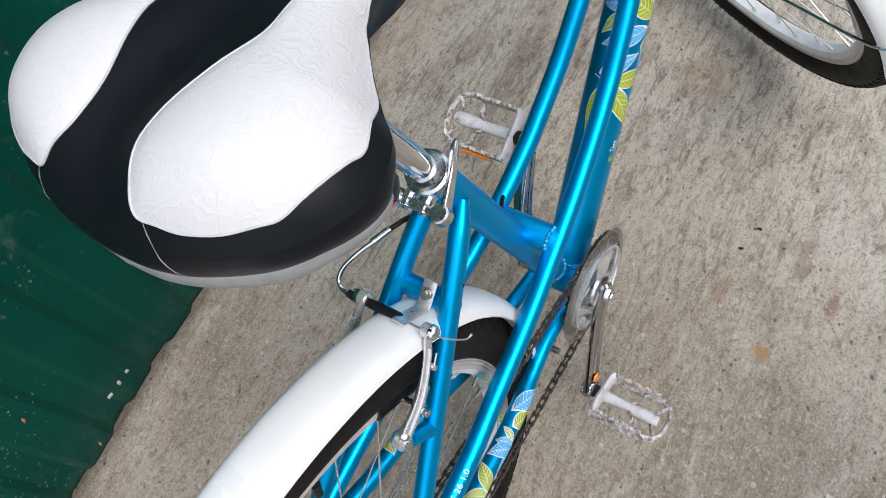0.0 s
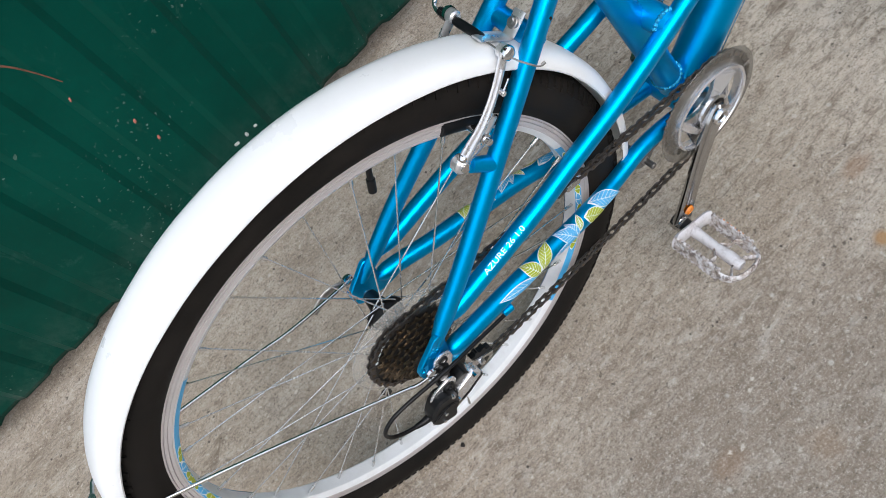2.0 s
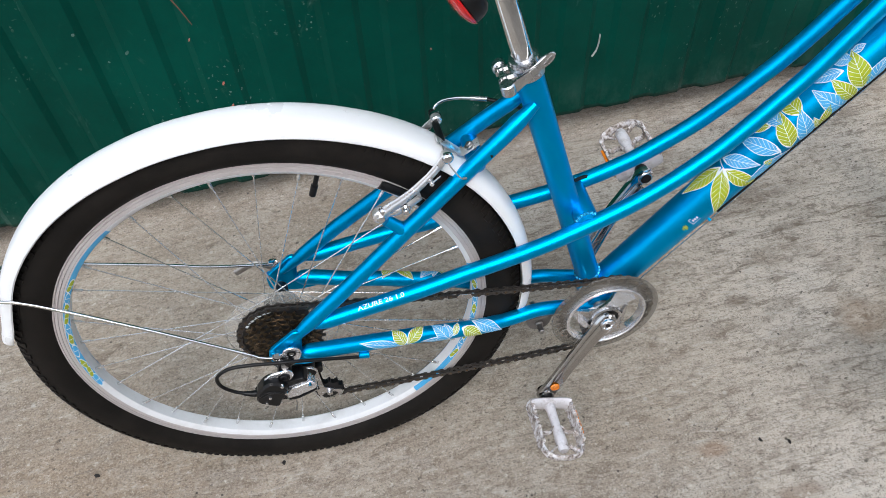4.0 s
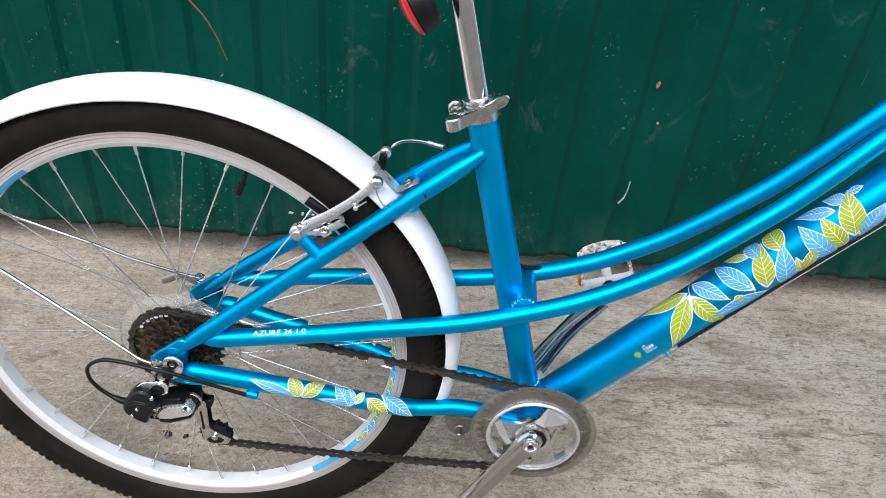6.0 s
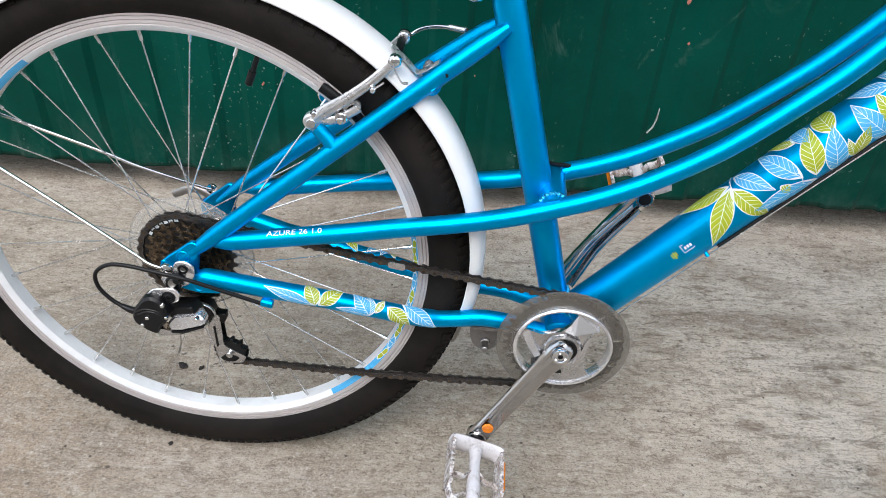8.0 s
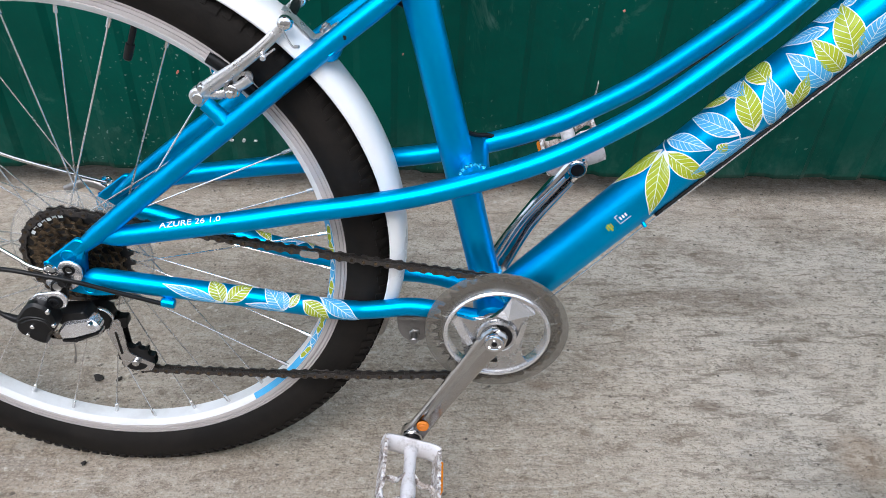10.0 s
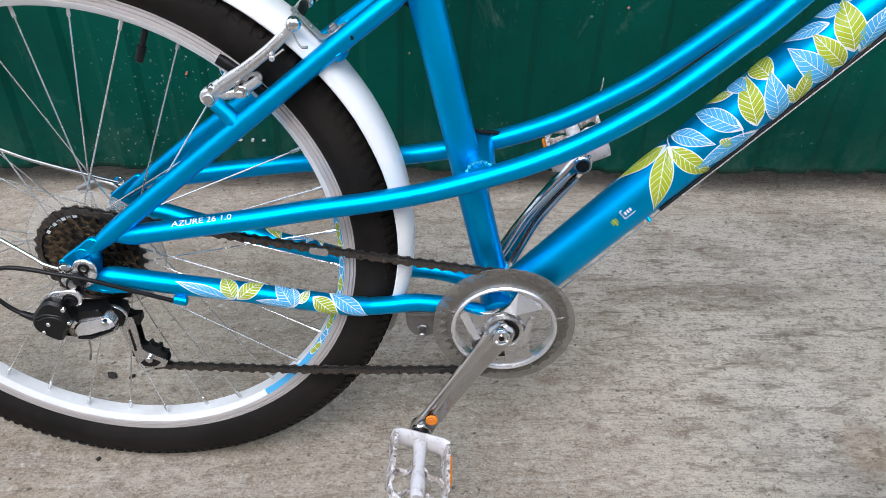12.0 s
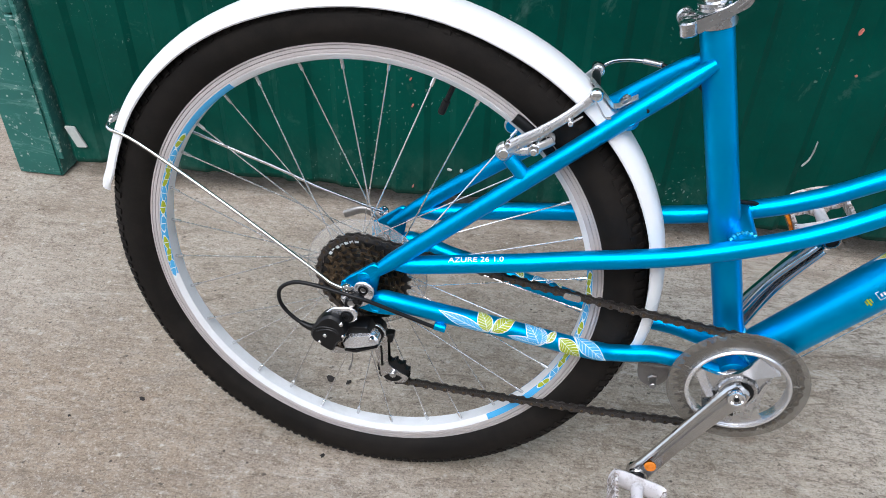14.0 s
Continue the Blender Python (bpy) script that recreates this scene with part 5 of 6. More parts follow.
def build_tail_light():
    m = FRAME @ Matrix.Translation((0.284, -0.026, 0.4425)) @ pose(0, 0, 0, 0, -30, 8)
    bm = bmesh.new()
    rings = []
    for x, k in ((-0.001, 0.95), (0.0, 1.0), (0.008, 0.98), (0.014, 0.9), (0.018, 0.72), (0.019, 0.5)):
        rings.append([bm.verts.new((x, 0.0255 * k * math.cos(a), 0.0285 * k * math.sin(a))) for a in [math.tau * i / 32 for i in range(32)]])
    for p, q in zip(rings, rings[1:]):
        for i in range(32):
            bm.faces.new((p[i], p[(i + 1) % 32], q[(i + 1) % 32], q[i]))
    bm.faces.new(rings[0]), bm.faces.new(rings[-1])
    lamp = part("tail_light", bm, BLACK, bike, "small tail lamp with black housing and red lens", m)
    bm = bmesh.new()
    bmesh.ops.create_uvsphere(bm, u_segments=28, v_segments=18, radius=1.0)
    for v in bm.verts:
        v.co = Vector((min(v.co.x, 0.0) * 0.0105 - 0.0012, v.co.y * 0.0262, v.co.z * 0.0292))
    part("lens", bm, RED, lamp, "red lamp lens")
    bm = bmesh.new()
    rod(bm, (0.016, 0.003, 0.004), (0.046, 0.018, 0.02), 0.006, 12, 0.001)
    sweep(bm, [Vector((0.052, 0.018, 0.03)) + pose(0, 0, 0, 0, 17, 0) @ Vector((0.0155 * math.cos(a), 0.0155 * math.sin(a), 0)) for a in [math.tau * k / 24 for k in range(25)]], 0.0045, 8)
    part("bracket", bm, BLACK, lamp, "black plastic seat post clamp")


build_tail_light()


# ---- cranks, chain ring, pedals ----
# section of a crank arm: a hollow flute beside the broad outer face, and one on the inner side
FLUTED = [(-0.9, -0.75), (-1.0, -0.3), (-1.0, 0.25), (-0.86, 0.62), (-0.66, 0.72), (-0.46, 0.6), (-0.3, 0.72), (-0.14, 0.98), (0.2, 1.0), (0.8, 1.0), (0.96, 0.82), (1.0, 0.4), (1.0, -0.5), (0.85, -0.9), (0.5, -1.0), (0.36, -0.5), (-0.3, -0.5), (-0.45, -1.0)]


def build_cranks():
    bm = bmesh.new()
    lathe(bm, [(0.0, -0.06), (0.0125, -0.06), (0.0135, -0.0585), (0.0135, -0.036), (0.016, -0.036), (0.016, 0.036), (0.0125, 0.037), (0.0125, 0.056), (0.0, 0.056)], 28)
    cr = part("crankset", bm, DULL, bike, "polished alloy crankset", FRAME @ Matrix.Translation(BB))
    ring_at = Matrix.Translation((0.0035, -0.003, -0.002))
    # toothed ring under the smoky guard
    bm = bmesh.new()
    outer = toothed(0.0715, 38, 0.006)
    k = len(outer)
    inner = [(0.0565 * math.cos(math.tau * i / k), 0.0565 * math.sin(math.tau * i / k)) for i in range(k)]
    ring_plate(bm, outer, inner, -0.0388, -0.0365)
    part("chain_ring", bm, COGDARK, cr, "dark toothed chain ring", ring_at)
    bm = bmesh.new()
    lathe(bm, [(0.0585, -0.0452), (0.064, -0.0456), (0.0645, -0.047), (0.0735, -0.0468), (0.0765, -0.0454), (0.0788, -0.0446), (0.0794, -0.0436), (0.0785, -0.0428), (0.073, -0.0436), (0.0585, -0.0436)], 96, close=True)
    guard = part("chain_guard", bm, SMOKED, cr, "smoky clear plastic chain guard ring", ring_at)
    for i in range(10):
        a = math.tau * (i + 0.4) / 10
        d = Vector((math.cos(a), 0, math.sin(a)))
        bm = bmesh.new()
        rod(bm, d * 0.0592 + Vector((0, -0.0466, 0)), d * 0.068 + Vector((0, -0.0474, 0)), 0.0009, 6)
        part("guard_rib", bm, CLEAR, guard, "short pale rib")
    bm = bmesh.new()
    lathe(bm, [(0.0535, -0.044), (0.0542, -0.0495), (0.0552, -0.0512), (0.0572, -0.0516), (0.0588, -0.05), (0.0592, -0.046), (0.0592, -0.037), (0.0535, -0.037)], 96, close=True)
    part("ring_rim", bm, SILVER, cr, "bright silver inner ring", ring_at)
    # one pressed plate with three windows: its outline, in parts of the rim's radius
    def on_rim(a0, a1, steps):
        return [(0.985 * math.cos(radians(a0 + (a1 - a0) * i / steps)), 0.985 * math.sin(radians(a0 + (a1 - a0) * i / steps))) for i in range(steps + 1)]

    edge = on_rim(74, 40, 5) + [(0.62, 0.5), (0.46, 0.2), (0.39, -0.1), (0.44, -0.38), (0.56, -0.58)] + on_rim(-48, -125, 9) + [(-0.5, -0.64), (-0.47, -0.42), (-0.56, -0.24), (-0.74, -0.02), (-0.9, 0.2)] + on_rim(165, 151, 3) + [(-0.77, 0.42), (-0.5, 0.36), (-0.29, 0.36), (-0.1, 0.46), (0.08, 0.62), (0.2, 0.82)]
    bm = bmesh.new()
    plate(bm, [(0.0548 * x, 0.0548 * z) for x, z in edge], -0.0475, -0.0425)
    for v in bm.verts:
        v.co.y -= 0.006 * max(0.0, 1 - math.hypot(v.co.x, v.co.z) / 0.05)
    lathe(bm, [(0.0168, -0.047), (0.0172, -0.0535), (0.0192, -0.0545), (0.0215, -0.053), (0.0235, -0.047)], 36)
    spider = part("spider", bm, ALLOY, cr, "pressed alloy spider with three windows", ring_at, 25)
    # folded ridges along the upper edges of two arms
    for tri in (((0.25, 0.93, -0.0478), (0.7, 0.66, -0.0478), (0.72, 0.6, -0.0535), (0.2, 0.47, -0.0565), (-0.02, 0.5, -0.0515), (0.1, 0.64, -0.0485)), ((-0.9, 0.32, -0.0478), (-0.76, 0.43, -0.0478), (-0.62, 0.12, -0.0525), (-0.46, -0.16, -0.0545), (-0.58, -0.26, -0.052), (-0.76, 0.0, -0.049))):
        bm = bmesh.new()
        front = [bm.verts.new((0.0548 * x, y, 0.0548 * z)) for x, z, y in tri]
        back = [bm.verts.new((0.0548 * x, -0.0465, 0.0548 * z)) for x, z, y in tri]
        for j in range(len(tri)):
            bm.faces.new((front[j], front[(j + 1) % len(tri)], back[(j + 1) % len(tri)], back[j]))
        bm.faces.new(front), bm.faces.new(back)
        bmesh.ops.triangulate(bm, faces=[f for f in bm.faces if len(f.verts) > 4])
        # Brighter metal than the plate paints in the sky on these ridges.
        part("spider_ridge", bm, SILVER, spider, "folded ridge of the arm with its sky reflection painted in", sharp=20)
    # Black ring stands in for the shade of the dished hub.
    bm = bmesh.new()
    lathe(bm, [(0.011, -0.0528), (0.0171, -0.0528), (0.0171, -0.05), (0.011, -0.05)], 36, close=True)
    part("recess_shade", bm, BLACK, spider, "black ring that paints the shade in the recess round the crank bolt")
    bm = bmesh.new()
    plate(bm, rounded([(-0.0085, -0.0348), (0.0028, -0.0348), (0.0028, -0.0385), (-0.0085, -0.0385)], 0.0016, 4), -0.0505, -0.047)
    part("spider_slot", bm, BLACK, spider, "small dark slot")
    down = Vector((-0.09, 0, -0.144)).normalized()
    for s in (-1, 1):
        d = down if s < 0 else -down
        n_side = Vector((-d.z, 0, d.x))
        bm = bmesh.new()
        rings = []
        for t, w, y0, y1 in ((-0.014, 0.006, 0.053, 0.064), (-0.011, 0.011, 0.051, 0.067), (0.0, 0.0145, 0.05, 0.0685), (0.014, 0.0142, 0.052, 0.068), (0.03, 0.0132, 0.055, 0.067), (0.06, 0.0126, 0.0575, 0.068), (0.11, 0.0116, 0.06, 0.0715), (0.15, 0.0118, 0.0625, 0.0755), (0.168, 0.0135, 0.063, 0.0765), (0.178, 0.0115, 0.0635, 0.076), (0.183, 0.005, 0.065, 0.074)):
            ring = []
            for cx, cy in FLUTED:
                p = d * t + n_side * (w * cx * (1.0 if s < 0 else 1.12 - 1.6 * max(0.0, t - 0.03)) + (0.0 if s < 0 else 0.0065 * math.sin(math.pi * max(0.0, t) / 0.18))) + Vector((0, s * ((y0 + y1) / 2 + (y1 - y0) / 2 * cy), 0))
                ring.append(bm.verts.new(p))
            rings.append(ring)
        for p, q in zip(rings, rings[1:]):
            for a in range(len(FLUTED)):
                bm.faces.new((p[a], p[(a + 1) % len(FLUTED)], q[(a + 1) % len(FLUTED)], q[a]))
        bm.faces.new(rings[0]), bm.faces.new(rings[-1])
        arm = part("crank_arm", bm, CRANK if s < 0 else CHROME, cr, "polished fluted crank arm", sharp=24)
        bm = bmesh.new()
        y = s * 0.0685
        lathe_at(bm, 0, y, 0, [(0.0, s * 0.002), (0.0035, s * 0.002), (0.0035, s * 0.0005), (0.0062, s * 0.0005), (0.0075, s * 0.003), (0.0098, s * 0.003), (0.0108, s * 0.001), (0.0112, -s * 0.003)], 24)
        bolt = part("crank_bolt", bm, CHROME, arm, "bright hex-socket crank bolt")
        bm = bmesh.new()
        plate(bm, circle(0, 0, 0.0034, 6, 0.2), min(y + s * 0.0005, y + s * 0.0026), max(y + s * 0.0005, y + s * 0.0026))
        part("hex_socket", bm, BLACK, bolt, "dark hex socket")
        bm = bmesh.new()
        lathe_at(bm, d.x * 0.145, s * 0.0762, d.z * 0.145, [(0.0, s * 0.0016), (0.0028, s * 0.0016), (0.0034, s * 0.0008), (0.0055, s * 0.0008), (0.0058, s * 0.0016), (0.0066, s * 0.0012), (0.0074, -s * 0.0012)], 22)
        part("crank_cap", bm, ORANGE if s < 0 else BLACK, arm, "small orange end cap" if s < 0 else "black end cap")
        bm = bmesh.new()
        tip = d * 0.17
        rod(bm, tip + Vector((0, s * 0.0605, 0)), tip + Vector((0, s * 0.0775, 0)), 0.0128 if s < 0 else 0.0108, 24, 0.0015)
        part("crank_boss", bm, CRANK if s < 0 else ALLOY, arm)
        bm = bmesh.new()
        rod(bm, tip + Vector((0, s * 0.0602, 0)), tip + Vector((0, s * 0.062, 0)), 0.0075, 18)
        part("pedal_hole", bm, BLACK, arm, "black hole of the pedal thread")
        if s < 0:
            continue
        bm = bmesh.new()
        a0, a1 = d * 0.03 + Vector((0, s * 0.0678, 0)), d * 0.13 + Vector((0, s * 0.0737, 0))
        sweep(bm, [a0, a0.lerp(a1, 0.5), a1], [0.002, 0.0042, 0.0025], 8, flat=(1.2, 0.25, (0, 1, 0)))
        part("crank_groove", bm, DULL, arm, "dull recessed groove")
        for off in (-0.0065, 0.0065):
            bm = bmesh.new()
            a0, a1 = d * 0.022 + n_side * off * 1.3 + Vector((0, s * 0.0525, 0)), d * 0.155 + n_side * off * 0.8 + Vector((0, s * 0.0612, 0))
            bow = curve_points([a0, a0.lerp(a1, 0.5) + n_side * 0.0065, a1], 8)
            sweep(bm, bow, [0.0028 + 0.0012 * math.sin(math.pi * i / (len(bow) - 1)) for i in range(len(bow))], 10)
            part("crank_rib", bm, CHROME, arm)
    return cr, down


crankset, CRANK_DOWN = build_cranks()


def build_pedal():
    """A cage pedal, its axle along +y from the crank: barrel, two toothed side rails, end plates."""
    bm = bmesh.new()
    sweep(bm, [(0, 0.01, 0), (0, 0.012, 0), (0, 0.03, 0), (0, 0.056, 0), (0, 0.068, 0), (0, 0.077, 0), (0, 0.094, 0), (0, 0.0975, 0), (0, 0.095, 0)], [0.0075, 0.0095, 0.0072, 0.0065, 0.008, 0.0088, 0.0082, 0.0066, 0.0045], 20)
    root = part("pedal", bm, PEDAL, bike, "worn white cage pedal")
    bm = bmesh.new()
    rod(bm, (0, -0.004, 0), (0, 0.014, 0), 0.0092, 18, 0.0015)
    part("pedal_axle", bm, BLACK, root, "black axle collar")
    for s in (-1, 1):
        bm = bmesh.new()
        x0, x1 = s * 0.0298, s * 0.034
        lo, hi = min(x0, x1), max(x0, x1)
        top = []
        steps = 12
        for i in range(steps):
            y = 0.012 + 0.074 * i / steps
            w = 0.074 / steps
            top += [(y, 0.0105), (y + w * 0.35, 0.0105), (y + w * 0.5, 0.0125), (y + w * 0.85, 0.0125)]
        prof = top + [(0.086, 0.0105)] + [(y, -z) for y, z in ([(0.086, 0.0105)] + top[::-1])]
        la = [bm.verts.new((lo, y, z)) for y, z in prof]
        lb = [bm.verts.new((hi, y, z)) for y, z in prof]
        k = len(prof)
        for i in range(k):
            bm.faces.new((la[i], la[(i + 1) % k], lb[(i + 1) % k], lb[i]))
        half = k // 2
        for loop in (la, lb):
            for i in range(half - 1):
                bm.faces.new((loop[i], loop[i + 1], loop[k - 2 - i], loop[k - 1 - i]))
        part("side_rail", bm, GRUBBY, root, "scratched toothed side rail")
        if s > 0:
            continue
        bm = bmesh.new()
        block(bm, (s * 0.0365 - 0.002, 0.03, -0.0065), (s * 0.0365 + 0.002, 0.072, 0.0065), 0.001)
        part("reflector", bm, ORANGE, root, "orange pedal reflector")
    for line, r, mat, label in (([(-0.033, 0.0175, 0), (-0.024, 0.0145, 0), (0, 0.0145, 0), (0.024, 0.0145, 0), (0.033, 0.0175, 0)], 0.0058, PEDAL, "broad end plate beside the crank"), ([(-0.032, 0.084, 0), (-0.0305, 0.094, 0), (-0.024, 0.103, 0), (-0.012, 0.1075, 0), (0, 0.1085, 0), (0.012, 0.1075, 0), (0.024, 0.103, 0), (0.0305, 0.094, 0), (0.032, 0.084, 0)], 0.003, GRUBBY, "scuffed rounded outer end")):
        bm = bmesh.new()
        sweep(bm, curve_points(line, 5), r, 12, flat=(1.0, 2.3, (0, 0, 1)))
        part("end_plate", bm, mat, root, label)
    for s in (-1, 1):
        for line in ([(s * 0.006, 0.057, 0), (s * 0.014, 0.066, 0), (s * 0.024, 0.066, 0), (s * 0.031, 0.073, 0)], [(s * 0.01, 0.09, 0), (s * 0.016, 0.094, 0), (s * 0.0235, 0.1, 0)]):
            bm = bmesh.new()
            sweep(bm, curve_points(line, 5), 0.0017, 8, flat=(1.0, 3.2, (0, 0, 1)))
            part("rib", bm, GRUBBY, root)
    return root


pedal = build_pedal()
right_end = BB + CRANK_DOWN * 0.17 + Vector((0, -0.074, 0))
left_end = BB - CRANK_DOWN * 0.17 + Vector((0, 0.074, 0))
pedal.matrix_basis = FRAME @ Matrix.Translation(right_end) @ pose(0, 0, 0, 0, -18, 180)
copy_thing(pedal, FRAME @ Matrix.Translation(left_end) @ pose(0, 0, 0, 0, -20, 0))


# ---- chain ----
def arc(cx, cz, r, a0, a1, steps):
    return [(cx + r * math.cos(radians(a0 + (a1 - a0) * i / steps)), cz + r * math.sin(radians(a0 + (a1 - a0) * i / steps))) for i in range(steps + 1)]


JOCKEY_UP, JOCKEY_LOW = (0.004, -0.079), (0.04, -0.139)


def build_chain():
    ring_y, cog_y = -0.0405, -0.0265
    bb = LIFT.inverted() @ FRAME @ BB
    pts = [(x, cog_y, z) for x, z in arc(0, 0, 0.0575, 300, 95, 26)]
    n_up = 24
    a, b = (pts[-1][0], pts[-1][2]), (bb.x - 0.004, bb.z + 0.0687)
    for i in range(1, n_up):
        t = i / n_up
        pts.append((a[0] + (b[0] - a[0]) * t, cog_y + (ring_y - cog_y) * t, a[1] + (b[1] - a[1]) * t - 0.004 * math.sin(math.pi * t)))
    pts += [(x, ring_y, z) for x, z in arc(bb.x + 0.003, bb.z, 0.069, 95, -93, 26)]
    a, b = (pts[-1][0], pts[-1][2]), (JOCKEY_LOW[0] + 0.002, JOCKEY_LOW[1] - 0.0195)
    for i in range(1, n_up):
        t = i / n_up
        pts.append((a[0] + (b[0] - a[0]) * t, ring_y + (cog_y - ring_y) * t, a[1] + (b[1] - a[1]) * t - 0.005 * math.sin(math.pi * t)))
    pts += [(x, cog_y, z) for x, z in arc(*JOCKEY_LOW, 0.0195, 270, 130, 8)]
    pts += [(x, cog_y, z) for x, z in arc(*JOCKEY_UP, 0.0195, -50, 80, 8)]
    # even steps of half an inch
    line = [Vector(p) for p in pts] + [Vector(pts[0])]
    length = sum((q - p).length for p, q in zip(line, line[1:]))
    count = int(round(length / 0.0127 / 2) * 2)
    step = length / count
    pins, k, left = [], 0, 0.0
    for i in range(count):
        want = i * step
        while k < len(line) - 2 and left + (line[k + 1] - line[k]).length < want:
            left += (line[k + 1] - line[k]).length
            k += 1
        d = line[k + 1] - line[k]
        pins.append(line[k] + d * ((want - left) / max(d.length, 1e-6)))
    bm = bmesh.new()
    for i, p in enumerate(pins):
        q = pins[(i + 1) % count]
        d = (q - p).normalized()
        up = Vector((0, 1, 0)).cross(d).normalized()
        off, half = (0.0034, 0.0006) if i % 2 else (0.0021, 0.0006)
        for s in (-1, 1):
            loops = []
            for y in (-half, half):
                loop = []
                for t, w in ((-0.32, 0.0018), (-0.2, 0.0037), (0.0, 0.0042), (0.25, 0.0031), (0.5, 0.0024), (0.75, 0.0031), (1.0, 0.0042), (1.2, 0.0037), (1.32, 0.0018)):
                    loop.append((t, w))
                ring = [p + (q - p) * t + up * w for t, w in loop] + [p + (q - p) * t - up * w for t, w in loop[::-1]]
                loops.append([bm.verts.new(v + Vector((0, s * off + y, 0))) for v in ring])
            m = len(loops[0])
            for j in range(m):
                bm.faces.new((loops[0][j], loops[0][(j + 1) % m], loops[1][(j + 1) % m], loops[1][j]))
            for loop in loops:
                h = m // 2
                for j in range(h - 1):
                    bm.faces.new((loop[j], loop[j + 1], loop[m - 2 - j], loop[m - 1 - j]))
    links = on_bike("chain", bm, CHAIN, "dark oily roller chain", m=LIFT)
    bm = bmesh.new()
    for p in pins:
        rod(bm, p + Vector((0, -0.0047, 0)), p + Vector((0, 0.0047, 0)), 0.0019, 8)
    part("riveting", bm, COG, links, "worn rivet heads")
    # the paler joining link
    k = min(range(0, count, 2), key=lambda i: abs(pins[i].x - 0.235) + (1 if pins[i].z < -0.03 else 0))
    p, q = pins[k], pins[k + 1]
    bm = bmesh.new()
    d, up = q - p, Vector((0, 1, 0)).cross((q - p).normalized())
    loop = [(-0.3, 0.002), (-0.15, 0.0042), (0.1, 0.0045), (0.9, 0.0045), (1.15, 0.0042), (1.3, 0.002)]
    ring = [p + d * t + up * w for t, w in loop] + [p + d * t - up * w for t, w in loop[::-1]]
    near = [bm.verts.new(v + Vector((0, -0.0054, 0))) for v in ring]
    back = [bm.verts.new(v + Vector((0, -0.0043, 0))) for v in ring]
    for j in range(len(ring)):
        bm.faces.new((near[j], near[(j + 1) % len(ring)], back[(j + 1) % len(ring)], back[j]))
    bm.faces.new(near), bm.faces.new(back)
    part("joining_link", bm, ALLOY, links, "paler steel joining link")
    return links


build_chain()


# ---- rear derailleur ----
def build_derailleur():
    bm = bmesh.new()
    plate(bm, rounded([(0.0035, 0.025), (0.0145, 0.0275), (0.0245, 0.021), (0.0245, 0.009), (0.0165, -0.005), (0.004, -0.012), (-0.008, -0.016), (-0.017, 0.0), (-0.004, 0.009)], 0.0045), -0.0748, -0.0713, 0.001)
    der = on_bike("rear_derailleur", bm, SILVER, "rear derailleur of black plastic and bright metal", m=LIFT)

    def sub(name, b, mat, label=""):
        return part(name, b, mat, der, label)

    def slab(name, outline, corner, y0, y1, bevel, mat, label=""):
        b = bmesh.new()
        plate(b, rounded(outline, corner), y0, y1, bevel)
        return sub(name, b, mat, label)

    # claw with its hollow bolt, the axle nut below it
    bm = bmesh.new()
    lathe_at(bm, 0.0122, -0.0748, 0.0168, [(0.0, 0.0005), (0.0032, 0.0005), (0.0036, -0.0016), (0.0058, -0.0016), (0.0064, 0.0006)], 20)
    sub("claw_bolt", bm, BLACK, "black hollow claw bolt")
    bm = bmesh.new()
    lathe_at(bm, 0.0122, -0.0752, 0.0168, [(0.0, -0.0002), (0.0028, -0.0002), (0.0032, -0.0008)], 16)
    sub("bolt_bore", bm, DULL)
    bm = bmesh.new()
    plate(bm, circle(0.0055, 0.0045, 0.0085, 6, 0.3), -0.0795, -0.0745, 0.001)
    rod(bm, (0.0055, -0.0835, 0.0045), (0.0055, -0.07, 0.0045), 0.0045, 14, 0.001)
    sub("axle_nut", bm, BLACK, "black axle nut")
    slab("hanger_arm", [(-0.008, 0.004), (0.006, 0.003), (0.007, -0.012), (0.0, -0.024), (-0.013, -0.02)], 0.004, -0.079, -0.0748, 0.001, BLACK, "black hanger arm")
    bm = bmesh.new()
    rod(bm, (-0.0008, -0.0815, -0.0035), (-0.0008, -0.0785, -0.0035), 0.0022, 10, 0.0004)
    sub("stop_screw", bm, ALLOY)
    slab("bracket_plate", [(-0.0335, -0.0195), (-0.0225, -0.0075), (0.002, -0.0035), (0.0085, -0.011), (0.007, -0.0195), (0.0015, -0.0255), (-0.0115, -0.026), (-0.029, -0.022)], 0.005, -0.086, -0.0825, 0.001, SILVER, "bright outer bracket plate")
    bm = bmesh.new()
    lathe_at(bm, -0.0045, -0.086, -0.0168, [(0.0, -0.0005), (0.0026, -0.0005), (0.0032, -0.0025), (0.0052, -0.0025), (0.0058, -0.001), (0.0078, -0.001), (0.0085, 0.001), (0.0085, 0.014)], 26)
    sub("pivot_bolt", bm, BLACK, "black socket-headed pivot bolt")
    # ribbed black body
    body = slab("body", [(-0.0475, -0.0445), (-0.043, -0.031), (-0.0315, -0.0165), (-0.022, -0.012), (-0.011, -0.0165), (-0.007, -0.026), (-0.004, -0.04), (-0.0085, -0.048), (-0.0145, -0.053), (-0.0205, -0.067), (-0.032, -0.0625), (-0.0455, -0.0525)], 0.004, -0.0965, -0.076, 0.0028, BLACK, "rounded black plastic body")
    for k in range(2):
        b = bmesh.new()
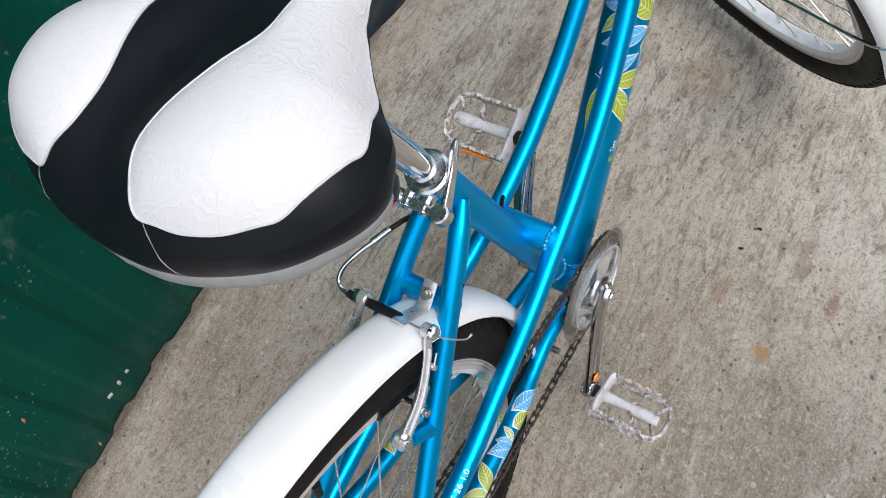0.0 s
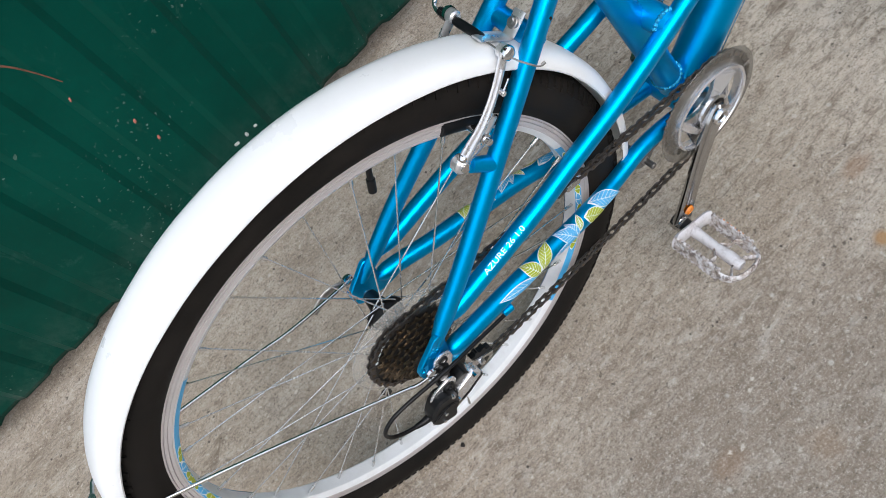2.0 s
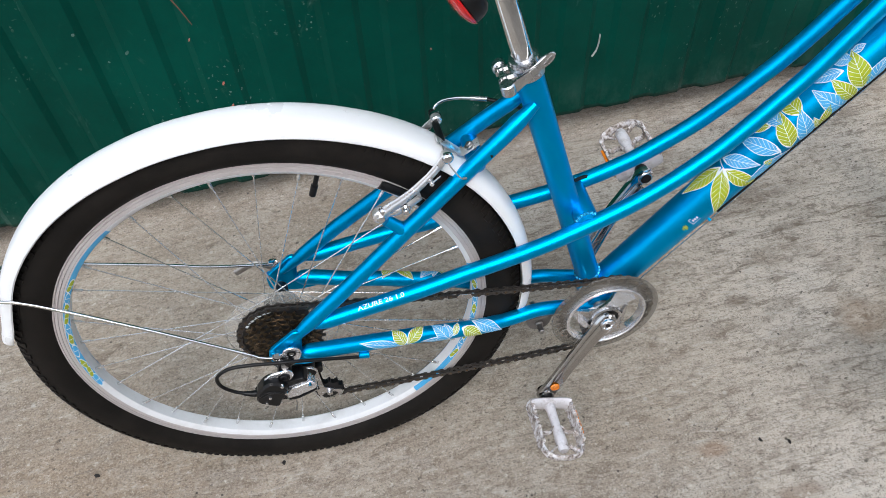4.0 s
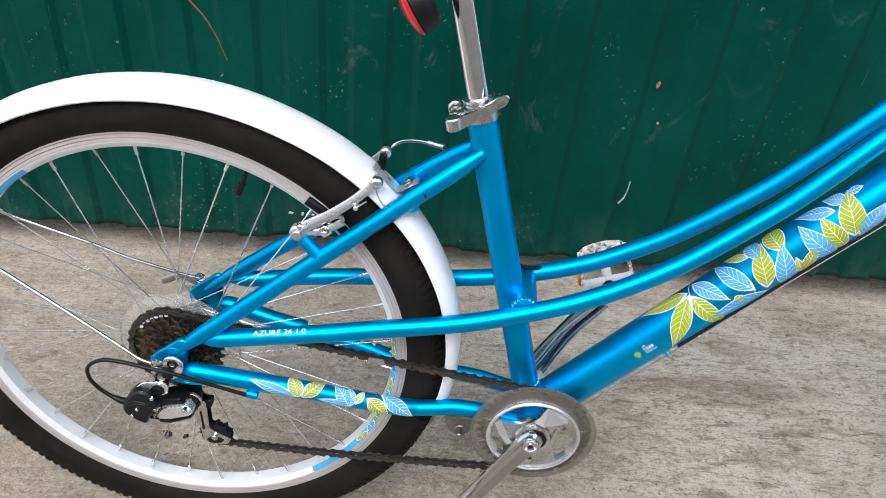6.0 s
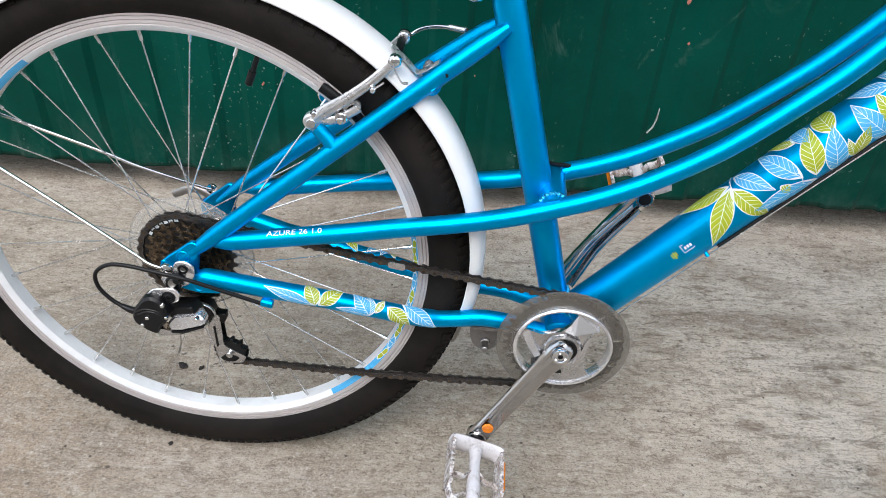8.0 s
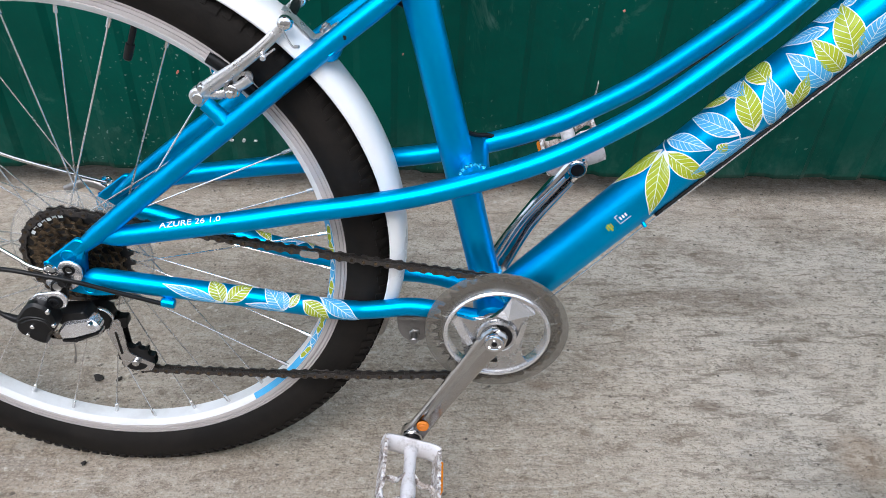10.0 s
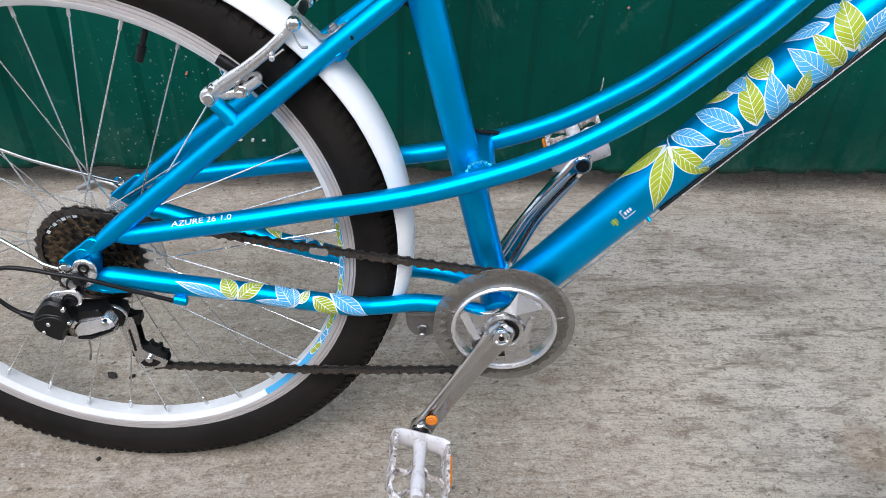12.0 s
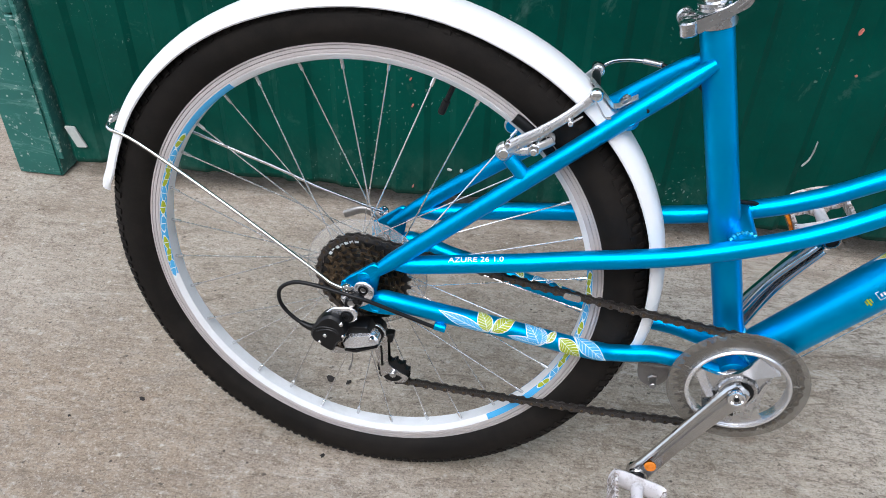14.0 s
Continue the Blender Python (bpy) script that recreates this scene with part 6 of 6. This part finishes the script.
        sweep(b, curve_points([(-0.043 + 0.004 * k, -0.0963, -0.036 - 0.002 * k), (-0.03 + 0.004 * k, -0.0968, -0.029 - 0.003 * k), (-0.014, -0.0963, -0.032 - 0.004 * k), (-0.0085, -0.096, -0.044 - 0.002 * k)], 6), 0.0011, 6)
        part("body_rib", b, BLACK, body)
    for x, z, r in ((-0.0285, -0.0415, 0.0024), (-0.0355, -0.0525, 0.0022), (-0.0062, -0.0385, 0.0022), (-0.0085, -0.0215, 0.0024)):
        bm = bmesh.new()
        rod(bm, (x, -0.0985, z), (x, -0.094, z), r, 12, 0.0005)
        sub("adjuster_screw", bm, CHROME, "small bright adjusting screw")
    slab("inner_link", [(-0.012, -0.037), (0.018, -0.0335), (0.024, -0.046), (0.012, -0.052), (-0.011, -0.052)], 0.003, -0.08, -0.058, 0.0015, BLACK, "black inner link")
    # bright outer link: a tilted shelf over its outer face
    bm = bmesh.new()
    line = [(-0.011, -0.056), (-0.0035, -0.0465), (0.025, -0.041), (0.032, -0.047), (0.0336, -0.053), (0.0055, -0.065), (-0.0105, -0.066)]
    plate(bm, rounded(line, 0.003), -0.0865, -0.07, 0.0025)
    for v in bm.verts:
        v.co.y += 0.25 * max(0.0, v.co.z + 0.055)
    sub("parallelogram_link", bm, SILVER, "polished metal link")
    slab("link_flange", [(-0.0265, -0.0775), (-0.0225, -0.066), (-0.0105, -0.0675), (0.0055, -0.0665), (0.034, -0.0545), (0.0325, -0.0605), (-0.001, -0.0745)], 0.002, -0.0855, -0.072, 0.0015, ALLOY, "bright lower flange of the link")
    slab("link_strip", [(-0.008, -0.0668), (0.006, -0.0662), (0.032, -0.0545), (0.0325, -0.0565), (0.006, -0.0692), (-0.008, -0.0695)], 0.0008, -0.0864, -0.08, 0.0, BLACK, "black strip along the link")
    bm = bmesh.new()
    rod(bm, (0.0245, -0.0885, -0.0455), (0.0245, -0.066, -0.0455), 0.0028, 12, 0.0005)
    sub("link_pin", bm, CHROME)
    # black hood of the cage pivot with its bright pressed edge
    hood = slab("cage_hood", [(-0.0045, -0.0565), (0.0125, -0.0495), (0.0262, -0.052), (0.0322, -0.063), (0.0225, -0.083), (0.0095, -0.076), (0.001, -0.063)], 0.006, -0.052, -0.034, 0.002, BLACK, "black cage pivot hood")
    b = bmesh.new()
    sweep(b, curve_points([(-0.0045, -0.052, -0.057), (0.0045, -0.0525, -0.0515), (0.0145, -0.0525, -0.0485), (0.0265, -0.0525, -0.0515), (0.0325, -0.0515, -0.0625), (0.0275, -0.049, -0.0745), (0.0215, -0.0465, -0.085)], 6), 0.0011, 8, flat=(1.0, 2.2, (0, 1, 0)))
    part("hood_edge", b, SILVER, hood, "bright pressed edge")
    # cage and its two wheels
    bm = bmesh.new()
    outline = rounded([(0.015, -0.094), (0.0265, -0.077), (0.0315, -0.079), (0.0318, -0.1027), (0.033, -0.127), (0.0425, -0.1335), (0.061, -0.1425), (0.055, -0.1535), (0.0345, -0.1565), (0.0235, -0.148), (0.0215, -0.132), (0.0145, -0.104)], 0.0035)
    plate(bm, outline, -0.0362, -0.0347, 0.0004)
    sub("cage_plate", bm, ALLOY, "bright outer cage plate")
    bm = bmesh.new()
    plate(bm, outline, -0.0235, -0.022, 0.0005)
    sub("cage_plate", bm, BLACK, "dark inner cage plate")
    for x, z in (JOCKEY_UP, JOCKEY_LOW):
        bm = bmesh.new()
        plate(bm, [(x + px, z + pz) for px, pz in toothed(0.0215, 11, 0.0045)], -0.034, -0.0255, 0.0005)
        wheel_ob = sub("jockey_wheel", bm, BLACK, "black toothed jockey wheel")
        bm = bmesh.new()
        rod(bm, (x, -0.0415, z), (x, -0.02, z), 0.0042, 12, 0.0006)
        part("jockey_bolt", bm, ALLOY, wheel_ob)
    bm = bmesh.new()
    plate(bm, rounded([(0.0268, -0.1478), (0.033, -0.142), (0.04, -0.1405), (0.0475, -0.1425), (0.052, -0.1455), (0.0465, -0.151), (0.0385, -0.1535), (0.031, -0.152)], 0.002), -0.0366, -0.0345)
    plate(bm, rounded([(0.0222, -0.0965), (0.0247, -0.096), (0.0268, -0.1285), (0.0238, -0.13)], 0.0012), -0.0366, -0.0345)
    sub("cage_slot", bm, BLACK, "dark cut-out of the cage")
    slab("cage_tab", [(0.0265, -0.0765), (0.0395, -0.0755), (0.0385, -0.088), (0.033, -0.0915), (0.029, -0.084)], 0.003, -0.036, -0.024, 0.001, BLACK, "small black cage tab")
    line = curve_points([(0.101, -0.0665, -0.029), (0.06, -0.0745, -0.0105), (0.018, -0.083, 0.0088), (-0.0112, -0.084, 0.0146), (-0.0425, -0.084, 0.0198), (-0.068, -0.0835, 0.019), (-0.086, -0.083, 0.006), (-0.0875, -0.0825, -0.0135), (-0.0755, -0.0825, -0.031), (-0.057, -0.083, -0.0428), (-0.045, -0.084, -0.0435)], 8)
    sub("cable_housing", sweep(bmesh.new(), line, 0.0024, 10), CABLE, "black looped cable housing")
    bm = bmesh.new()
    sweep(bm, [line[-12], line[-7], line[-1]], [0.003, 0.0042, 0.005], 10)
    sub("ferrule", bm, BLACK)
    bm = bmesh.new()
    sweep(bm, curve_points([(-0.0005, -0.08, -0.074), (-0.0008, -0.0805, -0.086), (-0.0026, -0.081, -0.0955)], 4), 0.0008, 6)
    rod(bm, (-0.0026, -0.081, -0.0945), (-0.005, -0.0815, -0.1035), 0.0014, 8)
    sub("cable_end", bm, DULL, "frayed cable end with a crimp")


build_derailleur()


# ---- rear brake ----
def build_brake():
    for s in (-0.82, 0.82):
        bm = bmesh.new()
        line = curve_points([(0.1645, s * 0.044, 0.189), (0.18, s * 0.0485, 0.203), (0.205, s * 0.0515, 0.2205), (0.232, s * 0.048, 0.241), (0.2525, s * 0.043, 0.2605)], 6)
        radii = [0.0092 - 0.004 * math.sin(math.pi * 0.62 * i / (len(line) - 1)) for i in range(len(line))]
        sweep(bm, line, radii, 16, flat=(1.0, 0.5, (0, 1, 0)))
        sweep(bm, [p + Vector((-0.0005, math.copysign(0.0032, s), 0.0012)) for p in line[2:-3]], [r * 0.38 for r in radii[2:-3]], 8)
        rod(bm, (0.1667, s * 0.036, 0.1907), (0.1667, s * 0.0505, 0.1907), 0.0095, 20, 0.002)
        rod(bm, (0.2528, s * 0.036, 0.2608), (0.2528, s * 0.049, 0.2608), 0.0066, 16, 0.0015)
        sweep(bm, curve_points([(0.172, s * 0.049, 0.1935), (0.19, s * 0.0475, 0.1945), (0.208, s * 0.046, 0.2035), (0.216, s * 0.046, 0.209)], 5), 0.0036, 8, flat=(1.3, 0.6, (0, 1, 0)))
        arm = on_bike("brake_arm", bm, SATIN, "polished alloy rear brake arm")
        for a, b, r, k in (((0.1667, s * 0.05, 0.1907), (0.1667, s * 0.0545, 0.1907), 0.0055, 14), ((0.2528, s * 0.048, 0.2608), (0.2528, s * 0.0525, 0.2608), 0.0046, 14)):
            bm = bmesh.new()
            rod(bm, a, b, r, k, 0.0008)
            part("brake_bolt", bm, CHROME, arm, "bright bolt")
        bm = bmesh.new()
        rod(bm, (0.1975, s * 0.022, 0.199), (0.1975, s * 0.058, 0.197), 0.004, 14, 0.0008)
        rod(bm, (0.1975, s * 0.0455, 0.1975), (0.1975, s * 0.051, 0.1972), 0.0066, 16, 0.0008)
        rod(bm, (0.1975, s * 0.0405, 0.1978), (0.1975, s * 0.044, 0.1976), 0.0085, 18, 0.0008)
        part("pad_stud", bm, CHROME, arm, "bright pad bolt and nut")
        bm = bmesh.new()
        ring_plate(bm, rounded([(0.197, 0.2045), (0.205, 0.2145), (0.216, 0.2155), (0.2185, 0.207), (0.208, 0.1985)], 0.004), rounded([(0.2015, 0.2045), (0.2065, 0.2105), (0.213, 0.2115), (0.2145, 0.2075), (0.2075, 0.2025)], 0.0025), min(s * 0.043, s * 0.0395), max(s * 0.043, s * 0.0395))
        part("slotted_tab", bm, SATIN, arm, "slotted alloy tab")
        bm = bmesh.new()
        rod(bm, (0.2315, s * 0.044, 0.2315), (0.2315, s * 0.056, 0.2315), 0.0028, 12, 0.0006)
        rod(bm, (0.2315, s * 0.053, 0.2315), (0.2425, s * 0.052, 0.2395), 0.001, 8)
        part("spring_screw", bm, SILVER, arm, "small pale spring screw")
        bm = bmesh.new()
        lathe_at(bm, 0.253, s * 0.049, 0.2615, [(0.0, s * 0.0065), (0.003, s * 0.006), (0.0055, s * 0.0042), (0.007, s * 0.0012), (0.007, -s * 0.003)], 18)
        part("domed_bolt", bm, CHROME, arm, "domed bright bolt head")
        bm = bmesh.new()
        lathe_at(bm, 0.1705, s * 0.048, 0.2005, [(0.0, s * 0.006), (0.0026, s * 0.0055), (0.0045, s * 0.003), (0.005, -s * 0.002)], 16)
        part("domed_bolt", bm, CHROME, arm, "domed bright bolt head")
        bm = bmesh.new()
        sweep(bm, curve_points([(0.173, s * 0.0195, 0.221), (0.187, s * 0.02, 0.211), (0.203, s * 0.02, 0.197), (0.2225, s * 0.0195, 0.1755)], 5), 0.0062, 10, flat=(1.0, 0.8, (0, 1, 0)))
        part("brake_pad", bm, BLACK, arm, "black rubber brake pad")
        bm = bmesh.new()
        sweep(bm, curve_points([(0.168, s * 0.035, 0.186), (0.188, s * 0.04, 0.2), (0.22, s * 0.043, 0.226), (0.232, s * 0.043, 0.236)], 5), 0.0009, 6)
        part("return_spring", bm, DULL, arm, "thin wire return spring")
    bm = bmesh.new()
    line = curve_points([(0.252, 0.034, 0.259), (0.251, 0.056, 0.2515), (0.256, 0.07, 0.2525), (0.268, 0.0705, 0.2595), (0.285, 0.062, 0.2655), (0.303, 0.051, 0.269)], 7)
    sweep(bm, line, 0.0022, 10)
    noodle = on_bike("brake_noodle", bm, CHROME, "bent bright metal cable guide")
    bm = bmesh.new()
    rod(bm, (0.299, 0.0535, 0.2685), (0.318, 0.045, 0.2685), 0.0034, 12, 0.0005)
    part("noodle_ferrule", bm, ALLOY, noodle)
    bm = bmesh.new()
    sweep(bm, curve_points([(0.25, 0.05, 0.262), (0.251, 0.03, 0.26), (0.252, 0.01, 0.259), (0.252, -0.008, 0.258)], 5), [0.0038] * 6 + [0.0045] * 9 + [0.003], 10)
    block(bm, (0.246, 0.036, 0.254), (0.256, 0.05, 0.266), 0.003)
    part("cable_boot", bm, BLACK, noodle, "black rubber cable boot")
    bm = bmesh.new()
    sweep(bm, curve_points([(0.252, 0.0, 0.258), (0.252, -0.03, 0.258), (0.253, -0.048, 0.259), (0.2575, -0.058, 0.255), (0.263, -0.064, 0.2495), (0.267, -0.0655, 0.2495)], 6), 0.0009, 6)
    rod(bm, (0.265, -0.065, 0.2493), (0.269, -0.066, 0.25), 0.0014, 8)
    part("brake_cable", bm, DULL, noodle, "bare cable with a crimped end")
    bm = bmesh.new()
    sweep(bm, curve_points([(0.316, 0.0458, 0.2685), (0.334, 0.039, 0.264), (0.362, 0.0285, 0.25), (0.388, 0.021, 0.2), (0.401, 0.0205, 0.155), (0.419, 0.0225, 0.132), (0.443, 0.034, 0.1235), (0.468, 0.0405, 0.1105), (0.51, 0.037, 0.13), (0.562, 0.032, 0.161), (0.61, 0.026, 0.193), (0.655, 0.022, 0.23), (0.735, 0.019, 0.311), (0.836, 0.016, 0.447)], 7), 0.0024, 10)
    part("cable_housing", bm, CABLE, noodle, "black cable housing along the frame")


build_brake()

bm = bmesh.new()
under = (DOWN_B - DOWN_A).normalized()
low = Vector((under.z, 0, -under.x))
line_at = low * 0.0232 + Vector((0, -0.0196, 0))
sweep(bm, [DOWN_A + under * 0.03 + line_at, DOWN_A + under * 0.56 + line_at], 0.0009, 8)
shift = on_bike("shift_cable", bm, SPOKE, "bare steel cable under the down tube")
bm = bmesh.new()
line_at = low * 0.022 + Vector((0, -0.017, 0))
sweep(bm, [DOWN_A + under * 0.215 + line_at, DOWN_A + under * 0.4 + line_at, DOWN_A + under * 0.56 + line_at], 0.0026, 10)
part("cable_housing", bm, CABLE, shift, "black cable housing along the down tube")
for along in (0.06, 0.2, 0.5):
    bm = bmesh.new()
    at = DOWN_A + under * along
    rod(bm, at + (low * 0.0232 + Vector((0, -0.0196, 0))) * 0.8, at + (low * 0.0232 + Vector((0, -0.0196, 0))) * 1.05, 0.0022, 10, 0.0005)
    part("cable_guide", bm, TEAL, shift, "small teal cable guide")


def build_stand():
    bm = bmesh.new()
    block(bm, (0.345, -0.038, -0.0705), (0.382, -0.02, -0.065), 0.0015)
    plate(bm, rounded([(0.343, -0.066), (0.386, -0.066), (0.3815, -0.098), (0.374, -0.109), (0.36, -0.1125), (0.349, -0.105), (0.3445, -0.092)], 0.006), -0.024, -0.021, 0.0006)
    stand = on_bike("kickstand_mount", bm, GREYSTEEL, "grey steel stand mount behind the bottom bracket")
    bm = bmesh.new()
    rod(bm, (0.3635, -0.042, -0.0965), (0.3635, 0.016, -0.0965), 0.0042, 12, 0.001)
    rod(bm, (0.3635, -0.0285, -0.0965), (0.3635, -0.024, -0.0965), 0.0064, 6, 0.001)
    part("mount_bolt", bm, DULL, stand, "steel bolt")
    bm = bmesh.new()
    sweep(bm, [(0.335, 0.0, -0.07), (0.328, 0.002, -0.095), (0.321, 0.004, -0.118), (0.319, 0.004, -0.124)], [0.0055, 0.0055, 0.006, 0.004], 12, flat=(1.1, 0.7, (0, 1, 0)))
    part("stand_stub", bm, DULL, stand, "short grey stand arm")


build_stand()

bm = bmesh.new()
sweep(bm, curve_points([(0.002, 0.082, 0.002), (-0.01, 0.09, 0.012), (-0.035, 0.092, 0.022), (-0.062, 0.09, 0.012)], 5), [0.004] * 5 + [0.0055] * 11, 10, flat=(1.0, 0.5, (0, 1, 0)))
on_bike("axle_lever", bm, DULL, "dull grey axle lever", m=LIFT)


# ---- front end ----
HEAD = Vector((-0.358, 0, 0.934)).normalized()
STEER = Matrix.Rotation(radians(65.3), 4, HEAD)
FRONT_AXLE = Vector((1.0184, 0.0394, -0.0175))


def build_front():
    turn = STEER.to_3x3()
    side = turn @ Vector((0, 1, 0))
    up = (HEAD_LOW - HEAD * 0.03 - FRONT_AXLE).normalized()
    m = Matrix.Translation(FRONT_AXLE) @ STEER
    bm = bmesh.new()
    crown = HEAD_LOW - HEAD * 0.018
    sweep(bm, [HEAD_LOW + HEAD * 0.19, HEAD_LOW - HEAD * 0.012], 0.0135, 20)
    sweep(bm, [crown - side * 0.045, crown + side * 0.045], 0.015, 16)
    fork = on_bike("fork", bm, TEAL, "teal steel fork turned to one side")
    for s in (-1, 1):
        a, b = crown + side * (0.045 * s), FRONT_AXLE + side * (0.05 * s)
        bend = b - a
        bm = bmesh.new()
        sweep(bm, curve_points([a, a + bend * 0.45, a + bend * 0.8, b], 6), [0.0125 - 0.004 * i / 18 for i in range(19)], 16)
        part("fork_leg", bm, TEAL, fork)
    hub = [(0.0, -0.056), (0.0045, -0.056), (0.0045, -0.045), (0.011, -0.044), (0.013, -0.034), (0.021, -0.032), (0.021, -0.029), (0.014, -0.027), (0.011, -0.015), (0.011, 0.015), (0.014, 0.027), (0.021, 0.029), (0.021, 0.032), (0.013, 0.034), (0.011, 0.044), (0.0045, 0.045), (0.0045, 0.056), (0.0, 0.056)]
    build_wheel("front_wheel", bike, FRAME @ m, hub, 20.0, False)
    guard = build_fender(bike, FRAME @ m, 22.0, 205.0, 0.345, 0.016, FRONT_RISE)
    guard.name = "front_fender"
    w = radians(181)
    for s in (-1, 1):
        bm = bmesh.new()
        sweep(bm, curve_points([(0.0, s * 0.058, 0.0), (-0.03, s * 0.055, 0.0), (-0.2, s * 0.042, -0.008), (-0.33, s * 0.035, -0.008), (0.362 * math.cos(w), s * 0.02, 0.362 * math.sin(w))], 6), 0.0022, 8)
        part("fender_stay", bm, CHROME, guard, "bright wire fender stay")


build_front()
